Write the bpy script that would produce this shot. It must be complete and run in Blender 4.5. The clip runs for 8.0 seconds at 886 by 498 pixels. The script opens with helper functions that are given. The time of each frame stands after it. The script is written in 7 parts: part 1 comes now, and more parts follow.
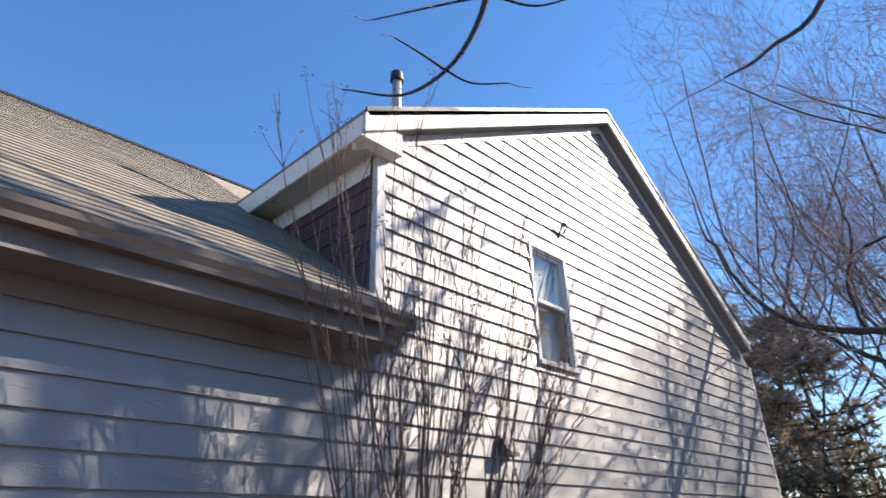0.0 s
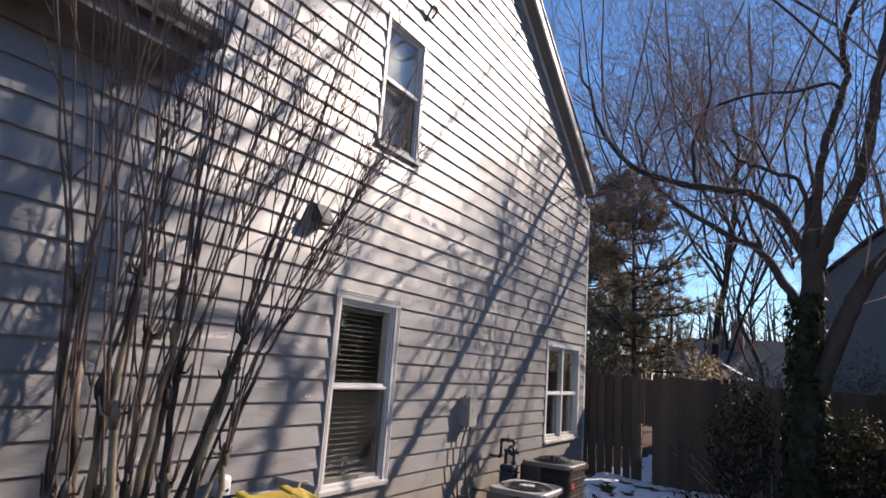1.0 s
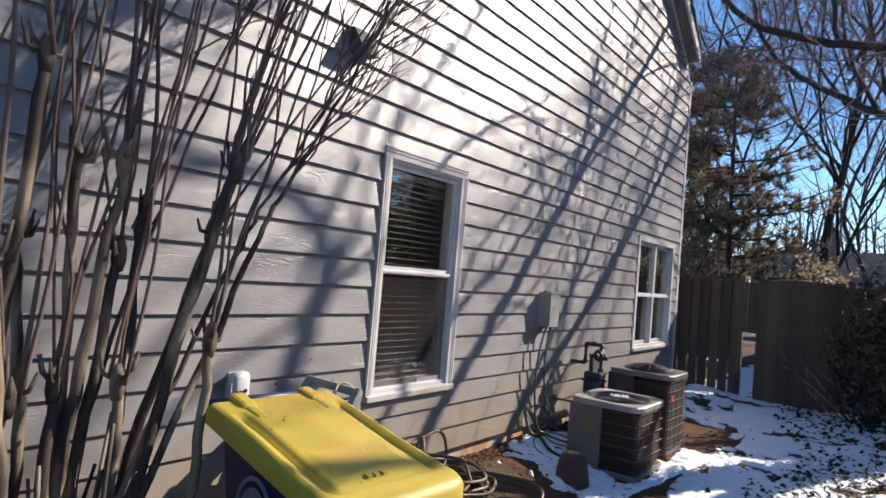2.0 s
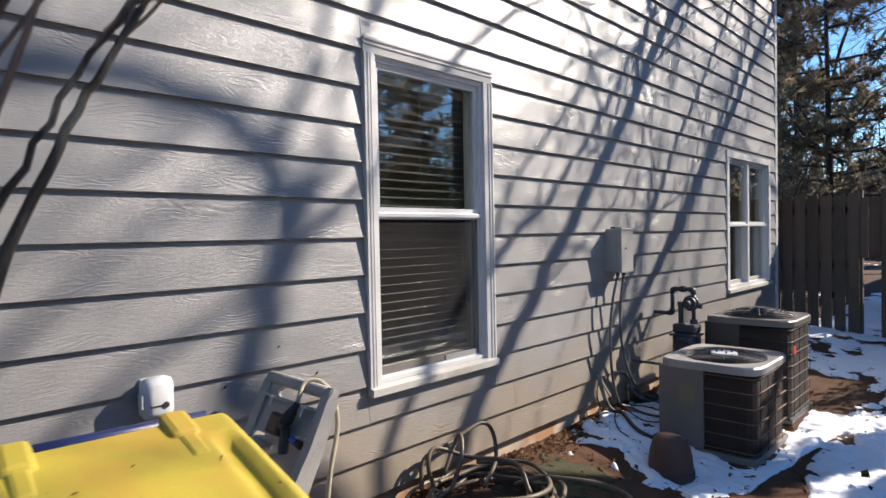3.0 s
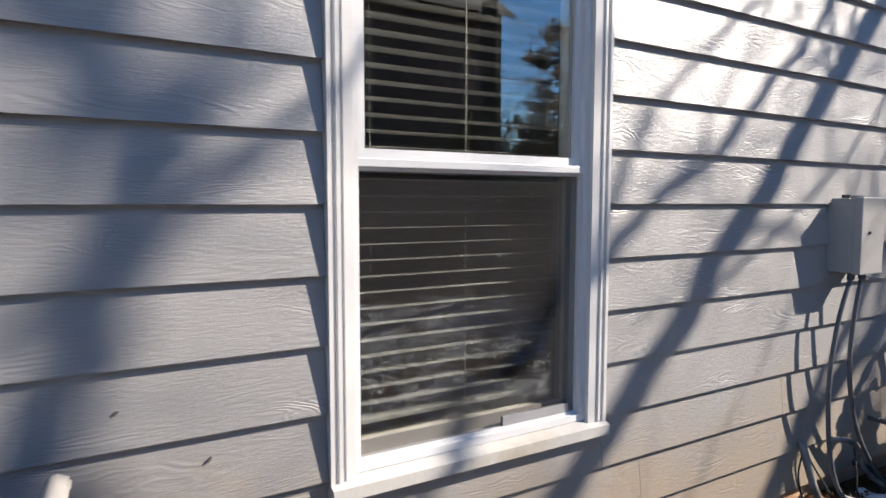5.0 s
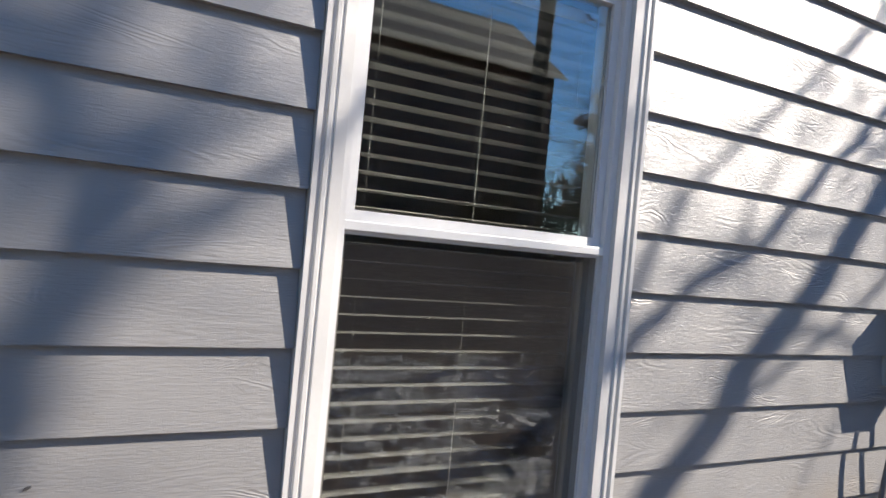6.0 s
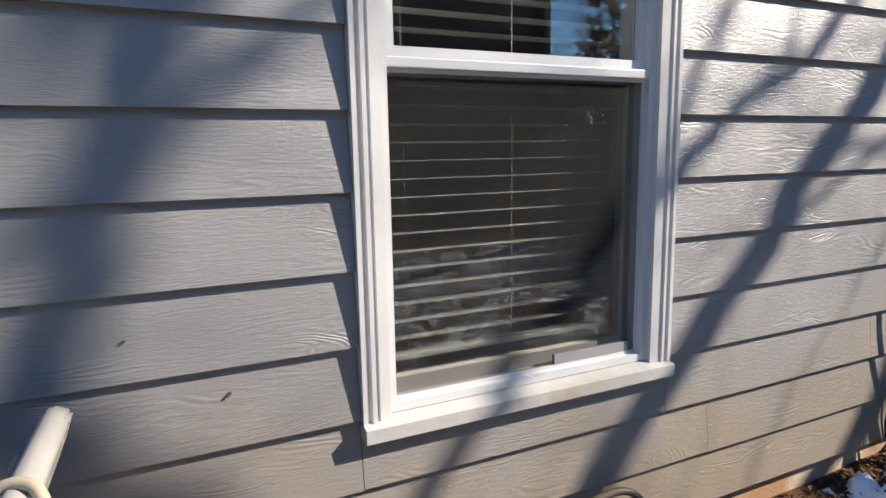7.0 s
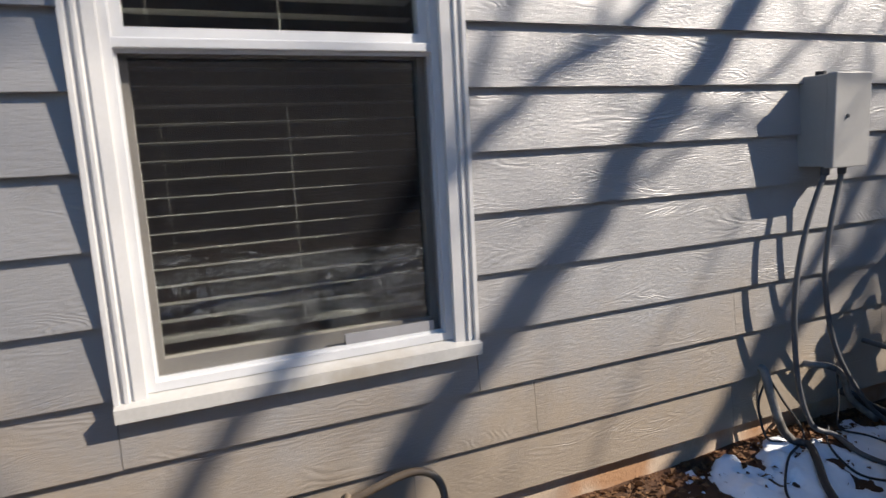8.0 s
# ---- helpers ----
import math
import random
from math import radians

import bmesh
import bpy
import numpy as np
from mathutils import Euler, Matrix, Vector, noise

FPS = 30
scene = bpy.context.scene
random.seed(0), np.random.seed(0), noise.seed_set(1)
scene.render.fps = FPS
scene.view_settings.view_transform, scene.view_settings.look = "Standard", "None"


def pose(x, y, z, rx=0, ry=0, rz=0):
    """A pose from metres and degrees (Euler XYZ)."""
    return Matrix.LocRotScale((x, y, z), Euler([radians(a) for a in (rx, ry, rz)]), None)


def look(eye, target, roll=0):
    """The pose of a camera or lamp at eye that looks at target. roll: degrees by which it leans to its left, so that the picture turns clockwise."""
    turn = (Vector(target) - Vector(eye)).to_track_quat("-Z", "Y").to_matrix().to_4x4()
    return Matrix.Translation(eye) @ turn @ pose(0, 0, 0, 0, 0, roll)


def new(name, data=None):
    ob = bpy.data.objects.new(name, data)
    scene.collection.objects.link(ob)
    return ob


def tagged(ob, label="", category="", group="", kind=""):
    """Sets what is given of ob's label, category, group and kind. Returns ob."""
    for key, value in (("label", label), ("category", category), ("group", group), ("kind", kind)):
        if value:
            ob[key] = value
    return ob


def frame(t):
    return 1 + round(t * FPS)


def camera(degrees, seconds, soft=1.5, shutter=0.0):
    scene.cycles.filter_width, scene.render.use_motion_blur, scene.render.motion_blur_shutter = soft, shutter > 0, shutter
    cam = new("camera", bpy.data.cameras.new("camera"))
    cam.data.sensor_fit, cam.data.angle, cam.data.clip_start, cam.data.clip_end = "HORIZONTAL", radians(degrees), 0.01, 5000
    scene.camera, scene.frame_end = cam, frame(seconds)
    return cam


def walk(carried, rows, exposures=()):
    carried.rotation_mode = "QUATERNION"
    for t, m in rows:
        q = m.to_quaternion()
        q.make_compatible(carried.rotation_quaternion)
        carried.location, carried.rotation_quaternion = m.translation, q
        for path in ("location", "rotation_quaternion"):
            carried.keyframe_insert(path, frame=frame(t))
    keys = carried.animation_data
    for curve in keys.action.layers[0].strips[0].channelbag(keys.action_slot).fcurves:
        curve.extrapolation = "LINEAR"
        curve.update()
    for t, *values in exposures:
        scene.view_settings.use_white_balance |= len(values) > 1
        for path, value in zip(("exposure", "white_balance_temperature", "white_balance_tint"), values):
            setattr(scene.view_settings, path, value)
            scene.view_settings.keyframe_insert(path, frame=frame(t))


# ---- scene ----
cam = camera(72.0, 8.0, shutter=0.2)
PATH = [
    (0, (3.562, 1.953, 2.056), (2.314, 3.257, 2.918), -1.6),
    (0.3, (3.71, 2.08, 1.922), (2.546, 3.505, 2.706), -1.5),
    (0.5, (3.749, 2.202, 1.84), (2.639, 3.734, 2.488), -0.7),
    (0.7, (3.697, 2.372, 1.763), (2.639, 3.998, 2.248), 2.1),
    (1, (3.543, 2.685, 1.621), (2.509, 4.355, 1.996), 4.2),
    (1.2, (3.477, 2.905, 1.494), (2.413, 4.573, 1.79), 2.4),
    (1.5, (3.325, 3.225, 1.381), (2.195, 4.868, 1.532), 2.6),
    (1.7, (3.116, 3.424, 1.422), (1.935, 5.033, 1.538), 6.5),
    (2.8, (2.377, 4.609, 1.259), (1.026, 6.083, 1.208), -2.8),
    (3, (2.283, 4.834, 1.268), (0.908, 6.285, 1.221), -1.1),
    (3.3, (2.07, 5.155, 1.249), (0.678, 6.588, 1.154), -1.4),
    (3.5, (1.926, 5.343, 1.223), (0.491, 6.723, 1.042), -3.7),
    (3.7, (1.823, 5.501, 1.194), (0.409, 6.892, 0.936), -3.7),
    (4, (1.734, 5.704, 1.171), (0.217, 6.98, 0.909), 0.1),
    (4.2, (1.699, 5.831, 1.183), (0.084, 6.989, 0.961), 2.5),
    (4.5, (1.637, 5.99, 1.221), (-0.051, 7.049, 1.054), -0.6),
    (4.8, (1.537, 6.096, 1.248), (-0.179, 7.108, 1.074), 1.5),
    (5, (1.491, 6.179, 1.27), (-0.235, 7.177, 1.115), 0.1),
    (5.2, (1.483, 6.273, 1.299), (-0.27, 7.224, 1.16), 1.8),
    (6.3, (1.347, 6.368, 1.334), (-0.456, 7.233, 1.364), 5.1),
    (6.5, (1.336, 6.322, 1.257), (-0.473, 7.175, 1.227), 3.4),
    (6.8, (1.332, 6.288, 1.179), (-0.478, 7.113, 0.975), 2.5),
    (7, (1.332, 6.286, 1.169), (-0.451, 7.134, 0.855), -1.0),
    (7.2, (1.36, 6.332, 1.161), (-0.432, 7.17, 0.866), -0.4),
    (7.5, (1.458, 6.515, 1.142), (-0.349, 7.308, 0.82), -0.2),
    (7.8, (1.549, 6.742, 1.114), (-0.259, 7.513, 0.747), -0.6),
    (8, (1.603, 6.9, 1.092), (-0.221, 7.657, 0.775), -3.0),
]
walk(cam, [(t, look(eye, target, roll)) for t, eye, target, roll in PATH],
     exposures=[(0.0, 1.16, 7300, 15), (0.5, 0.76, 7500, 20), (1.0, 0.64, 7400, 21), (1.6, 0.71, 7200, 18), (2.4, 0.82, 7100, 16), (3.0, 0.91, 7050, 14), (3.8, 1.04, 7050, 14), (5.0, 1.17, 7000, 14), (6.4, 1.07, 6950, 13), (7.0, 0.93, 7000, 13), (8.0, 0.85, 7000, 13)])

# ---- light ----
SUN_DIR = Vector((1.0, 1.75, 1.32)).normalized()
world = bpy.data.worlds.new("sky")
scene.world = world
world.use_nodes = True
wn = world.node_tree.nodes
sky = wn.new("ShaderNodeTexSky")
sky.sky_type, sky.sun_disc = "NISHITA", False
sky.sun_elevation = math.asin(SUN_DIR.z)
sky.sun_rotation = math.atan2(SUN_DIR.x, SUN_DIR.y)
sky.air_density, sky.dust_density, sky.ozone_density = 1.0, 0.0, 6.0
deep = wn.new("ShaderNodeHueSaturation")
deep.inputs["Saturation"].default_value = 1.14
world.node_tree.links.new(sky.outputs[0], deep.inputs["Color"])
world.node_tree.links.new(deep.outputs[0], wn["Background"].inputs[0])
wn["Background"].inputs[1].default_value = 0.125
sun = new("sun", bpy.data.lights.new("sun", "SUN"))
sun.data.energy, sun.data.angle, sun.data.color = 5.2, radians(0.55), (1.0, 0.95, 0.87)
sun.matrix_world = look(SUN_DIR * 40, (0, 0, 0))
tagged(sun, kind="structure")

# ---- materials ----
def material(name, colour, rough=0.7, metal=0.0, vary=0.18, scale=6.0, grain=60.0, bump=0.15, stretch=(1, 1, 1), stain=None, stain_at=0.6, island=0.0, per_object=0.0, spec=0.5):
    """Colour varied at two scales, with fine relief; stain: a second colour in patches."""
    m = bpy.data.materials.new(name)
    m.use_nodes = True
    n, l = m.node_tree.nodes, m.node_tree.links
    b = n["Principled BSDF"]
    b.inputs["Roughness"].default_value, b.inputs["Metallic"].default_value = rough, metal
    b.inputs["Specular IOR Level"].default_value = spec
    co = n.new("ShaderNodeTexCoord")
    mp = n.new("ShaderNodeMapping")
    mp.inputs["Scale"].default_value = stretch
    geo = n.new("ShaderNodeNewGeometry")
    l.new(geo.outputs["Position"], mp.inputs[0])
    big = n.new("ShaderNodeTexNoise")
    big.inputs["Scale"].default_value, big.inputs["Detail"].default_value = scale, 4
    fine = n.new("ShaderNodeTexNoise")
    fine.inputs["Scale"].default_value, fine.inputs["Detail"].default_value, fine.inputs["Roughness"].default_value = grain, 6, 0.65
    l.new(mp.outputs[0], big.inputs[0]), l.new(mp.outputs[0], fine.inputs[0])
    add = n.new("ShaderNodeMath")
    add.operation = "ADD"
    l.new(big.outputs[0], add.inputs[0]), l.new(fine.outputs[0], add.inputs[1])
    last = add
    if per_object or island:
        r = n.new("ShaderNodeObjectInfo") if per_object else geo
        k = n.new("ShaderNodeMath")
        k.operation = "MULTIPLY_ADD"
        k.inputs[1].default_value = per_object or island
        l.new(r.outputs["Random" if per_object else "Random Per Island"], k.inputs[0]), l.new(add.outputs[0], k.inputs[2])
        sub = n.new("ShaderNodeMath")
        sub.operation = "SUBTRACT"
        sub.inputs[1].default_value = (per_object or island) / 2
        l.new(k.outputs[0], sub.inputs[0])
        last = sub
    ramp = n.new("ShaderNodeMapRange")
    ramp.inputs[1].default_value, ramp.inputs[2].default_value = 0.6, 1.4
    l.new(last.outputs[0], ramp.inputs[0])
    mix = n.new("ShaderNodeMix")
    mix.data_type = "RGBA"
    mix.inputs[6].default_value = (*[c * (1 - vary) for c in colour], 1)
    mix.inputs[7].default_value = (*[min(1, c * (1 + vary)) for c in colour], 1)
    l.new(ramp.outputs[0], mix.inputs[0])
    out = mix.outputs[2]
    if stain:
        patch = n.new("ShaderNodeTexNoise")
        patch.inputs["Scale"].default_value, patch.inputs["Detail"].default_value = scale * 0.6, 5
        l.new(mp.outputs[0], patch.inputs[0])
        cut = n.new("ShaderNodeMapRange")
        cut.inputs[1].default_value, cut.inputs[2].default_value = stain_at - 0.06, stain_at + 0.06
        l.new(patch.outputs[0], cut.inputs[0])
        over = n.new("ShaderNodeMix")
        over.data_type = "RGBA"
        over.inputs[7].default_value = (*stain, 1)
        l.new(cut.outputs[0], over.inputs[0]), l.new(out, over.inputs[6])
        out = over.outputs[2]
    l.new(out, b.inputs["Base Color"])
    rr = n.new("ShaderNodeMapRange")
    rr.inputs[3].default_value, rr.inputs[4].default_value = max(0.02, rough - 0.12), min(1, rough + 0.12)
    l.new(fine.outputs[0], rr.inputs[0]), l.new(rr.outputs[0], b.inputs["Roughness"])
    if bump:
        bp = n.new("ShaderNodeBump")
        bp.inputs["Strength"].default_value, bp.inputs["Distance"].default_value = bump, 0.01
        l.new(fine.outputs[0], bp.inputs["Height"]), l.new(bp.outputs[0], b.inputs["Normal"])
    return m


def siding_material(name, colour, dirt):
    """Painted fibre-cement lap board, embossed with a long flowing cedar grain."""
    m = bpy.data.materials.new(name)
    m.use_nodes = True
    n, l = m.node_tree.nodes, m.node_tree.links
    b = n["Principled BSDF"]
    geo, info = n.new("ShaderNodeNewGeometry"), n.new("ShaderNodeObjectInfo")
    shift = n.new("ShaderNodeCombineXYZ")
    far = n.new("ShaderNodeMath")
    far.operation = "MULTIPLY"
    far.inputs[1].default_value = 37.0
    l.new(info.outputs["Random"], far.inputs[0])
    l.new(far.outputs[0], shift.inputs[1])
    at = n.new("ShaderNodeVectorMath")
    l.new(geo.outputs["Position"], at.inputs[0]), l.new(shift.outputs[0], at.inputs[1])
    warp_map = n.new("ShaderNodeMapping")
    warp_map.inputs["Scale"].default_value = (1, 1.6, 7)
    l.new(at.outputs[0], warp_map.inputs[0])
    warp = n.new("ShaderNodeTexNoise")
    warp.inputs["Scale"].default_value, warp.inputs["Detail"].default_value, warp.inputs["Distortion"].default_value = 1.3, 2.5, 0.6
    l.new(warp_map.outputs[0], warp.inputs[0])
    # rings: the grain lines follow level lines of a stretched noise
    ring = n.new("ShaderNodeMath")
    ring.operation = "MULTIPLY"
    ring.inputs[1].default_value = 120.0
    l.new(warp.outputs[0], ring.inputs[0])
    wave = n.new("ShaderNodeMath")
    wave.operation = "SINE"
    l.new(ring.outputs[0], wave.inputs[0])
    fib_map = n.new("ShaderNodeMapping")
    fib_map.inputs["Scale"].default_value = (1, 26, 230)
    l.new(at.outputs[0], fib_map.inputs[0])
    fibre = n.new("ShaderNodeTexNoise")
    fibre.inputs["Scale"].default_value, fibre.inputs["Detail"].default_value, fibre.inputs["Roughness"].default_value = 1.0, 6, 0.62
    l.new(fib_map.outputs[0], fibre.inputs[0])
    gate_map = n.new("ShaderNodeMapping")
    gate_map.inputs["Scale"].default_value = (1, 2.2, 9)
    l.new(at.outputs[0], gate_map.inputs[0])
    gate = n.new("ShaderNodeTexNoise")
    gate.inputs["Scale"].default_value = 1.4
    l.new(gate_map.outputs[0], gate.inputs[0])
    gcut = n.new("ShaderNodeMapRange")
    gcut.inputs[1].default_value, gcut.inputs[2].default_value = 0.47, 0.66
    l.new(gate.outputs[0], gcut.inputs[0])
    gated = n.new("ShaderNodeMath")
    gated.operation = "MULTIPLY"
    l.new(wave.outputs[0], gated.inputs[0]), l.new(gcut.outputs[0], gated.inputs[1])
    height = n.new("ShaderNodeMath")
    height.operation = "MULTIPLY_ADD"
    height.inputs[1].default_value = 0.26
    l.new(gated.outputs[0], height.inputs[0]), l.new(fibre.outputs[0], height.inputs[2])
    bp = n.new("ShaderNodeBump")
    bp.inputs["Strength"].default_value, bp.inputs["Distance"].default_value = 0.64, 0.0023
    l.new(height.outputs[0], bp.inputs["Height"]), l.new(bp.outputs[0], b.inputs["Normal"])
    blotch = n.new("ShaderNodeTexNoise")
    blotch.inputs["Scale"].default_value, blotch.inputs["Detail"].default_value = 2.6, 5
    l.new(geo.outputs["Position"], blotch.inputs[0])
    mixv = n.new("ShaderNodeMath")
    mixv.operation = "MULTIPLY_ADD"
    mixv.inputs[1].default_value = 0.35
    l.new(info.outputs["Random"], mixv.inputs[0]), l.new(blotch.outputs[0], mixv.inputs[2])
    ramp = n.new("ShaderNodeMapRange")
    ramp.inputs[1].default_value, ramp.inputs[2].default_value = 0.35, 1.0
    l.new(mixv.outputs[0], ramp.inputs[0])
    mix = n.new("ShaderNodeMix")
    mix.data_type = "RGBA"
    mix.inputs[6].default_value = (*[c * 0.93 for c in colour], 1)
    mix.inputs[7].default_value = (*[c * 1.07 for c in colour], 1)
    l.new(ramp.outputs[0], mix.inputs[0])
    speck = n.new("ShaderNodeTexNoise")
    speck.inputs["Scale"].default_value, speck.inputs["Detail"].default_value = 11.0, 8
    l.new(geo.outputs["Position"], speck.inputs[0])
    scut = n.new("ShaderNodeMapRange")
    scut.inputs[1].default_value, scut.inputs[2].default_value, scut.inputs[4].default_value = 0.62, 0.78, 0.5
    l.new(speck.outputs[0], scut.inputs[0])
    dirty = n.new("ShaderNodeMix")
    dirty.data_type = "RGBA"
    dirty.inputs[7].default_value = (*dirt, 1)
    l.new(scut.outputs[0], dirty.inputs[0]), l.new(mix.outputs[2], dirty.inputs[6])
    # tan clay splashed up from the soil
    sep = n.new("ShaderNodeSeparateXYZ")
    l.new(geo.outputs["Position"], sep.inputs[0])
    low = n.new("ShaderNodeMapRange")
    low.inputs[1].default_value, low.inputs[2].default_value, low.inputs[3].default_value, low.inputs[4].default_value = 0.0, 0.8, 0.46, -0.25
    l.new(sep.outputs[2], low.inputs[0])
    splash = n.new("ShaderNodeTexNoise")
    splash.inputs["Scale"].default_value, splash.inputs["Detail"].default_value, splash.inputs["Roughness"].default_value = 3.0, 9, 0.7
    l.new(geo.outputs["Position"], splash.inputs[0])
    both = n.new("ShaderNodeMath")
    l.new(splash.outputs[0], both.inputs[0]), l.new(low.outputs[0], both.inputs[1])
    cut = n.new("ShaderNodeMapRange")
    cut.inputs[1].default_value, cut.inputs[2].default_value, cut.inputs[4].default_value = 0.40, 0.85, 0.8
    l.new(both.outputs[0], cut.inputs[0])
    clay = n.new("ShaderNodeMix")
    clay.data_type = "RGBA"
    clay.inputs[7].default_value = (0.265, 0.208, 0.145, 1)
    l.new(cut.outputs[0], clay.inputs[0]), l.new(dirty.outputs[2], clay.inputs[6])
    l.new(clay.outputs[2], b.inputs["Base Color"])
    b.inputs["Roughness"].default_value = 0.43
    b.inputs["Specular IOR Level"].default_value = 1.4
    return m


def glass_material(name, rough=0.0, tint=(0.93, 0.96, 0.95)):
    m = bpy.data.materials.new(name)
    m.use_nodes = True
    b = m.node_tree.nodes["Principled BSDF"]
    b.inputs["Base Color"].default_value = (*tint, 1)
    b.inputs["Transmission Weight"].default_value, b.inputs["Roughness"].default_value, b.inputs["IOR"].default_value = 1.0, rough, 1.58
    return m


def screen_material(name):
    """Fine dark insect mesh: partly see-through cloth."""
    m = bpy.data.materials.new(name)
    m.use_nodes = True
    n, l = m.node_tree.nodes, m.node_tree.links
    b = n["Principled BSDF"]
    b.inputs["Base Color"].default_value, b.inputs["Roughness"].default_value = (0.007, 0.0065, 0.0085, 1), 0.8
    clear = n.new("ShaderNodeBsdfTransparent")
    mix = n.new("ShaderNodeMixShader")
    mix.inputs[0].default_value = 0.25
    l.new(clear.outputs[0], mix.inputs[1]), l.new(b.outputs[0], mix.inputs[2])
    l.new(mix.outputs[0], n["Material Output"].inputs[0])
    return m


def leaf_material(name, dark, light, rough=0.5, thin=0.25):
    m = bpy.data.materials.new(name)
    m.use_nodes = True
    n, l = m.node_tree.nodes, m.node_tree.links
    b = n["Principled BSDF"]
    geo = n.new("ShaderNodeNewGeometry")
    mix = n.new("ShaderNodeMix")
    mix.data_type = "RGBA"
    mix.inputs[6].default_value, mix.inputs[7].default_value = (*dark, 1), (*light, 1)
    l.new(geo.outputs["Random Per Island"], mix.inputs[0]), l.new(mix.outputs[2], b.inputs["Base Color"])
    b.inputs["Roughness"].default_value, b.inputs["Specular IOR Level"].default_value = rough, 0.2
    glow = n.new("ShaderNodeBsdfTranslucent")
    both = n.new("ShaderNodeMixShader")
    both.inputs[0].default_value = thin
    l.new(mix.outputs[2], glow.inputs[0]), l.new(b.outputs[0], both.inputs[1]), l.new(glow.outputs[0], both.inputs[2])
    l.new(both.outputs[0], n["Material Output"].inputs[0])
    return m


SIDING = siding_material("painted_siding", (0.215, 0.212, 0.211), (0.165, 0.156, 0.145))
SILLPAINT = material("worn_sill_paint", (0.45, 0.44, 0.415), 0.5, vary=0.12, scale=6, grain=70, bump=0.08, stain=(0.33, 0.3, 0.25), stain_at=0.6)
TRIM = material("white_trim_paint", (0.52, 0.515, 0.505), 0.45, vary=0.05, scale=3, grain=90, bump=0.05, stain=(0.6, 0.57, 0.5), stain_at=0.72)
VINYL = material("white_vinyl", (0.56, 0.565, 0.57), 0.35, vary=0.03, scale=2, grain=50, bump=0.02)
BEIGE = material("beige_sash_vinyl", (0.42, 0.40, 0.36), 0.5, vary=0.06, bump=0.03)
GREYVINYL = material("grey_screen_frame", (0.30, 0.30, 0.31), 0.45, 0.3, vary=0.06, bump=0.03)
GLASS = glass_material("window_glass")
SCREEN = screen_material("insect_screen")
SLAT = material("blind_slat_vinyl", (0.27, 0.267, 0.258), 0.5, vary=0.06, bump=0.02)
CORD = material("blind_cord", (0.3, 0.3, 0.28), 0.8, bump=0)
CURTAIN = material("pale_shade_cloth", (0.42, 0.43, 0.44), 0.9, vary=0.12, scale=3, bump=0.05)
DRAPE = material("tan_curtain_cloth", (0.2, 0.165, 0.13), 0.9, vary=0.15, scale=4, grain=200, bump=0.1)
ROOM = material("room_paint", (0.25, 0.24, 0.22), 0.9, vary=0.1, bump=0.02)
SHINGLE = material("asphalt_shingle", (0.235, 0.205, 0.165), 0.9, vary=0.28, scale=4, grain=220, bump=0.4, per_object=0.5)
DARKMETAL = material("dark_drip_edge", (0.03, 0.03, 0.033), 0.5, 0.2, bump=0.02)
FASCIA = material("painted_fascia", (0.72, 0.70, 0.66), 0.5, vary=0.08, scale=3, bump=0.06, stain=(0.5, 0.46, 0.4), stain_at=0.66)
SOFFIT = material("painted_soffit", (0.47, 0.44, 0.40), 0.7, vary=0.1, scale=2, bump=0.06)
# red of the side walls, darkened so the colour itself holds their shade
SHADEDRED = material("shaded_red_siding", (0.085, 0.042, 0.045), 0.65, vary=0.1, scale=5, stretch=(1, 1, 6), bump=0.1)
GUTTER = material("aluminium_gutter", (0.15, 0.135, 0.125), 0.4, 0.3, vary=0.15, scale=2, bump=0.04, stain=(0.16, 0.13, 0.11), stain_at=0.58)
PIPE = material("galvanised_pipe", (0.4, 0.4, 0.4), 0.4, 0.6, vary=0.1, bump=0.03)
# eave taupe, darkened to carry the shade under the overhangs
EAVESHADE = material("shaded_taupe_eave", (0.175, 0.162, 0.155), 0.65, vary=0.12, scale=2, bump=0.06, stain=(0.12, 0.105, 0.095), stain_at=0.62)
CONCRETE = material("clay_stained_concrete", (0.46, 0.36, 0.27), 0.9, vary=0.2, scale=5, grain=80, bump=0.3, stain=(0.36, 0.20, 0.105), stain_at=0.52)
DIRT = material("red_clay_soil", (0.088, 0.043, 0.025), 0.95, vary=0.35, scale=2.5, grain=45, bump=0.8, stain=(0.085, 0.05, 0.031), stain_at=0.53, spec=0.2)
MOSS = material("moss", (0.048, 0.044, 0.015), 0.95, vary=0.4, scale=8, grain=90, bump=0.6)
SNOW = material("old_snow", (0.86, 0.88, 0.91), 0.6, vary=0.05, scale=9, grain=60, bump=0.35, spec=0.3)
BARK = material("grey_bark", (0.055, 0.043, 0.036), 0.9, vary=0.4, scale=7, grain=40, bump=0.7, stretch=(1, 1, 0.35))
TWIG = material("reddish_twig", (0.27, 0.19, 0.175), 0.85, vary=0.3, scale=5, bump=0.1)
MYRTLE = material("crape_myrtle_bark", (0.27, 0.215, 0.15), 0.7, vary=0.5, scale=14, grain=60, bump=0.4, stretch=(1, 1, 0.25), stain=(0.05, 0.037, 0.028), stain_at=0.47)
MYRTLETWIG = material("myrtle_shoot", (0.145, 0.098, 0.078), 0.75, vary=0.3, scale=9, bump=0.1, stretch=(1, 1, 0.3))
NEEDLE = leaf_material("pine_needle", (0.16, 0.14, 0.092), (0.36, 0.295, 0.21), 0.6, 0.68)
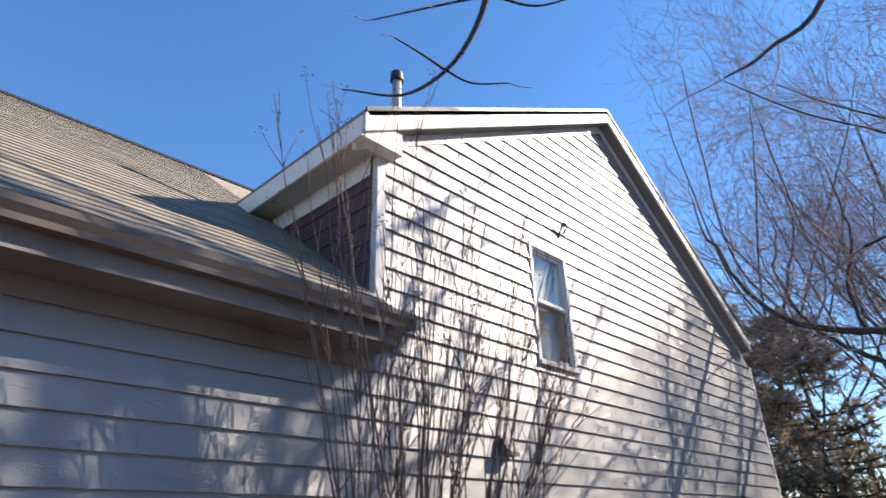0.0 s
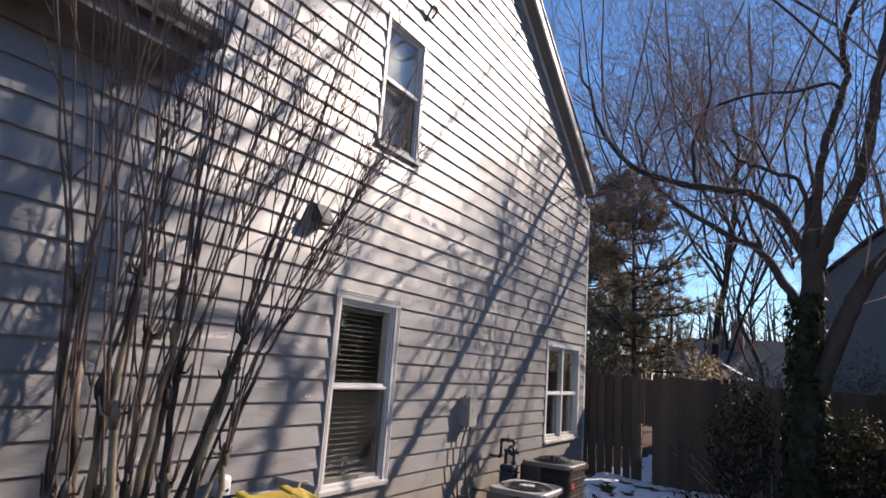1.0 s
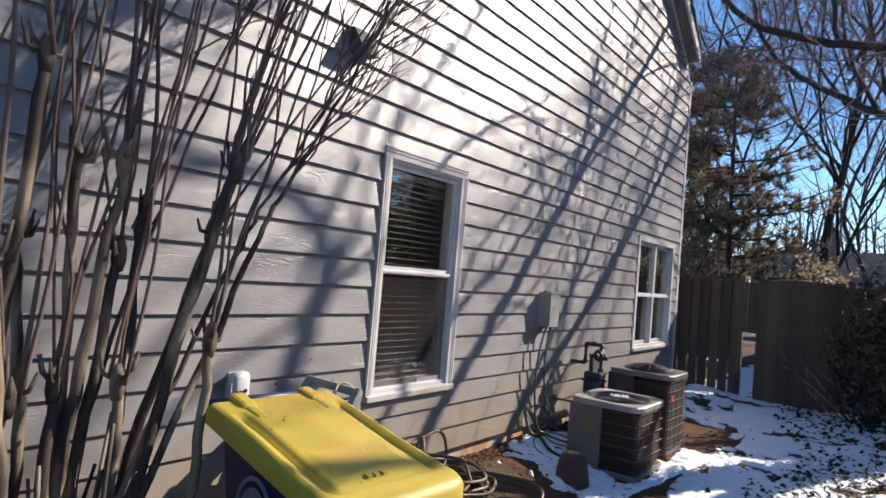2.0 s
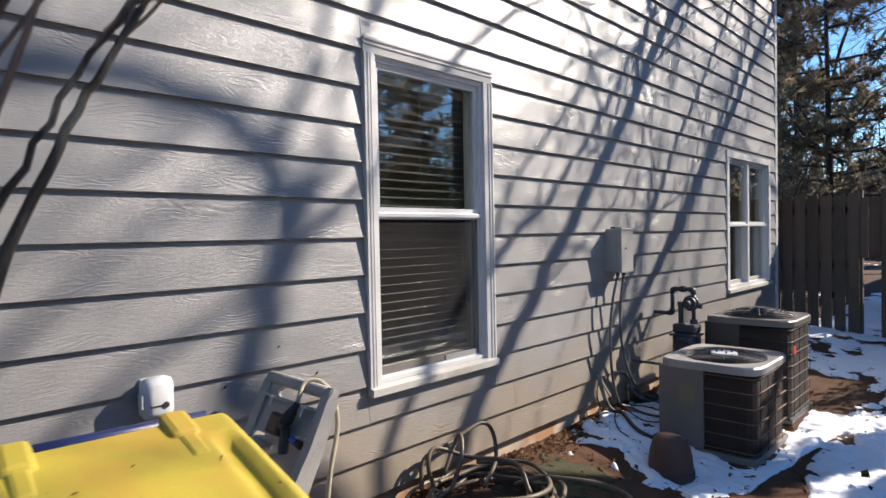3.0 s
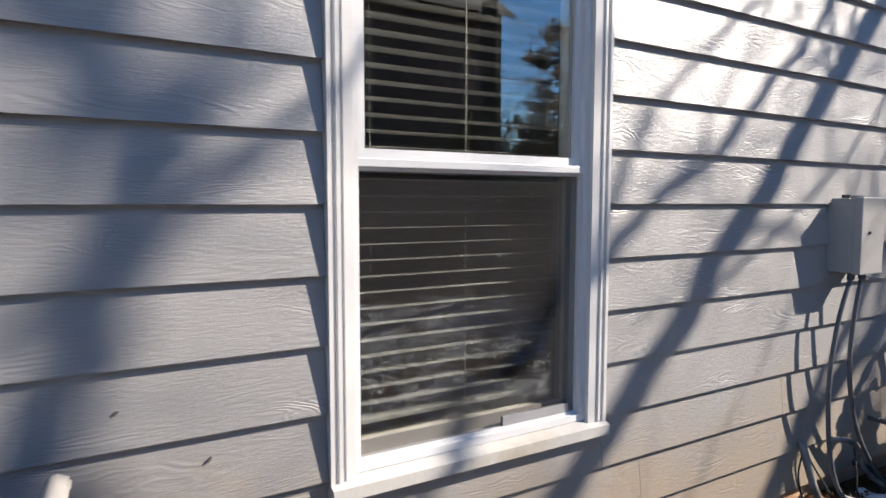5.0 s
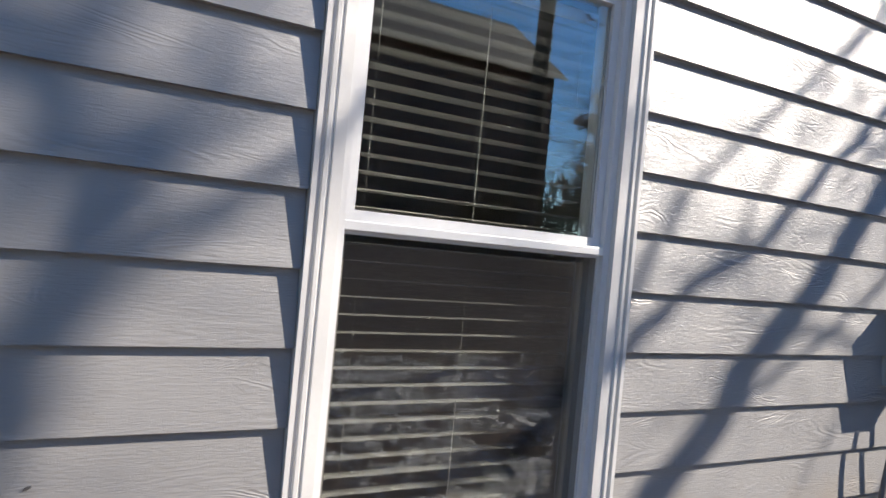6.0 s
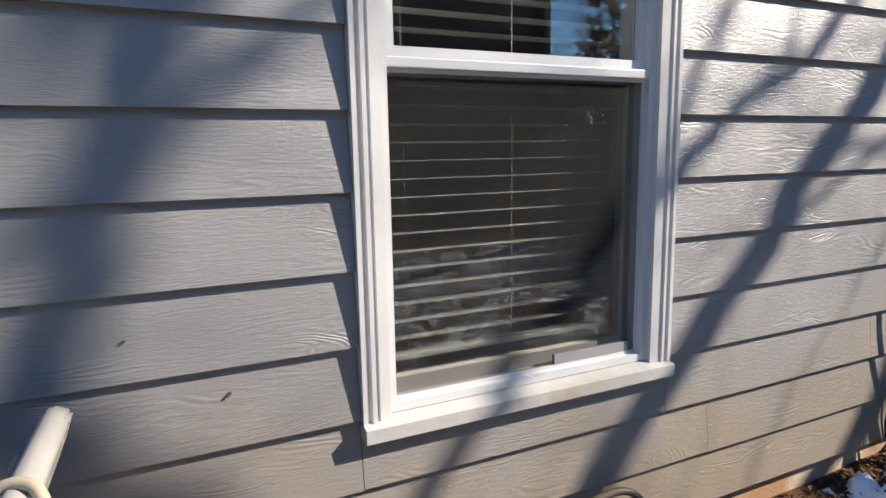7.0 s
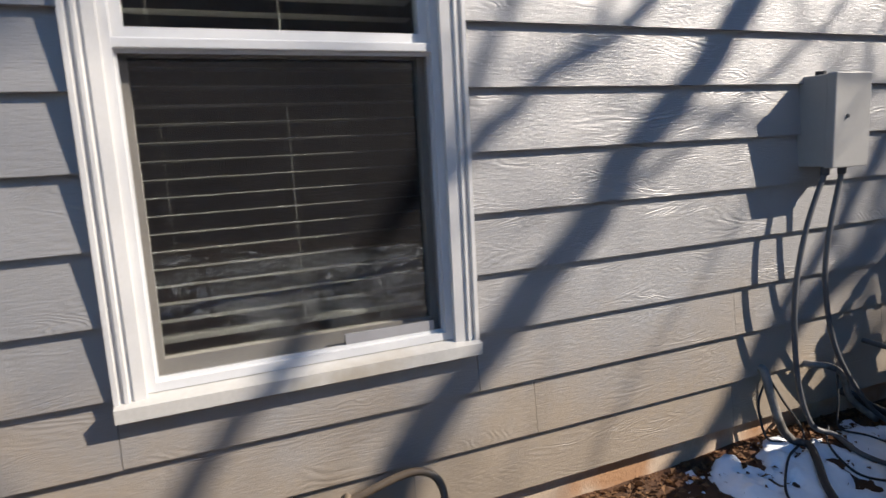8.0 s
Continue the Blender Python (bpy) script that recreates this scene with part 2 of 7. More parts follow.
IVY = leaf_material("ivy_leaf", (0.012, 0.02, 0.009), (0.04, 0.055, 0.022), 0.6)
HOLLY = leaf_material("shrub_leaf", (0.012, 0.014, 0.007), (0.045, 0.038, 0.018), 0.7)
DEADLEAF = leaf_material("dead_leaf", (0.07, 0.032, 0.015), (0.22, 0.12, 0.06), 0.8)
FENCE = material("weathered_fence_board", (0.10, 0.072, 0.052), 0.9, vary=0.35, scale=5, grain=50, bump=0.4, stretch=(1, 1, 0.15), per_object=0.5)
YELLOW = material("yellow_lid_plastic", (0.47, 0.365, 0.048), 0.5, vary=0.14, scale=5, grain=160, bump=0.06, stain=(0.5, 0.31, 0.05), stain_at=0.62)
BLUE = material("dark_blue_plastic", (0.012, 0.022, 0.085), 0.42, vary=0.15, grain=160, bump=0.06)
GREEN = material("green_lid_plastic", (0.02, 0.075, 0.035), 0.4, vary=0.1, grain=160, bump=0.05)
BLACK = material("black_rubber", (0.018, 0.018, 0.02), 0.6, vary=0.2, bump=0.1)
EMBLEM = material("pale_emblem_print", (0.16, 0.19, 0.24), 0.6, bump=0)
INK = material("lid_print", (0.37, 0.29, 0.06), 0.6, bump=0)
REEL = material("grey_reel_plastic", (0.34, 0.325, 0.305), 0.5, vary=0.12, scale=9, bump=0.05)
REELHOSE = material("pale_hose", (0.40, 0.345, 0.25), 0.5, vary=0.15, scale=12, bump=0.05)
REELMARK = material("moulded_mark", (0.36, 0.345, 0.325), 0.5, bump=0)
WINE = material("dark_red_plastic", (0.035, 0.009, 0.011), 0.45, bump=0.02)
HOSE = material("tan_garden_hose", (0.13, 0.097, 0.066), 0.5, vary=0.18, scale=12, bump=0.05, stain=(0.10, 0.075, 0.052), stain_at=0.52)
DARKHOSE = material("black_insulation_hose", (0.02, 0.02, 0.022), 0.55, vary=0.3, bump=0.1)
CABLE = material("dark_grey_conduit", (0.085, 0.087, 0.092), 0.5, vary=0.15, bump=0.03)
TAPE = material("taped_insulation", (0.20, 0.185, 0.165), 0.7, vary=0.4, scale=14, bump=0.2, stain=(0.05, 0.045, 0.04), stain_at=0.5)
# pan enamel made lighter than the sides: sunlight on the top put into the colour
TOPPAN = material("sunlit_top_enamel", (0.30, 0.29, 0.285), 0.38, 0.2, vary=0.12, scale=5, bump=0.04, stain=(0.2, 0.17, 0.14), stain_at=0.64)
BOXGREY = material("grey_box_paint", (0.30, 0.295, 0.285), 0.45, 0.1, vary=0.06, bump=0.03)
ACPAINT = material("beige_grey_enamel", (0.14, 0.131, 0.123), 0.42, 0.1, vary=0.08, scale=4, bump=0.04, stain=(0.17, 0.14, 0.11), stain_at=0.62)
ACPAINT2 = material("dark_grey_enamel", (0.042, 0.041, 0.042), 0.4, 0.1, vary=0.1, scale=4, bump=0.04)
ACDARK = material("dark_coil", (0.026, 0.016, 0.012), 0.7, 0.2, vary=0.3, scale=9, grain=160, bump=0.3, stretch=(1, 1, 8))
RUST = material("rusty_wire_guard", (0.15, 0.09, 0.055), 0.75, 0.2, vary=0.3, bump=0.1)
METERGREY = material("meter_dark_grey", (0.04, 0.046, 0.058), 0.42, 0.2, vary=0.15, bump=0.05)
COVER = material("grey_white_plastic", (0.58, 0.585, 0.59), 0.35, vary=0.04, bump=0.02)
VENT = material("brown_grey_vent", (0.085, 0.08, 0.08), 0.6, vary=0.1, bump=0.05)
POT = material("brown_plastic_pot", (0.085, 0.047, 0.036), 0.7, vary=0.12, bump=0.05)
BLUECAP = material("blue_plastic", (0.035, 0.12, 0.34), 0.4, bump=0)
REDSTICKER = material("red_sticker", (0.5, 0.03, 0.02), 0.5, bump=0)
STICKER = material("faded_yellow_sticker", (0.165, 0.145, 0.095), 0.6, bump=0)
BRICK = material("far_brick", (0.22, 0.13, 0.10), 0.9, vary=0.2, bump=0.1)
FARBRICK = material("far_grey_siding", (0.19, 0.175, 0.17), 0.8, vary=0.15, scale=1, bump=0.05)
FARROOF = material("far_shingle", (0.09, 0.08, 0.075), 0.9, vary=0.2, scale=1, grain=12, bump=0.2)
FARWALL = material("far_wall_paint", (0.4, 0.38, 0.35), 0.8, vary=0.1, scale=1, bump=0.05)
TARP = material("blue_tarp", (0.02, 0.05, 0.16), 0.5, vary=0.2, bump=0.1)

# ---- building helpers ----
ORIGIN = {}


def finish(name, bm, mat, smooth=False):
    me = bpy.data.meshes.new(name)
    bmesh.ops.recalc_face_normals(bm, faces=bm.faces)
    bm.to_mesh(me)
    bm.free()
    me.materials.append(mat)
    if smooth:
        me.polygons.foreach_set("use_smooth", [True] * len(me.polygons))
    return me


def thing(name, at, label, category, group="", kind=""):
    """An empty at a thing's base that carries its parts."""
    ob = new(name)
    ob.empty_display_size = 0.1
    ob.location = at
    ORIGIN[ob.name] = Vector(at)
    return tagged(ob, label, category, group, kind)


def part(name, bm, mat, parent, label="", smooth=False):
    """A mesh, modelled in world places, as one part under a thing or a part."""
    me = bm if isinstance(bm, bpy.types.Mesh) else finish(name, bm, mat, smooth)
    base = ORIGIN[parent.name]
    me.transform(Matrix.Translation(-base))
    ob = new(name, me)
    ob.parent = parent
    ORIGIN[ob.name] = base
    return tagged(ob, label)


def single(name, bm, mat, label, category="", group="", kind="", smooth=False):
    """A thing of one mesh."""
    me = bm if isinstance(bm, bpy.types.Mesh) else finish(name, bm, mat, smooth)
    ob = new(name, me)
    ORIGIN[ob.name] = Vector((0, 0, 0))
    return tagged(ob, label, category, group, kind)


def box(bm, x0, x1, y0, y1, z0, z1, bevel=0.0, m=None):
    made = bmesh.ops.create_cube(bm, size=1)["verts"]
    place = Matrix.Translation(((x0 + x1) / 2, (y0 + y1) / 2, (z0 + z1) / 2)) @ Matrix.Diagonal((abs(x1 - x0), abs(y1 - y0), abs(z1 - z0), 1))
    bmesh.ops.transform(bm, matrix=(m @ place) if m else place, verts=made)
    if bevel:
        edges = list({e for v in made for e in v.link_edges})
        bmesh.ops.bevel(bm, geom=edges, offset=bevel, segments=2, affect="EDGES", profile=0.5)
    return bm


def boxed(*args, **kw):
    return box(bmesh.new(), *args, **kw)


def prism(bm, outline, axis, a, b):
    """An outline of 2D points pushed from a to b along axis 0, 1 or 2."""
    def at(p, v):
        p = list(p)
        p.insert(axis, v)
        return p
    lo, hi = [bm.verts.new(at(p, a)) for p in outline], [bm.verts.new(at(p, b)) for p in outline]
    bm.faces.new(lo), bm.faces.new(hi[::-1])
    for i in range(len(outline)):
        j = (i + 1) % len(outline)
        bm.faces.new((lo[i], hi[i], hi[j], lo[j]))
    return bm


def cyl(bm, a, b, ra, rb=None, n=16, caps=True):
    a, b = Vector(a), Vector(b)
    d = b - a
    m = Matrix.Translation((a + b) / 2) @ d.to_track_quat("Z", "Y").to_matrix().to_4x4()
    bmesh.ops.create_cone(bm, cap_ends=caps, segments=n, radius1=ra, radius2=ra if rb is None else rb, depth=d.length, matrix=m)
    return bm


def ring(bm, centre, axis, r_in, r_out, depth, n=32):
    """A flat ring with thickness, round an axis through the centre."""
    q = Vector(axis).to_track_quat("Z", "Y").to_matrix().to_4x4()
    m = Matrix.Translation(centre) @ q
    loops = []
    for r, z in ((r_in, -depth / 2), (r_out, -depth / 2), (r_out, depth / 2), (r_in, depth / 2)):
        loops.append([bm.verts.new(m @ Vector((r * math.cos(2 * math.pi * i / n), r * math.sin(2 * math.pi * i / n), z))) for i in range(n)])
    for k in range(4):
        p, q2 = loops[k], loops[(k + 1) % 4]
        for i in range(n):
            bm.faces.new((p[i], p[(i + 1) % n], q2[(i + 1) % n], q2[i]))
    return bm


class Tubes:
    """Many tapered tubes gathered into one mesh."""

    def __init__(self):
        self.v, self.f, self.count = [], [], 0

    def add(self, pts, radii, n=6):
        pts = np.asarray(pts, float)
        k = len(pts)
        radii = np.broadcast_to(np.asarray(radii, float), (k,))
        tan = np.gradient(pts, axis=0)
        tan /= np.linalg.norm(tan, axis=1, keepdims=True) + 1e-9
        mean = tan.mean(0)
        ref = np.eye(3)[np.argmin(np.abs(mean))]
        u = np.cross(tan, ref)
        u /= np.linalg.norm(u, axis=1, keepdims=True) + 1e-9
        w = np.cross(tan, u)
        ang = np.arange(n) * 2 * np.pi / n
        rings = pts[:, None] + radii[:, None, None] * (np.cos(ang)[None, :, None] * u[:, None] + np.sin(ang)[None, :, None] * w[:, None])
        base = self.count
        self.v.append(rings.reshape(-1, 3))
        idx = base + np.arange(k * n).reshape(k, n)
        a, b = idx[:-1], idx[1:]
        quad = np.stack([a, np.roll(a, -1, 1), np.roll(b, -1, 1), b], -1).reshape(-1, 4)
        self.f.extend(quad.tolist())
        if n > 3:
            self.f.append(idx[0][::-1].tolist())
            self.f.append(idx[-1].tolist())
        self.count += k * n
        return self

    def mesh(self, name, mat, smooth=True):
        me = bpy.data.meshes.new(name)
        me.from_pydata(np.concatenate(self.v).tolist(), [], self.f)
        me.materials.append(mat)
        if smooth:
            me.polygons.foreach_set("use_smooth", [True] * len(me.polygons))
        return me


def smooth_line(pts, steps=8):
    """A Catmull-Rom line through the points."""
    p = [Vector(q) for q in pts]
    p = [p[0] * 2 - p[1]] + p + [p[-1] * 2 - p[-2]]
    out = []
    for i in range(1, len(p) - 2):
        for s in range(steps):
            t = s / steps
            a, b, c, d = p[i - 1], p[i], p[i + 1], p[i + 2]
            out.append(0.5 * ((2 * b) + (c - a) * t + (2 * a - 5 * b + 4 * c - d) * t * t + (3 * b - a - 3 * c + d) * t ** 3))
    out.append(p[-2])
    return np.array([tuple(v) for v in out])


def leaf_mesh(name, places, normals, sizes, rng, mat, long=1.4):
    """Small folded leaves, four triangles each, at the places given."""
    n = len(places)
    normals = normals / (np.linalg.norm(normals, axis=1, keepdims=True) + 1e-9)
    r = rng.normal(size=(n, 3))
    u = np.cross(normals, r)
    u /= np.linalg.norm(u, axis=1, keepdims=True) + 1e-9
    w = np.cross(normals, u)
    s = np.asarray(sizes)[:, None]
    tip, tail = places + u * s * long / 2, places - u * s * long / 2
    left = places + w * s * 0.5 + normals * s * 0.22
    right = places - w * s * 0.5 + normals * s * 0.22
    v = np.stack([tail, left, tip, right], 1).reshape(-1, 3)
    base = np.arange(n)[:, None] * 4
    f = np.concatenate([base + [0, 2, 1], base + [0, 3, 2]], 0)
    me = bpy.data.meshes.new(name)
    me.from_pydata(v.tolist(), [], f.tolist())
    me.materials.append(mat)
    return me


def smoothstep(a, b, v):
    t = np.clip((v - a) / (b - a), 0, 1)
    return t * t * (3 - 2 * t)


def ground_z(x, y):
    """Height of the soil: a little higher against the house."""
    x, y = np.asarray(x, float), np.asarray(y, float)
    z = -0.09 - 0.17 * smoothstep(0.15, 0.95, x) * smoothstep(6.8, 8.6, y) + 0.09 * smoothstep(10.5, 13.5, y) * smoothstep(0.15, 0.95, x)
    z = z + 0.012 * np.sin(3.1 * x + 1.3 * y) * np.cos(2.3 * y - x) + 0.008 * np.sin(9 * x + 2 * y) * np.sin(7 * y)
    return z + 0.10 * smoothstep(2.0, 4.5, x) * smoothstep(3, 9, y) * smoothstep(16, 12, y)

# ---- house shell ----
LAP = 0.1785
Z_BOTTOM = 0.0137
WALL_END, CORNER = 13.478, 4.85
PEAK_Y, PEAK_Z, OVER = 9.166, 7.935, 0.20
EAVE_L, EAVE_R = (4.585, 5.435), (13.19, 5.125)
SLOPE_L = (PEAK_Z - EAVE_L[1]) / (PEAK_Y - EAVE_L[0])
SLOPE_R = (PEAK_Z - EAVE_R[1]) / (EAVE_R[0] - PEAK_Y)
ROOF_DROP = 0.24
# openings: y0, y1, z0, z1 of the casings
OPENINGS = [(6.69, 7.652, 0.498, 2.214), (7.028, 7.738, 3.655, 5.053), (11.604, 13.142, 0.585, 2.106)]
house = thing("house_wall_east", (0, 6, 0), "two-storey gable wall clad in grey-taupe lap siding", "wall", kind="structure")
for y0, y1, z0, z1 in ((-4.0, 6.69, 0, 3.6), (6.69, 7.652, 0, 0.498), (6.69, 7.652, 2.214, 3.6), (7.652, 11.604, 0, 3.6), (11.604, 13.142, 0, 0.585), (11.604, 13.142, 2.106, 3.6), (13.142, WALL_END - 0.02, 0, 3.6)):
    part("sheathing", boxed(-0.16, -0.012, y0, y1, z0, z1), SOFFIT, house)
upper = bmesh.new()
prism(upper, [(CORNER + 0.02, 3.6), (7.028, 3.6), (7.028, 6.45), (CORNER + 0.02, 5.35)], 0, -0.16, -0.012)
prism(upper, [(7.738, 3.6), (WALL_END - 0.02, 3.6), (WALL_END - 0.02, 4.55), (PEAK_Y, 7.6), (7.738, 6.78)], 0, -0.16, -0.012)
prism(upper, [(7.028, 5.053), (7.738, 5.053), (7.738, 6.78), (7.028, 6.45)], 0, -0.16, -0.012)
box(upper, -0.16, -0.012, 7.028, 7.738, 3.6, 3.655)
part("sheathing", upper, SOFFIT, house)


def board(y0, y1, z0, z1, yt0, yt1, thick0, thick1):
    """One lap board: thick at its lower edge, thin under the board above."""
    bm = bmesh.new()
    e = 0.0015
    pts = [(0.0, y0, z0), (0.0, y1, z0), (-0.010, y1, z0), (-0.010, y0, z0), (thick0, y0, z0), (thick0, y1, z0), (thick1, yt1, z1), (thick1, yt0, z1), (-0.010, yt0, z1), (-0.010, yt1, z1)]
    v = [bm.verts.new(p) for p in pts]
    front = bm.faces.new((v[4], v[5], v[6], v[7]))
    bm.faces.new((v[3], v[2], v[5], v[4]))
    bm.faces.new((v[7], v[6], v[9], v[8]))
    bm.faces.new((v[3], v[4], v[7], v[8]))
    bm.faces.new((v[5], v[2], v[9], v[6]))
    for i in (0, 1):
        bm.verts.remove(v[i])
    return bm


def gable_limits(z):
    return PEAK_Y - (PEAK_Z - ROOF_DROP - z) / SLOPE_L, PEAK_Y + (PEAK_Z - ROOF_DROP - z) / SLOPE_R


rng = random.Random(11)
JOINTS = {1: [7.85], 2: [8.70, 9.72], 0: [7.43, 8.70]}
rows = int((PEAK_Z - ROOF_DROP) / LAP)
for k in range(rows):
    z0 = Z_BOTTOM + LAP * k
    z1 = z0 + LAP + 0.028
    left, right = (-3.9 if z0 < 3.45 else CORNER + 0.10), WALL_END - 0.08
    g0, g1 = gable_limits(z0), gable_limits(z1)
    if z0 > 3.45 and g1[1] - g1[0] < 0.4:
        continue
    cuts = sorted(JOINTS.get(k, []) + [left + 1.1 + (k * 1.37) % 2.4 + 3.66 * i for i in range(6)])
    if k in JOINTS:
        cuts = [c for c in cuts if c in JOINTS[k] or min(abs(c - j) for j in JOINTS[k]) > 1.6]
    spots = [left] + [c for c in cuts if left + 0.3 < c < right - 0.3 and (c in JOINTS.get(k, []) or not 4.9 < c < 9.2)] + [right]
    for a, b in zip(spots, spots[1:]):
        pieces = [(a + 0.0005, b - 0.0005, z0, z1)]
        for oy0, oy1, oz0, oz1 in OPENINGS:
            done = []
            for p0, p1, q0, q1 in pieces:
                if p1 <= oy0 or p0 >= oy1 or q1 <= oz0 or q0 >= oz1:
                    done.append((p0, p1, q0, q1))
                    continue
                if p0 < oy0:
                    done.append((p0, oy0 - 0.002, q0, q1))
                if p1 > oy1:
                    done.append((oy1 + 0.002, p1, q0, q1))
                if q0 < oz0 - 0.02:
                    done.append((max(p0, oy0), min(p1, oy1), q0, oz0 - 0.001))
                if q1 > oz1 + 0.02:
                    done.append((max(p0, oy0), min(p1, oy1), oz1 + 0.001, q1))
            pieces = done
        for p0, p1, q0, q1 in pieces:
            lo, hi = gable_limits(q0), gable_limits(q1)
            b0, t0 = (max(p0, lo[0]), max(p0, hi[0])) if z0 > 3.45 else (p0, p0)
            b1, t1 = min(p1, lo[1]), min(p1, hi[1])
            if b1 - b0 < 0.05 or t1 - t0 < 0.02:
                continue
            w = rng.uniform(-0.0012, 0.0012)
            def thick(z):
                return 0.024 - 0.0225 * (z - z0) / (z1 - z0)
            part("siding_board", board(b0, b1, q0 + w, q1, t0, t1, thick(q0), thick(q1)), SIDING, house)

part("corner_trim", boxed(-0.05, 0.022, WALL_END - 0.085, WALL_END + 0.005, 0.0, 4.70, 0.003), TRIM, house, "white corner board")
part("corner_trim", boxed(-0.05, 0.022, CORNER, CORNER + 0.095, 3.62, 5.38, 0.003), TRIM, house, "white corner board")
foundation = single("foundation", boxed(-0.2, -0.022, -4.0, WALL_END - 0.03, -0.6, 0.025), CONCRETE, "clay-stained concrete foundation strip under the siding", "foundation", kind="structure")

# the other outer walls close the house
wall_north = single("wall_north", boxed(-9.0, -0.05, WALL_END - 0.10, WALL_END, -0.3, 4.65), SHADEDRED, "end wall of the house in red darkened for shade", "wall", kind="structure")
wall_south = single("wall_south", boxed(-9.0, -0.06, CORNER, CORNER + 0.10, 3.2, 5.4), SHADEDRED, "side wall above the lower roof in red darkened for shade", "wall", kind="structure")
for i in range(11):
    z = 3.45 + i * LAP
    if z < 5.2:
        bm = bmesh.new()
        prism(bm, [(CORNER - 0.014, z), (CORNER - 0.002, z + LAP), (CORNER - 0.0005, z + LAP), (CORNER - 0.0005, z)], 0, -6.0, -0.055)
        part("siding_board", bm, SHADEDRED, wall_south)
wall_west = single("wall_west", boxed(-9.1, -9.0, -4.0, WALL_END, -0.3, 5.2), SHADEDRED, "far outer wall of the house", "wall", kind="structure")
single("wall_wing_end", boxed(-9.0, -0.17, -4.1, -4.0, -0.3, 3.9), SHADEDRED, "end wall of the low wing", "wall", kind="structure")
single("floor", boxed(-9.0, -0.17, -4.0, WALL_END - 0.12, -0.05, 0.0), ROOM, "dark floor inside the house", "floor", kind="structure")
single("upper_floor", boxed(-9.0, -0.17, CORNER + 0.15, WALL_END - 0.12, 2.75, 2.95), ROOM, "floor between the storeys", "floor", kind="structure")
single("wall_room", boxed(-3.2, -3.1, 4.0, 13.3, 0.0, 2.74), ROOM, "dim inner wall seen through the blinds", "wall", kind="structure")


# ---- roofs ----
def roof_slab(name, corners, thick, mat, label):
    """A sloped slab under four corners, in order round it."""
    bm = bmesh.new()
    c = [Vector(p) for p in corners]
    n = (c[1] - c[0]).cross(c[2] - c[0]).normalized()
    n = n if n.z > 0 else -n
    top, low = [bm.verts.new(p) for p in c], [bm.verts.new(p - n * thick) for p in c]
    bm.faces.new(top), bm.faces.new(low[::-1])
    for i in range(len(c)):
        j = (i + 1) % len(c)
        bm.faces.new((top[i], low[i], low[j], top[j]))
    return single(name, bm, mat, label, "roof", kind="structure")


def shingle_courses(roof, eave_a, eave_b, up, length, step, mat):
    """Courses of shingles as thin overlapping strips up a slope."""
    a, b, up = Vector(eave_a), Vector(eave_b), Vector(up).normalized()
    along = (b - a)
    n = along.normalized().cross(up)
    n = n if n.z > 0 else -n
    count = int(length / step)
    tabs = max(1, int(along.length / 2.4))
    for i in range(count):
        off = (i * 0.37) % 1.0 / tabs
        edges = [0.0] + [min(1, (j + off * tabs % 1.0) / tabs) for j in range(1 if off * tabs % 1.0 > 0.02 else 1, tabs)] + [1.0]
        for e0, e1 in zip(edges, edges[1:]):
            if e1 - e0 < 0.01:
                continue
            bm = bmesh.new()
            p, q = a + along * e0 + up * (i * step), a + along * e1 + up * (i * step)
            lo, hi = 0.010, 0.002
            v = [bm.verts.new(w) for w in (p + n * 0.001, q + n * 0.001, q + n * lo, p + n * lo, q + up * step * 1.06 + n * hi, p + up * step * 1.06 + n * hi)]
            bm.faces.new((v[0], v[1], v[2], v[3])), bm.faces.new((v[3], v[2], v[4], v[5]))
            part("shingle_course", bm, mat, roof)


G_X, G_Z, RIDGE_X, RIDGE_Z = 0.36, 3.58, -4.0, 6.92
wing_roof = roof_slab("roof_wing", [(G_X, -4.4, G_Z), (G_X, 4.86, G_Z), (RIDGE_X, 4.86, RIDGE_Z), (RIDGE_X, -4.4, RIDGE_Z)], 0.10, SHINGLE, "tan-grey shingle roof of the low wing")
roof_slab("roof_wing_join", [(-0.25, 4.865, G_Z + 0.467), (-0.25, 7.3, G_Z + 0.467), (RIDGE_X, 7.3, RIDGE_Z), (RIDGE_X, 4.865, RIDGE_Z)], 0.10, SHINGLE, "shingle roof running into the main roof")
roof_slab("roof_wing_back", [(RIDGE_X - 0.01, -4.4, RIDGE_Z), (RIDGE_X - 0.01, 7.3, RIDGE_Z), (-9.3, 7.3, 3.6), (-9.3, -4.4, 3.6)], 0.10, SHINGLE, "far slope of the wing roof")
slope_w = Vector((RIDGE_X - G_X, 0, RIDGE_Z - G_Z))
shingle_courses(wing_roof, (G_X, -1.5, G_Z), (G_X, 4.84, G_Z), slope_w, slope_w.length, 0.142, SHINGLE)
ridge = bmesh.new()
prism(ridge, [(RIDGE_X + 0.16, RIDGE_Z - 0.10), (RIDGE_X, RIDGE_Z + 0.035), (RIDGE_X - 0.16, RIDGE_Z - 0.10), (RIDGE_X, RIDGE_Z - 0.02)], 1, -4.4, 7.0)
single("ridge_cap", ridge, DARKMETAL, "dark shingle cap along the ridge", "ridge cap", kind="structure")
roof_slab("roof_main_left", [(OVER, EAVE_L[0] - 0.02, EAVE_L[1]), (OVER, PEAK_Y, PEAK_Z), (-9.4, PEAK_Y, PEAK_Z), (-9.4, EAVE_L[0] - 0.02, EAVE_L[1])], 0.07, SHINGLE, "shingle slope of the main gable roof")
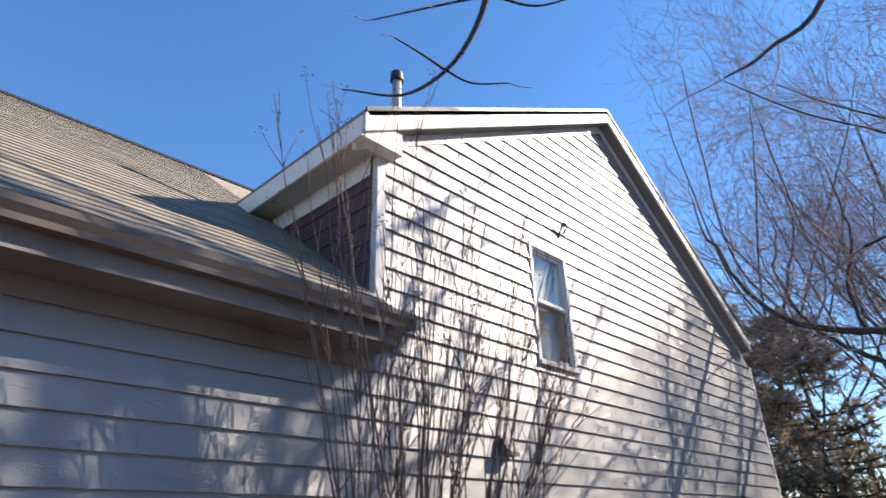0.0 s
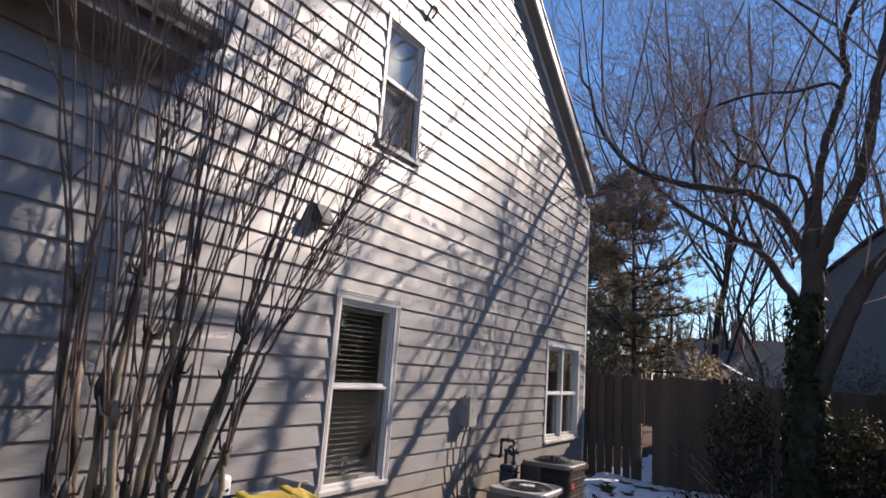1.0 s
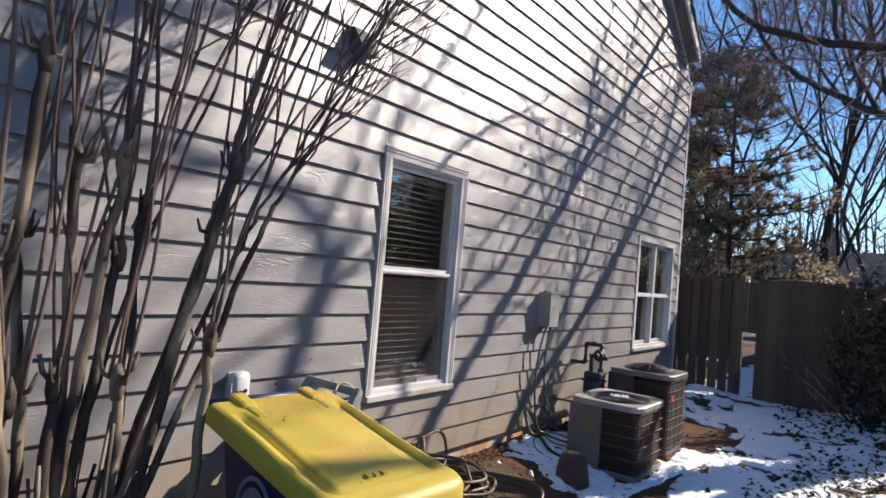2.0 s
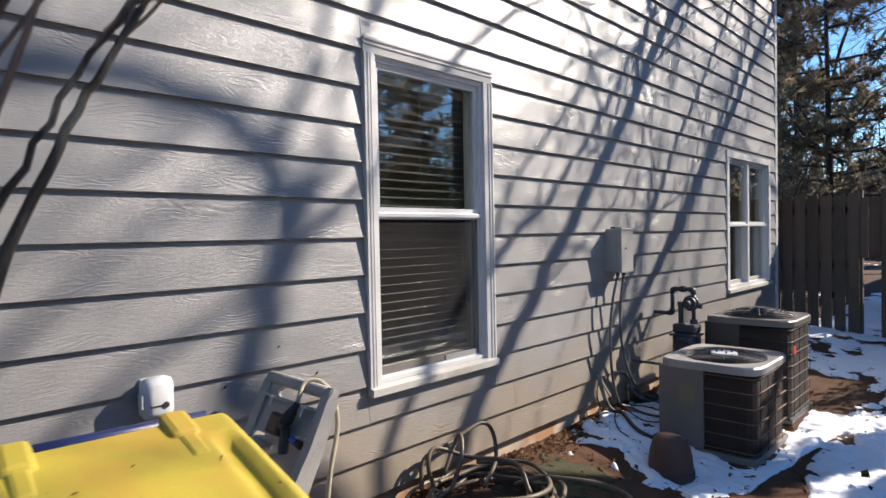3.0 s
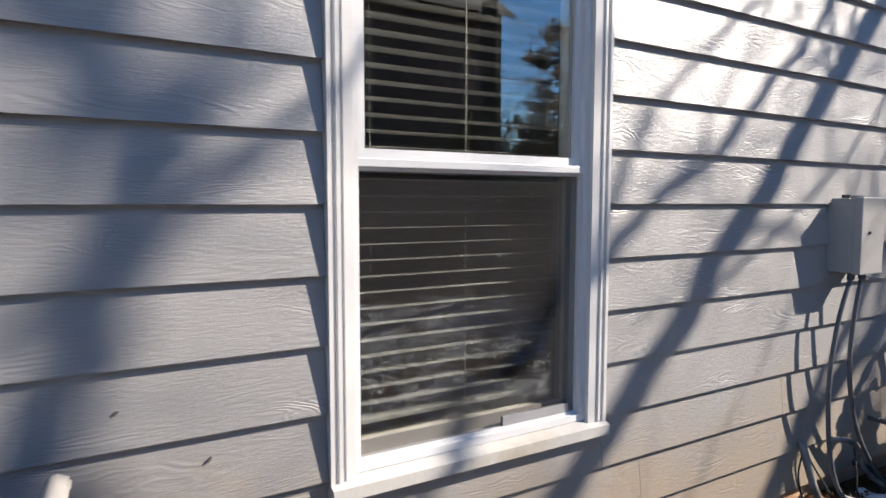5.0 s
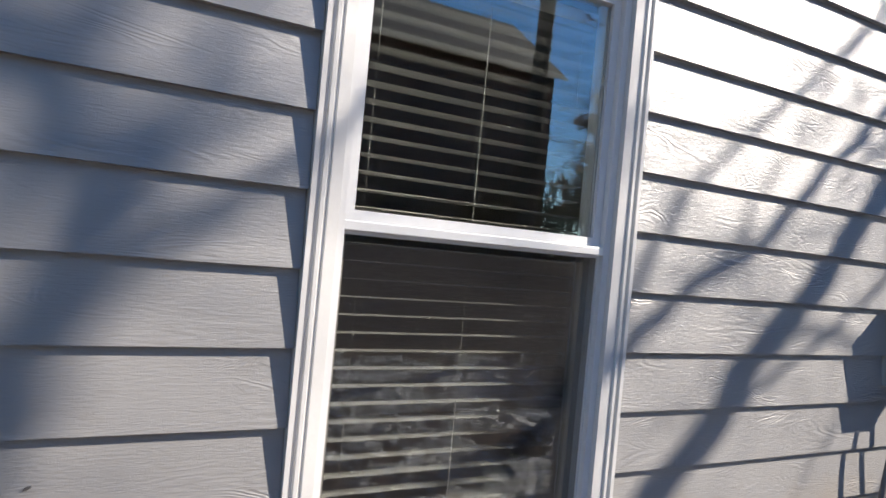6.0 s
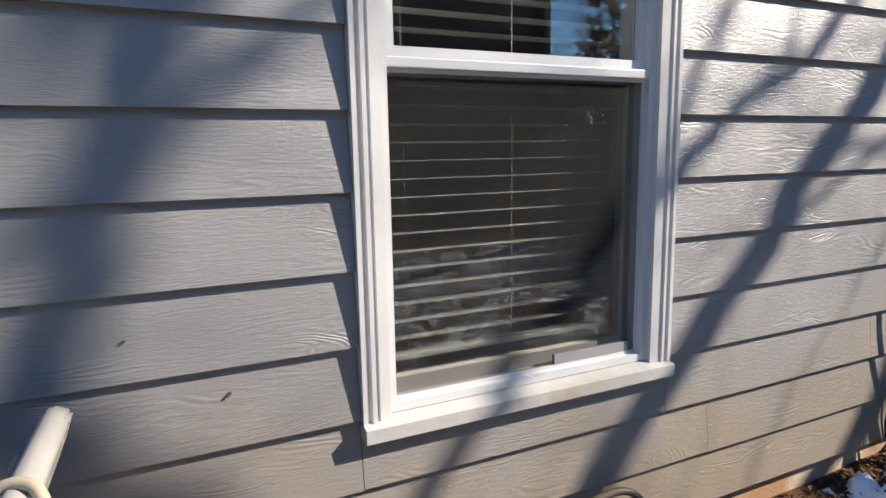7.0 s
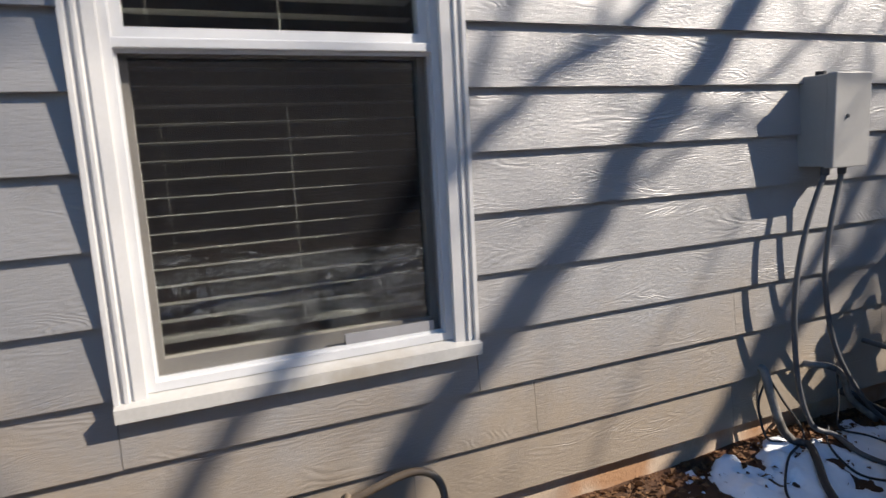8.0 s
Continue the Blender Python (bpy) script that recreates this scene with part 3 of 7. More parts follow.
roof_slab("roof_main_right", [(OVER, PEAK_Y, PEAK_Z), (OVER, EAVE_R[0], EAVE_R[1]), (-9.4, EAVE_R[0], EAVE_R[1]), (-9.4, PEAK_Y, PEAK_Z)], 0.07, SHINGLE, "shingle slope of the main gable roof")


def rake(y0, z0, y1, z1):
    """Rake trim along one gable edge: drip edge, fascia, soffit and frieze."""
    t = thing("rake_trim", (OVER, y0, z0), "off-white painted rake board under the gable roof edge", "trim", kind="structure")
    d = Vector((0, y1 - y0, z1 - z0)).normalized()
    def band(name, top, low, xa, xb, mat, label=""):
        bm = bmesh.new()
        prism(bm, [(y0, z0 - top), (y1, z1 - top), (y1, z1 - low), (y0, z0 - low)], 0, xa, xb)
        part(name, bm, mat, t, label)
    band("drip_edge", -0.012, 0.035, OVER - 0.015, OVER + 0.012, DARKMETAL, "dark metal drip edge")
    band("fascia", 0.037, 0.235, OVER - 0.03, OVER, FASCIA)
    band("soffit", 0.205, 0.222, 0.026, OVER - 0.031, EAVESHADE, "soffit board in taupe darkened for shade")
    band("frieze", 0.225, 0.345, 0.0155, 0.0255, FASCIA)
    return t


rake(EAVE_L[0] - 0.02, EAVE_L[1], PEAK_Y, PEAK_Z)
rake(PEAK_Y, PEAK_Z, EAVE_R[0], EAVE_R[1])
# boxed eave return and eave board on the low side
ret = thing("eave_return", (0, EAVE_L[0], EAVE_L[1]), "boxed white eave return at the gable corner", "trim", kind="structure")
bm = bmesh.new()
prism(bm, [(EAVE_L[0], EAVE_L[1] - 0.10), (EAVE_L[0], EAVE_L[1] - 0.27), (CORNER + 0.16, EAVE_L[1] - 0.27), (CORNER + 0.16, EAVE_L[1] - 0.04)], 0, 0.024, OVER - 0.035)
part("return_box", bm, FASCIA, ret)
part("eave_fascia", boxed(-6, OVER - 0.04, EAVE_L[0] - 0.03, EAVE_L[0] - 0.004, EAVE_L[1] - 0.26, EAVE_L[1] - 0.05), FASCIA, ret)
part("eave_soffit", boxed(-6, 0.02, EAVE_L[0] - 0.003, CORNER - 0.016, EAVE_L[1] - 0.26, EAVE_L[1] - 0.245), SOFFIT, ret)
part("frieze_board", boxed(-6, -0.06, CORNER - 0.03, CORNER - 0.016, EAVE_L[1] - 0.45, EAVE_L[1] - 0.262), FASCIA, ret)

# wing eave: gutter, fascia, soffit
eave = thing("wing_eave", (G_X, 0, G_Z), "painted eave of the low wing with a dull aluminium gutter", "eave", kind="structure")
part("fascia", boxed(G_X - 0.045, G_X - 0.02, -4.3, 4.86, G_Z - 0.24, G_Z - 0.085), EAVESHADE, eave)
part("soffit", boxed(0.016, G_X - 0.046, -4.3, 4.86, G_Z - 0.235, G_Z - 0.215), EAVESHADE, eave, "taupe soffit with its shade in the colour")
# added strip over the top siding; its dark colour stands for eave shade
part("frieze", boxed(0.016, 0.036, -3.9, 4.86, G_Z - 0.36, G_Z - 0.236), EAVESHADE, eave)
gut = bmesh.new()
GX = G_X - 0.018
prism(gut, [(GX, G_Z - 0.02), (GX, G_Z - 0.125), (GX + 0.07, G_Z - 0.125), (GX + 0.075, G_Z - 0.09), (GX + 0.105, G_Z - 0.05), (GX + 0.11, G_Z - 0.012), (GX + 0.10, G_Z - 0.012), (GX + 0.095, G_Z - 0.045), (GX + 0.066, G_Z - 0.085), (GX + 0.062, G_Z - 0.118), (GX + 0.006, G_Z - 0.118), (GX + 0.006, G_Z - 0.02)], 1, -4.3, 4.90)
part("gutter", gut, GUTTER, eave, "dull aluminium gutter")
part("end_cap", boxed(GX, GX + 0.105, 4.90, 4.904, G_Z - 0.125, G_Z - 0.012), GUTTER, eave)
single("eave_ceiling", boxed(-0.17, -9, -4, CORNER, 3.3, 3.32), ROOM, "ceiling inside the wing", "ceiling", kind="structure")

# vent pipe on the roof
pb = Vector((-0.5, 5.52, 5.95))
pipe = thing("roof_vent_pipe", pb, "grey metal vent pipe with a dark cap on the roof", "vent pipe")
part("pipe", cyl(bmesh.new(), pb, pb + Vector((0, 0, 0.80)), 0.052, n=20), PIPE, pipe, smooth=True)
part("flashing", cyl(bmesh.new(), pb, pb + Vector((0, 0, 0.16)), 0.15, 0.06, n=20), DARKMETAL, pipe, smooth=True)
part("cap", cyl(bmesh.new(), pb + Vector((0, 0, 0.79)), pb + Vector((0, 0, 0.90)), 0.078, 0.07, n=20), DARKMETAL, pipe, "dark round cap")

# ---- windows ----
def fluted(bm, along, a, b, u0, u1, x0, face):
    """A casing board with two raised beads, along y or z from a to b; u0 is its outer edge."""
    d = 1 if u1 > u0 else -1
    w = abs(u1 - u0)
    prof = [(0, x0), (0, face + 0.006), (0.16, face + 0.006), (0.20, face - 0.004), (0.30, face - 0.004), (0.34, face + 0.004), (0.46, face + 0.004), (0.50, face - 0.004), (0.58, face - 0.004), (0.62, face), (1.0, face - 0.003), (1.0, x0)]
    pts = [(u0 + d * p * w, x) for p, x in prof]
    v = []
    for s in (a, b):
        v.append([bm.verts.new((x, u, s) if along == "z" else (x, s, u)) for u, x in pts])
    bm.faces.new(v[0]), bm.faces.new(v[1][::-1])
    for i in range(len(pts)):
        j = (i + 1) % len(pts)
        bm.faces.new((v[0][i], v[1][i], v[1][j], v[0][j]))
    return bm


def rect_rim(bm, x0, x1, y0, y1, z0, z1, wy, wz0, wz1):
    """A rectangular rim of four bars."""
    box(bm, x0, x1, y0, y0 + wy, z0, z1), box(bm, x0, x1, y1 - wy, y1, z0, z1)
    box(bm, x0, x1, y0 + wy, y1 - wy, z0, z0 + wz0), box(bm, x0, x1, y0 + wy, y1 - wy, z1 - wz1, z1)
    return bm


def blind(name, y0, y1, z0, z1, x, tilt, label, slat_w=0.05, pitch=0.046, cords=(0.08, 0.5, 0.92)):
    t = thing(name, (x, (y0 + y1) / 2, z0), label, "window blind")
    part("headrail", boxed(x - 0.02, x + 0.02, y0, y1, z1 - 0.04, z1), SLAT, t)
    c, s = math.cos(radians(tilt)), math.sin(radians(tilt))
    z, n = z1 - 0.07, 0
    me = None
    while z > z0 + 0.03:
        bm = bmesh.new()
        h = slat_w / 2
        prof = [(-h, 0), (-h * 0.4, 0.0035), (h * 0.4, 0.0035), (h, 0), (h * 0.4, 0.0015), (-h * 0.4, 0.0015)]
        prism(bm, [(x + a * c + b * s, z + a * s - b * -c) for a, b in [(p, q) for p, q in prof]], 1, y0 + 0.004, y1 - 0.004)
        part("slat", bm, SLAT, t)
        z -= pitch
        n += 1
    part("bottom_rail", boxed(x - 0.022, x + 0.022, y0 + 0.003, y1 - 0.003, z0, z0 + 0.018, 0.004), SLAT, t)
    for u in cords:
        yy = y0 + u * (y1 - y0)
        part("ladder_cord", cyl(bmesh.new(), (x + h * c + 0.003, yy, z0 + 0.01), (x + h * c + 0.003, yy, z1 - 0.03), 0.0011 if 0.2 < u < 0.8 else 0.0005, n=5), CORD, t)
    return t


def double_hung(number, y0, y1, z0, z1, label, casing, rail_z, screen=True, panes=1, shade=True, slim=False):
    w = thing("window_%d" % number, (0, (y0 + y1) / 2, z0), label, "window", kind="structure")
    sill_h = 0.035
    # casing
    if not slim:
        part("casing", fluted(bmesh.new(), "z", z0 + sill_h, z1 - casing, y0, y0 + casing, -0.02, 0.030), TRIM, w)
        part("casing", fluted(bmesh.new(), "z", z0 + sill_h, z1 - casing, y1, y1 - casing, -0.02, 0.030), TRIM, w)
        part("head_casing", fluted(bmesh.new(), "y", y0, y1, z1, z1 - casing + 0.001, -0.02, 0.030), TRIM, w)
    else:
        part("casing", boxed(-0.02, 0.03, y0, y0 + casing, z0 + sill_h, z1 - casing, 0.002), TRIM, w)
        part("casing", boxed(-0.02, 0.03, y1 - casing, y1, z0 + sill_h, z1 - casing, 0.002), TRIM, w)
        part("head_casing", boxed(-0.02, 0.032, y0, y1, z1 - casing + 0.001, z1, 0.002), TRIM, w)
    sill = bmesh.new()
    prism(sill, [(-0.10, z0 + sill_h + 0.012), (0.010, z0 + sill_h + 0.010), (0.055, z0 + sill_h - 0.001), (0.055, z0), (-0.10, z0)], 1, y0, y1)
    part("sill", sill, SILLPAINT, w, "white sloping sill")
    # jamb liner
    ia, ib, ja, jb = y0 + casing, y1 - casing, z0 + sill_h + 0.012, z1 - casing
    part("jamb", rect_rim(bmesh.new(), -0.12, 0.008, ia, ib, ja, jb, 0.022, 0.022, 0.022), VINYL, w)
    ga, gb = ia + 0.022, ib - 0.022
    # upper sash
    rail = 0.055
    upper_sash = part("upper_sash", rect_rim(bmesh.new(), -0.045, -0.012, ga, gb, rail_z - 0.005, jb - 0.022, 0.026, rail, 0.03), VINYL, w)
    part("check_rail", boxed(-0.012, 0.006, ga - 0.012, gb + 0.012, rail_z, rail_z + 0.024, 0.003), VINYL, w)
    step = (gb - ga) / panes
    for i in range(panes):
        p = part("pane", boxed(-0.030, -0.026, ga + 0.026, gb - 0.026, rail_z + rail - 0.005, jb - 0.052) if panes == 1 else boxed(-0.030, -0.026, ga + i * step + 0.026, ga + (i + 1) * step - 0.026, rail_z + rail - 0.005, jb - 0.052), GLASS, w)
        p.visible_shadow = False
        inner = part("pane", boxed(-0.043, -0.040, ga + i * step + 0.026, ga + (i + 1) * step - 0.026, rail_z + rail - 0.005, jb - 0.052), GLASS, w)
        inner.visible_shadow = False
        part("pane", boxed(-0.081, -0.078, ga + i * step + 0.02, ga + (i + 1) * step - 0.02, ja + 0.06, rail_z), GLASS, w).visible_shadow = False
        part("pane", boxed(-0.068, -0.064, ga + i * step + 0.02, ga + (i + 1) * step - 0.02, ja + 0.06, rail_z), GLASS, w).visible_shadow = False
        if i:
            part("mullion", boxed(-0.075, 0.004, ga + i * step - 0.028, ga + i * step + 0.028, ja + 0.023, jb - 0.023, 0.003), VINYL, w)
    # lower sash, set further in, with its screen in front
    part("lower_sash", rect_rim(bmesh.new(), -0.085, -0.050, ga, gb, ja + 0.022, rail_z + 0.02, 0.022, 0.04, 0.03), BEIGE, w, "beige lower sash")
    if screen:
        part("screen_rim", rect_rim(bmesh.new(), -0.022, -0.010, ga - 0.004, gb + 0.004, ja + 0.020, rail_z - 0.001, 0.010, 0.010, 0.008), VINYL, w)
        gauze = part("screen", boxed(-0.0165, -0.0155, ga + 0.006, gb - 0.006, ja + 0.03, rail_z - 0.009), SCREEN, w, "dark insect screen")
        part("screen_lift", boxed(-0.024, -0.011, ga + 0.62 * (gb - ga), gb - 0.03, ja + 0.031, ja + 0.06), GREYVINYL, w)
    return w


double_hung(1, 6.69, 7.652, 0.498, 2.214, "white double-hung window with fluted casing and half screen", 0.072, 1.36)
blind("window_blind", 6.80, 7.55, 0.63, 2.09, -0.125, 4, "cream horizontal slat blind, half open, behind the window")
double_hung(2, 7.028, 7.738, 3.655, 5.053, "white-framed upstairs window reflecting the sky", 0.05, 4.36, slim=True)
double_hung(3, 11.604, 13.142, 0.585, 2.106, "white twin window near the house corner", 0.07, 1.30, panes=2, screen=False, slim=True)
drape = thing("curtain", (-0.16, 12.35, 0.66), "drab tan curtain half drawn behind the twin window", "curtain")
for c0, c1 in ((11.72, 11.95), (12.55, 12.98)):
    bm = bmesh.new()
    m_ = 40
    front = [(-0.16 + 0.018 * math.sin(k * 1.9) + 0.008 * math.sin(k * 0.7), c0 + (c1 - c0) * k / m_) for k in range(m_ + 1)]
    lo_, hi_ = [[bm.verts.new((x_, y_, z_)) for x_, y_ in front] for z_ in (0.64, 2.02)]
    back = [[bm.verts.new((x_ - 0.004, y_, z_)) for x_, y_ in front] for z_ in (0.64, 2.02)]
    for k in range(m_):
        bm.faces.new((lo_[k], lo_[k + 1], hi_[k + 1], hi_[k])), bm.faces.new((back[0][k + 1], back[0][k], back[1][k], back[1][k + 1]))
    part("cloth", bm, DRAPE, drape, smooth=True)
part("rod", cyl(bmesh.new(), (-0.16, 11.69, 2.03), (-0.16, 13.01, 2.03), 0.008, n=10), METERGREY, drape)
single("roller_shade", boxed(-0.118, -0.112, 7.13, 7.66, 3.72, 5.0), CURTAIN, "pale roller shade drawn down behind the upstairs window", "window shade")

# ---- ground ----
def sheet(xs, ys, height):
    gx, gy = np.meshgrid(xs, ys, indexing="ij")
    v = np.stack([gx, gy, height(gx, gy)], -1).reshape(-1, 3)
    a = np.arange(len(xs) * len(ys)).reshape(len(xs), len(ys))
    f = np.stack([a[:-1, :-1], a[1:, :-1], a[1:, 1:], a[:-1, 1:]], -1).reshape(-1, 4)
    return v, f


NOISE = np.random.default_rng(5)
TABLE = NOISE.random((64, 64))


def soft_noise(x, y, size):
    """Smooth value noise, 0 to 1."""
    u, v = np.asarray(x) / size, np.asarray(y) / size
    i, j = np.floor(u).astype(int), np.floor(v).astype(int)
    a, b = u - i, v - j
    a, b = a * a * (3 - 2 * a), b * b * (3 - 2 * b)
    g = lambda p, q: TABLE[p % 64, q % 64]
    return (g(i, j) * (1 - a) + g(i + 1, j) * a) * (1 - b) + (g(i, j + 1) * (1 - a) + g(i + 1, j + 1) * a) * b


def rough_noise(x, y, size):
    return 0.55 * soft_noise(x, y, size) + 0.28 * soft_noise(x + 7, y + 3, size / 2.3) + 0.17 * soft_noise(x + 1, y + 9, size / 5.1)


def lumpy(x, y):
    far = smoothstep(14, 30, np.hypot(x, y - 8))
    return ground_z(x, y) + (rough_noise(x, y, 0.5) - 0.5) * 0.035 * (1 - far) - 0.06 * far + (rough_noise(x, y, 9) - 0.5) * 0.6 * far


xs = np.concatenate([np.linspace(-600, -12, 16), np.linspace(-10, -0.3, 18), np.arange(-0.2, 5.0, 0.045), np.linspace(5.1, 14, 60), np.linspace(16, 600, 20)])
ys = np.concatenate([np.linspace(-600, -8, 16), np.linspace(-6, 3.9, 40), np.arange(4.0, 14.9, 0.045), np.linspace(15, 30, 70), np.linspace(32, 700, 30)])
v, f = sheet(xs, ys, lumpy)
me = bpy.data.meshes.new("ground")
me.from_pydata(v.tolist(), [], f.tolist())
me.materials.append(DIRT)
me.polygons.foreach_set("use_smooth", [True] * len(me.polygons))
single("ground", me, DIRT, "bare red clay yard soil", "ground", kind="structure")


def snow_cover(x, y):
    """How firmly snow lies at a place; above zero there is snow."""
    n = 0.5 * rough_noise(x, y, 0.55) + 0.5 * rough_noise(x + 3, y + 8, 0.15)
    c = np.full(np.shape(x), -0.9)
    # round the machines and the pot
    front = np.interp(x, [0.0, 0.29, 0.59, 0.94, 1.15, 1.22, 1.5], [8.47, 8.34, 8.13, 8.22, 8.50, 9.3, 11.0])
    c = np.maximum(c, (0.40 - 0.24 * smoothstep(0.75, 0.30, x)) * np.clip(np.minimum((y - front) / 0.16, (10.6 - y) / 0.3), -3, 1))
    # open yard
    c = np.maximum(c, 0.09 * smoothstep(1.38, 1.6, x + 0.26 * smoothstep(8.5, 9.4, y) + 0.05 * np.sin(y * 1.7)) * smoothstep(7.3, 8.8, y + 0.35 * x) * smoothstep(15.5, 14.5, y) + 0.0 - 0.9 * (1 - smoothstep(1.30, 1.55, x + 0.26 * smoothstep(8.5, 9.4, y) + 0.05 * np.sin(y * 1.7)) * smoothstep(6.8, 8.2, y + 0.35 * x)))
    c = np.maximum(c, 0.10 * smoothstep(11.0, 12.2, y) - 0.9 * (1 - smoothstep(10.8, 12.0, y)))
    c = np.maximum(c, 0.15 * smoothstep(2.6, 3.4, x) - 0.9 * (1 - smoothstep(2.4, 3.2, x)))
    bare = 0.22 * np.exp(-(((x - 1.28) / 0.10) ** 2 + ((y - 8.8) / 0.7) ** 2)) + 0.4 * np.exp(-(((x - 0.9) / 0.5) ** 2 + ((y - 11.4) / 0.5) ** 2))
    wall = 0.38 * smoothstep(0.18, 0.02, x)
    ragged = (rough_noise(x + 20, y + 5, 1.1) - 0.5) * 2.4
    near_edge = np.maximum(smoothstep(5.4, 7.2, x + ragged), smoothstep(3.4, 1.6, y + ragged))
    far_edge = np.maximum(np.maximum(smoothstep(11, 15, x + ragged), smoothstep(-2.5, -5.3, x + ragged)), smoothstep(38, 44, y + ragged))
    edge = np.where(np.asarray(y) < 15.1, near_edge, far_edge)
    south = 0.10 * smoothstep(7.5, 6.0, y) + 0.9 * smoothstep(3.3, 2.6, x + 0.5 * ragged) * smoothstep(7.3, 6.6, y)
    close = smoothstep(1.5, 1.2, x) * smoothstep(7.0, 7.4, y) * smoothstep(10.5, 10.0, y)
    n = n + close * ((rough_noise(x + 11, y + 2, 0.09) - 0.5) * (0.35 + 0.55 * smoothstep(0.7, 0.4, x)) - 0.02 - 0.05 * smoothstep(0.42, 0.12, x) - 0.10 * smoothstep(0.36, 0.50, x) * smoothstep(8.6, 8.75, y))
    return c - bare - wall - 1.4 * edge - south + (n - 0.46) * 1.25


def snow_patch(name, x0, x1, y0, y1, step, label):
    xs2, ys2 = np.arange(x0, x1, step), np.arange(y0, y1, step)
    gx, gy = np.meshgrid(xs2, ys2, indexing="ij")
    c = snow_cover(gx, gy)
    thick = 0.024 * smoothstep(0.0, 0.16, c) - 0.014 * smoothstep(0.03, -0.05, c) + (rough_noise(gx + 5, gy, 0.13) - 0.5) * 0.05 * smoothstep(0, 0.15, c) + (rough_noise(gx, gy + 4, 0.07) - 0.5) * 0.024 * smoothstep(0, 0.1, c)
    z = lumpy(gx, gy) + thick
    keep = c > -0.06
    a = np.arange(gx.size).reshape(gx.shape)
    quads = np.stack([a[:-1, :-1], a[1:, :-1], a[1:, 1:], a[:-1, 1:]], -1).reshape(-1, 4)
    use = keep.ravel()[quads].any(1)
    quads = quads[use]
    ids, inv = np.unique(quads, return_inverse=True)
    vv = np.stack([gx, gy, z], -1).reshape(-1, 3)[ids]
    m = bpy.data.meshes.new(name)
    m.from_pydata(vv.tolist(), [], inv.reshape(-1, 4).tolist())
    m.materials.append(SNOW)
    m.polygons.foreach_set("use_smooth", [True] * len(m.polygons))
    return single(name, m, SNOW, label, "snow", kind="stuff")


snow_patch("snow", 0.02, 2.6, 7.0, 12.0, 0.014, "thin patches of melting old snow round the machines")
snow_patch("snow", 2.6, 7.5, 7.0, 12.0, 0.035, "thin patches of melting old snow among ivy")
snow_patch("snow", -0.5, 7.5, 12.0, 15.2, 0.04, "thin patches of melting old snow on the soil")
snow_patch("snow", 2.5, 9.0, 0.5, 7.0, 0.06, "thin patches of melting old snow on the soil")
snow_patch("snow", -6.0, 16.0, 15.0, 45.0, 0.25, "snow beyond the fence")

rg = np.random.default_rng(21)
# ivy ground cover in the open yard
n = 8500
px, py = rg.uniform(1.5, 7.5, n), rg.uniform(6.5, 14.0, n)
want = (rough_noise(px + 40, py, 0.8) > 0.40) & (px > 1.75 + 0.3 * np.sin(py * 1.3) + 0.35 * smoothstep(9.5, 8.0, py))
px, py = px[want], py[want]
pz = lumpy(px, py) + rg.uniform(0.01, 0.09, len(px))
nm = rg.normal(size=(len(px), 3)) * 0.5 + [0, 0, 1]
single("ivy_ground_cover", leaf_mesh("ivy_ground_cover", np.stack([px, py, pz], 1), nm, rg.uniform(0.022, 0.062, len(px)), rg, IVY, 1.2), IVY, "dark green ivy leaves poking through the snow", "ivy", kind="stuff")
# dead leaves against the wall and across the soil
n, near = 8200, 2100
px = np.concatenate([np.abs(rg.normal(0, 0.10, near)), rg.uniform(0.1, 5, n - near)])
py = np.concatenate([rg.uniform(6.6, 10.5, near), rg.uniform(5, 14, n - near)])
pz = lumpy(px, py) + rg.uniform(0.002, 0.016, n)
nm = rg.normal(size=(n, 3)) * 0.4 + [0, 0, 1]
single("dead_leaves", leaf_mesh("dead_leaves", np.stack([px, py, pz], 1), nm, 0.008 + 0.024 * rg.random(n) ** 2.2, rg, DEADLEAF), DEADLEAF, "brown dead leaves along the foundation and on the soil", "leaves", kind="stuff")
# wet leaf bits caught in the snow round the machines
n = 190
px, py = rg.uniform(0.08, 1.35, n), rg.uniform(7.9, 10.0, n)
pz = lumpy(px, py) + rg.uniform(0.02, 0.034, n)
nm = rg.normal(size=(n, 3)) * 0.3 + [0, 0, 1]
single("leaf_bits", leaf_mesh("leaf_bits", np.stack([px, py, pz], 1), nm, 0.008 + 0.020 * rg.random(n) ** 2, rg, DEADLEAF), DEADLEAF, "dark wet leaf bits lying on the melting snow", "leaves", kind="stuff")
# mossy strip near the wall
xs3, ys3 = np.arange(0.06, 0.9, 0.014), np.arange(6.8, 8.3, 0.014)
gx, gy = np.meshgrid(xs3, ys3, indexing="ij")
c = 0.35 - np.hypot((gx - 0.42) / 0.30, (gy - 7.72) / 0.45) ** 2 * 0.5 + (rough_noise(gx, gy, 0.2) - 0.5) * 0.9 + (rough_noise(gx + 2, gy, 0.06) - 0.5) * 1.1
z = lumpy(gx, gy) + 0.008 * smoothstep(0, 0.2, c) - 0.012 * smoothstep(0.05, -0.05, c)
a = np.arange(gx.size).reshape(gx.shape)
quads = np.stack([a[:-1, :-1], a[1:, :-1], a[1:, 1:], a[:-1, 1:]], -1).reshape(-1, 4)
quads = quads[(c > -0.05).ravel()[quads].any(1)]
ids, inv = np.unique(quads, return_inverse=True)
m = bpy.data.meshes.new("moss")
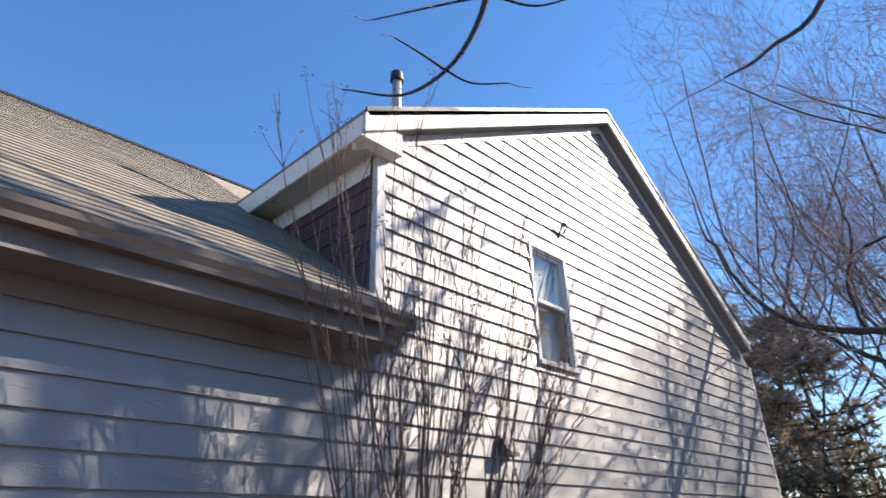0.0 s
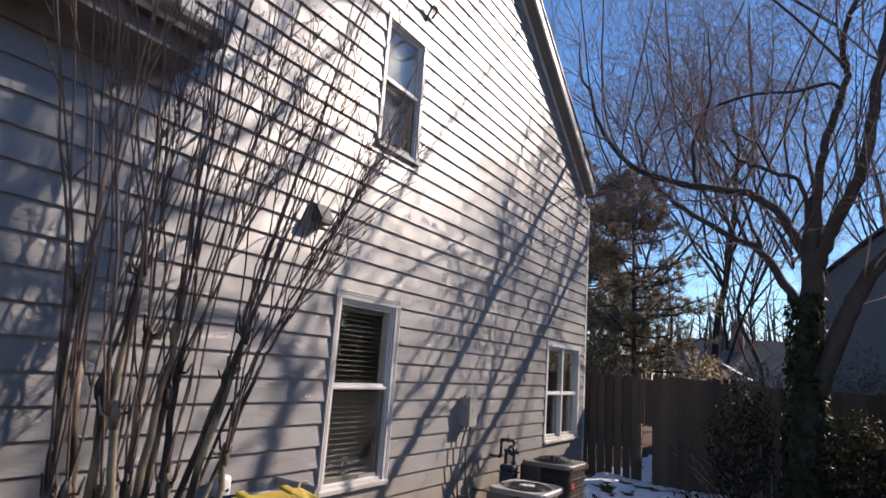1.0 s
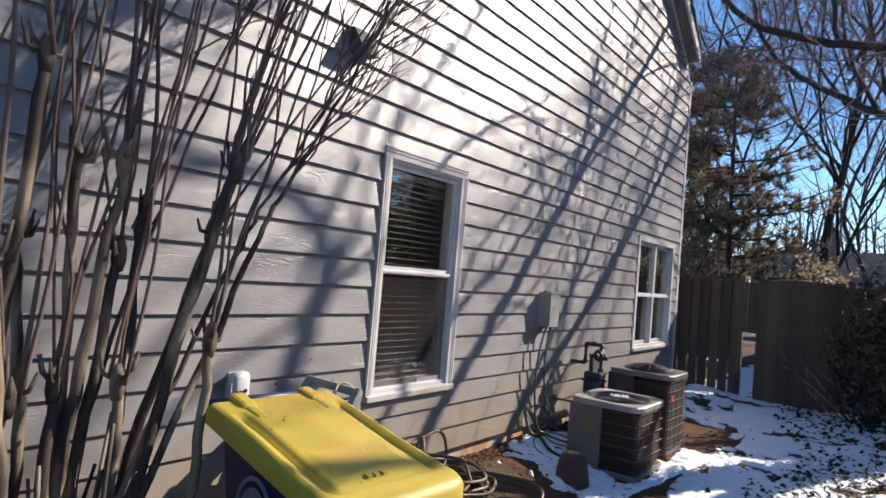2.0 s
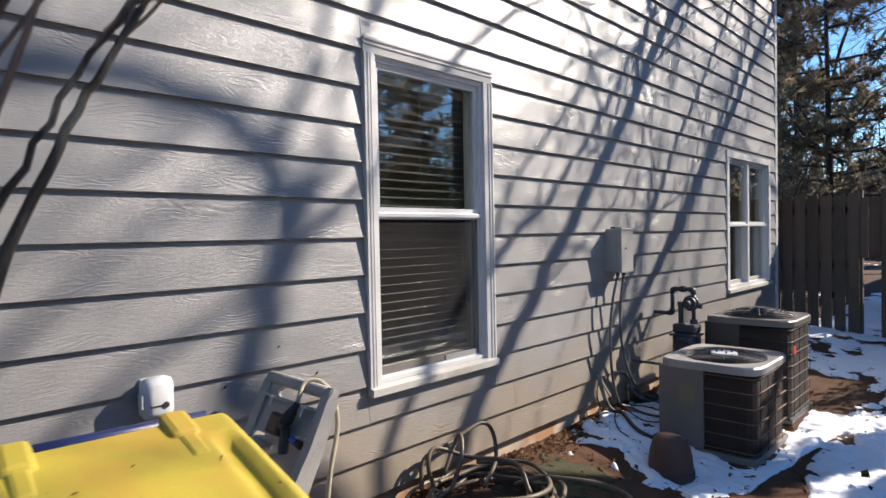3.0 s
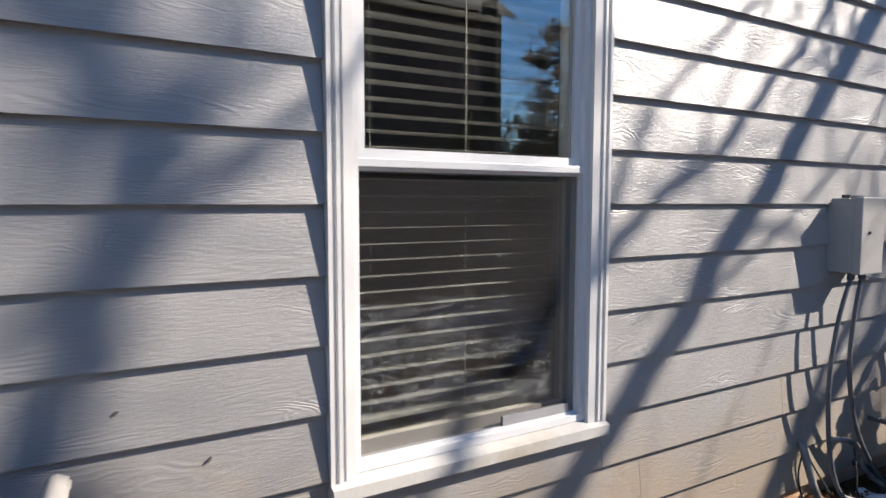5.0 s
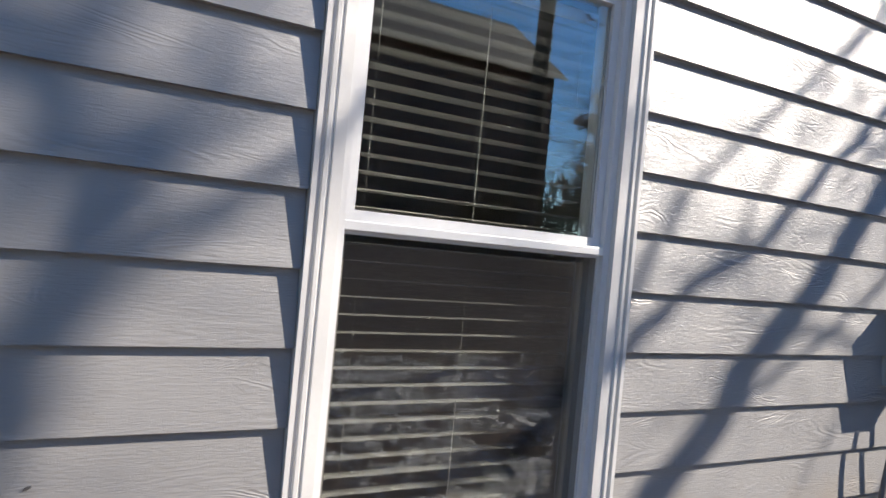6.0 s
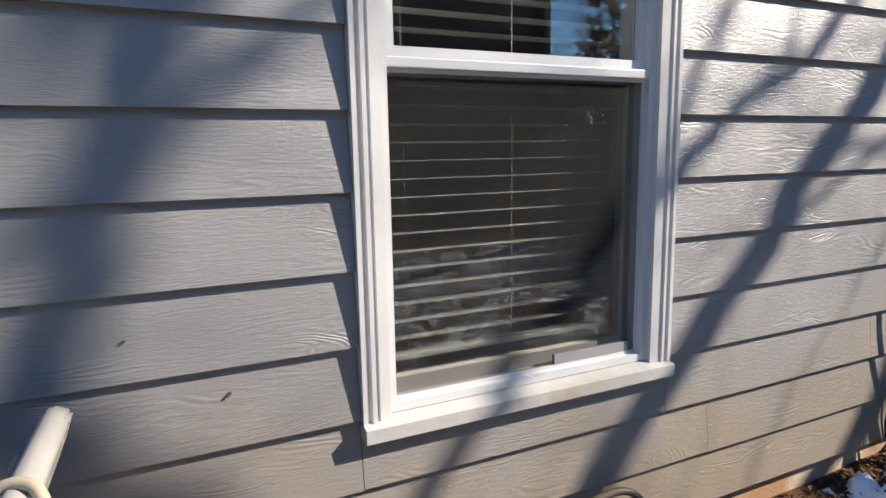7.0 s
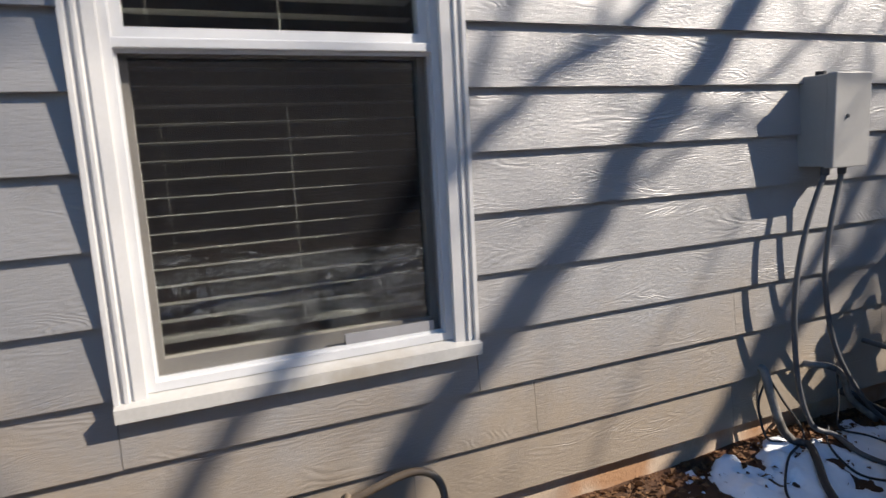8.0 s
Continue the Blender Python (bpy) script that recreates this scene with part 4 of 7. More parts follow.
m.from_pydata(np.stack([gx, gy, z], -1).reshape(-1, 3)[ids].tolist(), [], inv.reshape(-1, 4).tolist())
m.materials.append(MOSS)
single("moss", m, MOSS, "olive moss film on the damp soil", "moss", kind="stuff")

# ---- things along the wall ----
def gz(x, y):
    return float(lumpy(np.array(x), np.array(y)))


def rolled(centre, yaw):
    return Matrix.Translation(centre) @ Matrix.Rotation(radians(yaw), 4, "Z")


def wheelie_bin(at, yaw, height, drop, body_mat, lid_mat, label, wide=0.58, deep=0.74, domed=False):
    """A two-wheeled bin: local x is its depth from the hinge forward, local y its width. The lid slopes forward by drop."""
    base = (at[0], at[1], gz(at[0], at[1]))
    t = thing("wheelie_bin", base, label, "bin")
    m = rolled((at[0], at[1], 0), yaw)
    g = base[2]
    top_b, top_f = height - 0.05, height - 0.05 - drop
    h = wide / 2
    # body: tapered shell
    bm = bmesh.new()
    low = [(0.12, -h + 0.08), (deep - 0.14, -h + 0.08), (deep - 0.14, h - 0.08), (0.12, h - 0.08)]
    up = [(0.02, -h + 0.02), (deep - 0.04, -h + 0.02), (deep - 0.04, h - 0.02), (0.02, h - 0.02)]
    lo = [bm.verts.new(m @ Vector((x, y, g + 0.06))) for x, y in low]
    hi = [bm.verts.new(m @ Vector((x, y, top_b if x < 0.2 else top_f))) for x, y in up]
    bm.faces.new(lo[::-1])
    for i in range(4):
        j = (i + 1) % 4
        bm.faces.new((lo[i], lo[j], hi[j], hi[i]))
    bmesh.ops.bevel(bm, geom=[e for e in bm.edges if len(e.link_faces) == 2], offset=0.03, segments=3, affect="EDGES")
    part("body", bm, body_mat, t, smooth=False)
    # rim under the lid
    bm = bmesh.new()
    s = -(drop) / deep
    def slope_box(bmx, x0, x1, y0, y1, z0, z1, bevel=0.0):
        """A box on the slope of the lid; z is above the lid's plane."""
        sh = Matrix(((1, 0, 0, 0), (0, 1, 0, 0), (s, 0, 1, top_b), (0, 0, 0, 1)))
        return box(bmx, x0, x1, y0, y1, z0, z1, bevel, m @ sh)
    for x0, x1, y0, y1 in ((0.0, deep - 0.03, -h, -h + 0.03), (0.0, deep - 0.03, h - 0.03, h), (deep - 0.06, deep - 0.03, -h + 0.03, h - 0.03)):
        slope_box(bm, x0, x1, y0, y1, -0.045, -0.005)
    part("rim", bm, body_mat, t)
    # handle bar along the back
    bar = Tubes().add([m @ Vector((-0.085, y, top_b + 0.012)) for y in (-h + 0.03, 0, h - 0.03)], 0.016, 10)
    part("handle_bar", bar.mesh("handle_bar", body_mat), body_mat, t)
    for y in (-h + 0.05, h - 0.05):
        part("handle_bracket", box(bmesh.new(), -0.10, 0.03, y - 0.015, y + 0.015, top_b - 0.06, top_b + 0.0, 0.004, m), body_mat, t)
    # lid: shallow pan with turned-down rim and raised field
    bm = bmesh.new()
    lw = h + 0.012
    n, k_ = 44, 44
    rows_ = []
    end_u, corner = deep + 0.01, 0.075
    bump = lambda v, a, b, e: float(smoothstep(a, a + e, v) * smoothstep(b, b - e, v))
    for i in range(n + 1):
        u = -0.02 + (deep + 0.03) * i / n
        lw_u = lw - (corner - math.sqrt(max(0.0, corner ** 2 - max(0.0, u - (end_u - corner)) ** 2)))
        row = []
        for j in range(k_ + 1):
            w = -lw_u + 2 * lw_u * j / k_
            edge = max(0.0, min((end_u - u) / 0.03, (lw_u - abs(w)) / 0.03, 1))
            z = 0.004 + 0.024 * math.sin(edge * math.pi / 2)
            if domed:
                z += 0.05 * (1 - (w / lw) ** 2) * math.sin(math.pi * min(1, max(0, u / deep)))
            else:
                v = abs(w) / lw
                z -= 0.020 * bump(v, 0.66, 0.86, 0.06) * bump(u, 0.07, deep - 0.10, 0.05)
                z -= 0.010 * bump(u, deep - 0.14, deep - 0.085, 0.02) * bump(v, -0.5, 0.80, 0.05)
                z += 0.006 * bump(v, -0.5, 0.56, 0.03) * bump(u, deep * 0.56, deep - 0.16, 0.012)
                z += 0.004 * math.sin(9 * u + 3 * w) * edge
            row.append(bm.verts.new(m @ Vector((u, w, top_b + s * u + z))))
        rows_.append(row)
    for i in range(n):
        for j in range(k_):
            bm.faces.new((rows_[i][j], rows_[i + 1][j], rows_[i + 1][j + 1], rows_[i][j + 1]))
    # turned-down skirt round the lid
    border = [q[0] for q in rows_] + rows_[-1][1:-1] + [q[-1] for q in rows_[::-1]]
    skirt = [bm.verts.new(v.co + Vector((0, 0, -0.045))) for v in border]
    for i in range(len(border) - 1):
        bm.faces.new((border[i], skirt[i], skirt[i + 1], border[i + 1]))
    lid = part("lid", bm, lid_mat, t, "sloping lid with a rolled rim", smooth=True)
    if not domed:
        for y in (-h * 0.56, h * 0.56):
            part("hinge", slope_box(bmesh.new(), -0.055, 0.06, y - 0.030, y + 0.030, -0.010, 0.044, 0.014), lid_mat, lid)
            part("hinge_rib", slope_box(bmesh.new(), 0.04, 0.15, y - 0.020, y + 0.020, 0.010, 0.036, 0.010), lid_mat, lid)
        x = deep * 0.80
        for k in range(3):
            y0 = -0.06 + k * 0.03
            part("print_bar", slope_box(bmesh.new(), x, x + 0.022, y0, y0 + 0.018, 0.029, 0.0315), INK, lid, "worn printed bars")
    for y in (-h + 0.0, h - 0.0):
        c = m @ Vector((0.11, y, g + 0.13))
        ax = m.to_3x3() @ Vector((0, 1 if y > 0 else -1, 0))
        wheel = part("wheel", ring(bmesh.new(), c, ax, 0.095, 0.13, 0.05), BLACK, t)
        part("hub", cyl(bmesh.new(), c - ax * 0.018, c + ax * 0.018, 0.03, n=14), CABLE, wheel)
        for q in range(6):
            a = q * math.pi / 3
            tip = c + (m.to_3x3() @ Vector((math.cos(a) * 0.1, 0, math.sin(a) * 0.1)))
            part("spoke", cyl(bmesh.new(), c, tip, 0.010, n=6), CABLE, wheel)
    if not domed:
        side = m @ Matrix.Rotation(radians(4), 4, "X")
        c = m @ Vector((0.30, -h + 0.008, 0.60))
        ax = (m.to_3x3() @ Vector((0, -1, 0.09))).normalized()
        part("emblem", ring(bmesh.new(), c, ax, 0.085, 0.10, 0.006, 28), EMBLEM, t, "round pale printed emblem")
        part("emblem", ring(bmesh.new(), c, ax, 0.02, 0.065, 0.006, 20), EMBLEM, t, "round pale printed emblem")
    part("axle", cyl(bmesh.new(), m @ Vector((0.11, -h, g + 0.13)), m @ Vector((0.11, h, g + 0.13)), 0.01, n=8), CABLE, t)
    return t


wheelie_bin((0.953, 5.240), -6.0, 0.888, 0.132, BLUE, YELLOW, "dark blue recycling bin with a yellow lid by the wall", wide=0.52, deep=0.752)
wheelie_bin((1.12, 3.885), -10.0, 0.93, 0.10, GREEN, GREEN, "dark green bin with a domed lid", domed=True)

# outdoor socket cover
y, z = 5.688, 0.712
sc = thing("outlet_cover", (0, y, z - 0.08), "light grey bubble cover over an outdoor socket", "socket cover")
part("back_plate", boxed(0.006, 0.03, y - 0.044, y + 0.044, z - 0.068, z + 0.066, 0.006), COVER, sc)
bm = boxed(0.028, 0.104, y - 0.055, y + 0.055, z - 0.077, z + 0.075, 0.030)
part("bubble_cover", bm, COVER, sc, smooth=True)
part("cord_slot", cyl(bmesh.new(), (0.096, y + 0.016, z - 0.022), (0.108, y + 0.016, z - 0.022), 0.011, n=10), BLACK, sc)
part("latch", boxed(0.06, 0.09, y - 0.061, y - 0.054, z - 0.03, z + 0.02, 0.003), COVER, sc)
part("slot", boxed(0.100, 0.1055, y - 0.035, y + 0.012, z - 0.026, z - 0.020), BLACK, sc)

# hose reel cart: its tall handle leans over from the wall side, the drum hangs before it
LEAN = math.atan(0.53)
REEL_M = Matrix.Translation((0.343, 6.10, 0.733)) @ Matrix.Rotation(radians(-2), 4, "Z") @ Matrix.Rotation(-LEAN, 4, "X")


def rpart(name, shape, mat, parent, label="", smooth=False):
    """A part of the cart, modelled upright with its handle's top at the origin, then leaned."""
    shape.transform(REEL_M)
    return part(name, shape, mat, parent, label, smooth)


foot = REEL_M @ Vector((0, 0, -0.92))
reel = thing("hose_reel_cart", (foot.x, foot.y, gz(foot.x, foot.y)), "grey plastic hose reel cart leaning beside the siding", "hose reel")
for x0, x1 in ((-0.222, -0.168), (0.178, 0.222)):
    bm = bmesh.new()
    prism(bm, [(-0.014, 0.007), (0.022, 0.009), (0.030, -0.04), (0.046, -0.20), (0.055, -0.60), (0.06, -0.93), (-0.03, -0.93), (-0.035, -0.60), (-0.012, -0.20), (-0.017, -0.04)], 0, x0, x1)
    bmesh.ops.bevel(bm, geom=bm.edges[:], offset=0.006, segments=2, affect="EDGES")
    rpart("side_leg", bm, REEL, reel)
for k in range(7):
    rpart("maker_mark", boxed(0.2215, 0.2226, 0.008, 0.020, -0.155 - 0.013 * k, -0.148 - 0.013 * k), REELMARK, reel)
bm = boxed(-0.221, 0.190, -0.020, 0.024, -0.036, 0.010, 0.016)
rpart("handle_bar", bm, REEL, reel, smooth=True)
# web in the upper corner by the wall and the tool shelf with its curved lower edge
web = bmesh.new()
prism(web, [(-0.19, -0.034), (-0.085, -0.034), (-0.103, -0.042), (-0.114, -0.054), (-0.110, -0.066), (-0.088, -0.077), (-0.19, -0.079)], 1, -0.006, 0.012)
rpart("corner_web", web, REEL, reel)
shelf = bmesh.new()
low = [(-0.188 + 0.368 * k / 12, -0.215 + 0.055 * k / 12 - 0.018 * math.sin(math.pi * k / 12)) for k in range(13)]
prism(shelf, [(0.180, -0.078), (-0.188, -0.078)] + low, 1, 0.000, 0.012)
rpart("tool_panel", shelf, REEL, reel)
rpart("tool_shelf", boxed(-0.188, 0.180, -0.030, 0.002, -0.086, -0.074, 0.004), REEL, reel)
for xx in (-0.085, 0.125):
    hook = bmesh.new()
    box(hook, xx - 0.014, xx + 0.014, -0.036, -0.028, -0.088, -0.076, 0.003)
    box(hook, xx - 0.0045, xx + 0.0045, -0.036, -0.030, -0.118, -0.082, 0.002)
    rpart("hook", hook, COVER, reel, "pale plastic hook")
rpart("cross_bar", cyl(bmesh.new(), (-0.186, 0.012, -0.245), (0.182, 0.012, -0.185), 0.011, n=12), REEL, reel)
dc = Vector((0.0, 0.02, -0.56))
drum = rpart("drum", cyl(bmesh.new(), dc - Vector((0.15, 0, 0)), dc + Vector((0.15, 0, 0)), 0.10, n=24), REEL, reel)
for s_ in (-1, 1):
    rpart("flange", ring(bmesh.new(), dc + Vector((0.16 * s_, 0, 0)), (1, 0, 0), 0.05, 0.16, 0.014), REEL, drum)
    for q in range(6):
        a = q * math.pi / 3 + 0.3
        rpart("flange_rib", boxed(dc.x + 0.16 * s_ - 0.009, dc.x + 0.16 * s_ + 0.009, dc.y + 0.05 * math.cos(a) - 0.01, dc.y + 0.14 * math.cos(a) + 0.01, dc.z + min(0.05 * math.sin(a), 0.14 * math.sin(a)) - 0.008, dc.z + max(0.05 * math.sin(a), 0.14 * math.sin(a)) + 0.008), REEL, drum)
wound = Tubes()
ang = np.linspace(0, 2 * np.pi * 11, 260)
wound.add(np.stack([dc.x - 0.135 + 0.27 * ang / ang[-1], dc.y + 0.115 * np.cos(ang), dc.z + 0.115 * np.sin(ang)], 1), 0.012, 6)
rpart("wound_hose", wound.mesh("wound_hose", REELHOSE), REELHOSE, reel, "pale hose wound on the drum")
guard = bmesh.new()
bend = [radians(97 + 8.5 * q) for q in range(11)]
outer = [(0.030 + 0.145 * math.cos(a), -0.392 + 0.152 * math.sin(a)) for a in bend] + [(-0.116, -0.50), (-0.108, -0.62), (-0.09, -0.75)]
inner = [(0.030 + 0.131 * math.cos(a), -0.392 + 0.138 * math.sin(a)) for a in bend] + [(-0.103, -0.50), (-0.095, -0.62), (-0.077, -0.75)]
prism(guard, outer + inner[::-1], 0, -0.214, -0.030)
bmesh.ops.bevel(guard, geom=[e for e in guard.edges if abs(e.verts[0].co.x - e.verts[1].co.x) < 0.001], offset=0.004, segments=2, affect="EDGES")
rpart("front_hoop", guard, REEL, reel)
# nozzle and the hose end over the handle bar
noz = thing("spray_nozzle", tuple(REEL_M @ Vector((-0.02, -0.06, -0.25))), "black spray nozzle with a blue collar hanging by its pale hose", "spray nozzle")
rpart("hose_end", Tubes().add(smooth_line([(0.086, -0.036, -0.095), (0.080, -0.036, -0.05), (0.068, -0.028, -0.005), (0.080, 0.0, 0.018), (0.104, 0.026, 0.016), (0.148, 0.055, -0.015), (0.195, 0.085, -0.11), (0.222, 0.105, -0.26), (0.232, 0.170, -0.45), (0.23, 0.30, -0.72), (0.22, 0.37, -0.86)], 8), 0.0085, 10).mesh("hose_end", REELHOSE), REELHOSE, noz, "pale hose end")
rpart("grip", Tubes().add(smooth_line([(0.087, -0.037, -0.075), (0.080, -0.040, -0.110), (0.062, -0.042, -0.160)], 5), [0.010, 0.011, 0.012, 0.014, 0.016, 0.018, 0.020, 0.022, 0.023, 0.023, 0.019], 12).mesh("grip", BLACK), BLACK, noz)
rpart("trigger_housing", boxed(-0.028, 0.060, -0.056, -0.022, -0.206, -0.128, 0.013), WINE, noz, "dark red plastic trigger housing")
rpart("trigger", boxed(0.030, 0.088, -0.058, -0.030, -0.178, -0.150, 0.008), BLACK, noz)
rpart("head", cyl(bmesh.new(), (0.070, -0.034, -0.170), (0.070, -0.004, -0.250), 0.017, 0.019, n=16), METERGREY, noz)
rpart("collar", cyl(bmesh.new(), (0.096, -0.012, -0.196), (0.122, -0.006, -0.202), 0.0125, n=16), BLUECAP, noz, "blue collar")
rpart("tip", cyl(bmesh.new(), (0.128, -0.006, -0.202), (0.150, 0.0, -0.206), 0.013, 0.015, n=16), BLACK, noz)

# loose hose coil on the soil
coil_rng = np.random.default_rng(8)
coil = thing("garden_hose", (0.3, 7.2, gz(0.3, 7.2)), "tan garden hose in loose tangled loops on the soil", "garden hose")
pts = []
turns = 5
for k in range(turns * 14):
    a = k / 14 * 2 * math.pi
    kk = k // 14
    rx, ry = 0.22 + 0.10 * coil_rng.random(), 0.30 + 0.12 * coil_rng.random()
    cx, cy = 0.36 + 0.05 * math.sin(kk * 2.1), 7.12 + 0.09 * math.cos(kk * 1.7)
    x, yv = cx + rx * math.cos(a), cy + ry * math.sin(a)
    pts.append((x, yv, gz(x, yv) + 0.02 + 0.010 * kk + 0.03 * coil_rng.random()))
part("coil", Tubes().add(smooth_line(pts, 4), 0.0115, 8).mesh("coil", HOSE), HOSE, coil)
def loop(points, r=0.0115):
    part("loop", Tubes().add(smooth_line(points, 10), r, 8).mesh("loop", HOSE), HOSE, coil)
loop([(0.10, 6.95, -0.02), (0.07, 7.0, 0.12), (0.09, 7.2, 0.17), (0.11, 7.40, 0.22), (0.14, 7.47, 0.16), (0.2, 7.42, 0.03), (0.3, 7.2, -0.02)])
loop([(0.15, 7.0, -0.03), (0.12, 6.98, 0.10), (0.10, 7.05, 0.17), (0.2, 7.2, 0.11), (0.42, 7.3, 0.10), (0.55, 7.25, 0.0)])
loop([(0.25, 7.0, 0.0), (0.22, 7.12, 0.14), (0.13, 7.2, 0.21), (0.16, 7.05, 0.05)])
loop([(0.4, 7.32, -0.02), (0.5, 7.40, 0.02), (0.62, 7.42, 0.04), (0.78, 7.50, 0.03), (0.93, 7.52, 0.0), (0.99, 7.42, -0.05), (0.98, 7.30, -0.09)])
loop([(0.30, 6.85, 0.0), (0.5, 6.9, 0.06), (0.66, 7.1, 0.06), (0.6, 7.35, 0.03), (0.35, 7.5, 0.03), (0.12, 7.35, 0.02)])

# vent hood
vy, vz = 6.364, 2.79
vent = thing("wall_vent_hood", (0.01, vy, vz), "dark grey vent hood on the siding", "vent hood")
part("flange", boxed(0.008, 0.022, vy - 0.085, vy + 0.085, vz - 0.09, vz + 0.09, 0.004), VENT, vent)
bm = bmesh.new()
prism(bm, [(0.02, vz + 0.085), (0.05, vz + 0.08), (0.135, vz - 0.055), (0.135, vz - 0.085), (0.02, vz - 0.085)], 1, vy - 0.075, vy + 0.075)
part("hood", bm, VENT, vent)

# hook bracket high on the wall
hk = thing("wall_hook", (0.01, 7.72, 5.425), "small dark metal bracket on the siding", "bracket")
part("bracket", Tubes().add(smooth_line([(0.012, 7.68, 5.305), (0.05, 7.68, 5.395), (0.09, 7.69, 5.475), (0.10, 7.73, 5.485), (0.09, 7.77, 5.455), (0.03, 7.77, 5.385)], 6), 0.011, 8).mesh("bracket", METERGREY), METERGREY, hk)
part("foot", boxed(0.006, 0.016, 7.66, 7.70, 5.265, 5.335), METERGREY, hk)

# electric box
by0, by1, bz0, bz1, bd = 9.00, 9.18, 0.965, 1.288, 0.145
eb = thing("electric_box", (0, 9.08, bz0), "grey metal electrical disconnect box with two cables", "electrical box")
part("case", boxed(0.006, bd, by0, by1, bz0, bz1, 0.005), BOXGREY, eb)
part("cover", boxed(bd - 0.03, bd + 0.005, by0 - 0.004, by1 + 0.004, bz0 - 0.004, bz1 + 0.003, 0.004), BOXGREY, eb)
part("knockout", cyl(bmesh.new(), (0.06, by0 + 0.04, bz1), (0.06, by0 + 0.04, bz1 + 0.015), 0.018, n=12), BLACK, eb)
part("knockout", cyl(bmesh.new(), (0.06, by0 + 0.14, bz1), (0.06, by0 + 0.14, bz1 + 0.012), 0.03, n=12), BOXGREY, eb)
part("latch", cyl(bmesh.new(), (bd + 0.004, by0 + 0.06, 1.14), (bd + 0.010, by0 + 0.06, 1.14), 0.007, n=8), METERGREY, eb)
for yy, run in ((9.03, [(0.10, 8.945, 0.75), (0.10, 8.90, 0.50), (0.10, 8.93, 0.20), (0.12, 8.99, 0.0), (0.17, 9.06, -0.115), (0.28, 9.04, -0.135), (0.37, 9.10, -0.12), (0.47, 9.18, -0.07)]), (9.12, [(0.10, 9.07, 0.73), (0.10, 9.06, 0.53), (0.10, 9.13, 0.28), (0.11, 9.27, 0.07), (0.15, 9.38, -0.06), (0.27, 9.44, -0.10), (0.47, 9.50, -0.05)])):
    part("connector", cyl(bmesh.new(), (0.10, yy, bz0 - 0.03), (0.10, yy, bz0), 0.015, n=10), METERGREY, eb)
    run = [(x_, y_, max(z_, gz(x_, y_) + 0.036)) for x_, y_, z_ in run]
    part("cable", Tubes().add(smooth_line([(0.10, yy, bz0 - 0.02)] + run, 8), 0.0098, 10).mesh("cable", CABLE), CABLE, eb)

# lines out of the wall to the machines
for mat_, r_, pts, words in (
        (TAPE, 0.016, [(0.0, 8.835, 0.215), (0.035, 8.835, 0.21), (0.06, 8.845, 0.12), (0.09, 8.87, 0.0), (0.13, 8.88, -0.11)], "tape-wrapped refrigerant line coming down out of the wall"),
        (DARKHOSE, 0.014, [(0.12, 8.88, -0.085), (0.17, 8.91, -0.125), (0.24, 8.86, -0.135), (0.34, 8.77, -0.15), (0.44, 8.72, -0.17), (0.54, 8.74, -0.19), (0.62, 8.86, -0.17)], "black insulated refrigerant line lying across the snow"),
        (TAPE, 0.013, [(0.0, 9.07, 0.19), (0.05, 9.08, 0.195), (0.075, 9.15, 0.18), (0.08, 9.22, 0.13), (0.09, 9.26, 0.03), (0.15, 9.33, -0.08)], "bent pale conduit elbow coming out of the wall"),
        (DARKHOSE, 0.017, [(0.0, 9.30, 0.03), (0.06, 9.32, 0.02), (0.12, 9.40, -0.04), (0.24, 9.50, -0.08), (0.47, 9.55, -0.06)], "black insulated refrigerant line from the wall to a machine"),
        (CABLE, 0.011, [(0.0, 9.43, 0.225), (0.10, 9.40, 0.232), (0.22, 9.36, 0.242), (0.47, 9.30, 0.25)], "straight grey pipe from the wall to a machine")):
    ln = thing("service_line", pts[0], words, "pipe", group="service lines")
    pts = [(x_, y_, max(z_, gz(x_, y_) + 0.026 + r_)) for x_, y_, z_ in pts]
    part("sleeve", Tubes().add(smooth_line(pts, 8), r_, 10).mesh("sleeve", mat_), mat_, ln)
wires = thing("thin_wires", (0.1, 8.75, 0), "thin loose dark control wires", "wire")
for pts in ([(0.02, 8.86, 0.20), (0.06, 8.90, 0.10), (0.10, 8.98, -0.08), (0.18, 8.80, -0.112), (0.265, 8.67, -0.122), (0.33, 8.60, -0.130), (0.40, 8.57, -0.135)], [(0.10, 9.12, -0.08), (0.18, 9.00, -0.105), (0.28, 8.94, -0.120), (0.36, 8.945, -0.125), (0.43, 9.06, -0.10), (0.47, 9.12, -0.06)], [(0.03, 8.85, 0.17), (0.045, 8.80, 0.08), (0.07, 8.82, -0.04), (0.11, 8.87, -0.09)], [(0.07, 9.20, 0.14), (0.10, 9.17, 0.04), (0.13, 9.14, -0.06), (0.22, 9.18, -0.10), (0.36, 9.28, -0.10), (0.47, 9.33, -0.05)]):
    pts = [(x_, y_, max(z_, gz(x_, y_) + 0.032)) for x_, y_, z_ in pts]
    part("wire", Tubes().add(smooth_line(pts, 8), 0.0045, 6).mesh("wire", BLACK), BLACK, wires)

# gas meter
def gpart(name, shape, mat, parent, smooth=False):
    return part(name, shape, mat, parent, "", smooth)


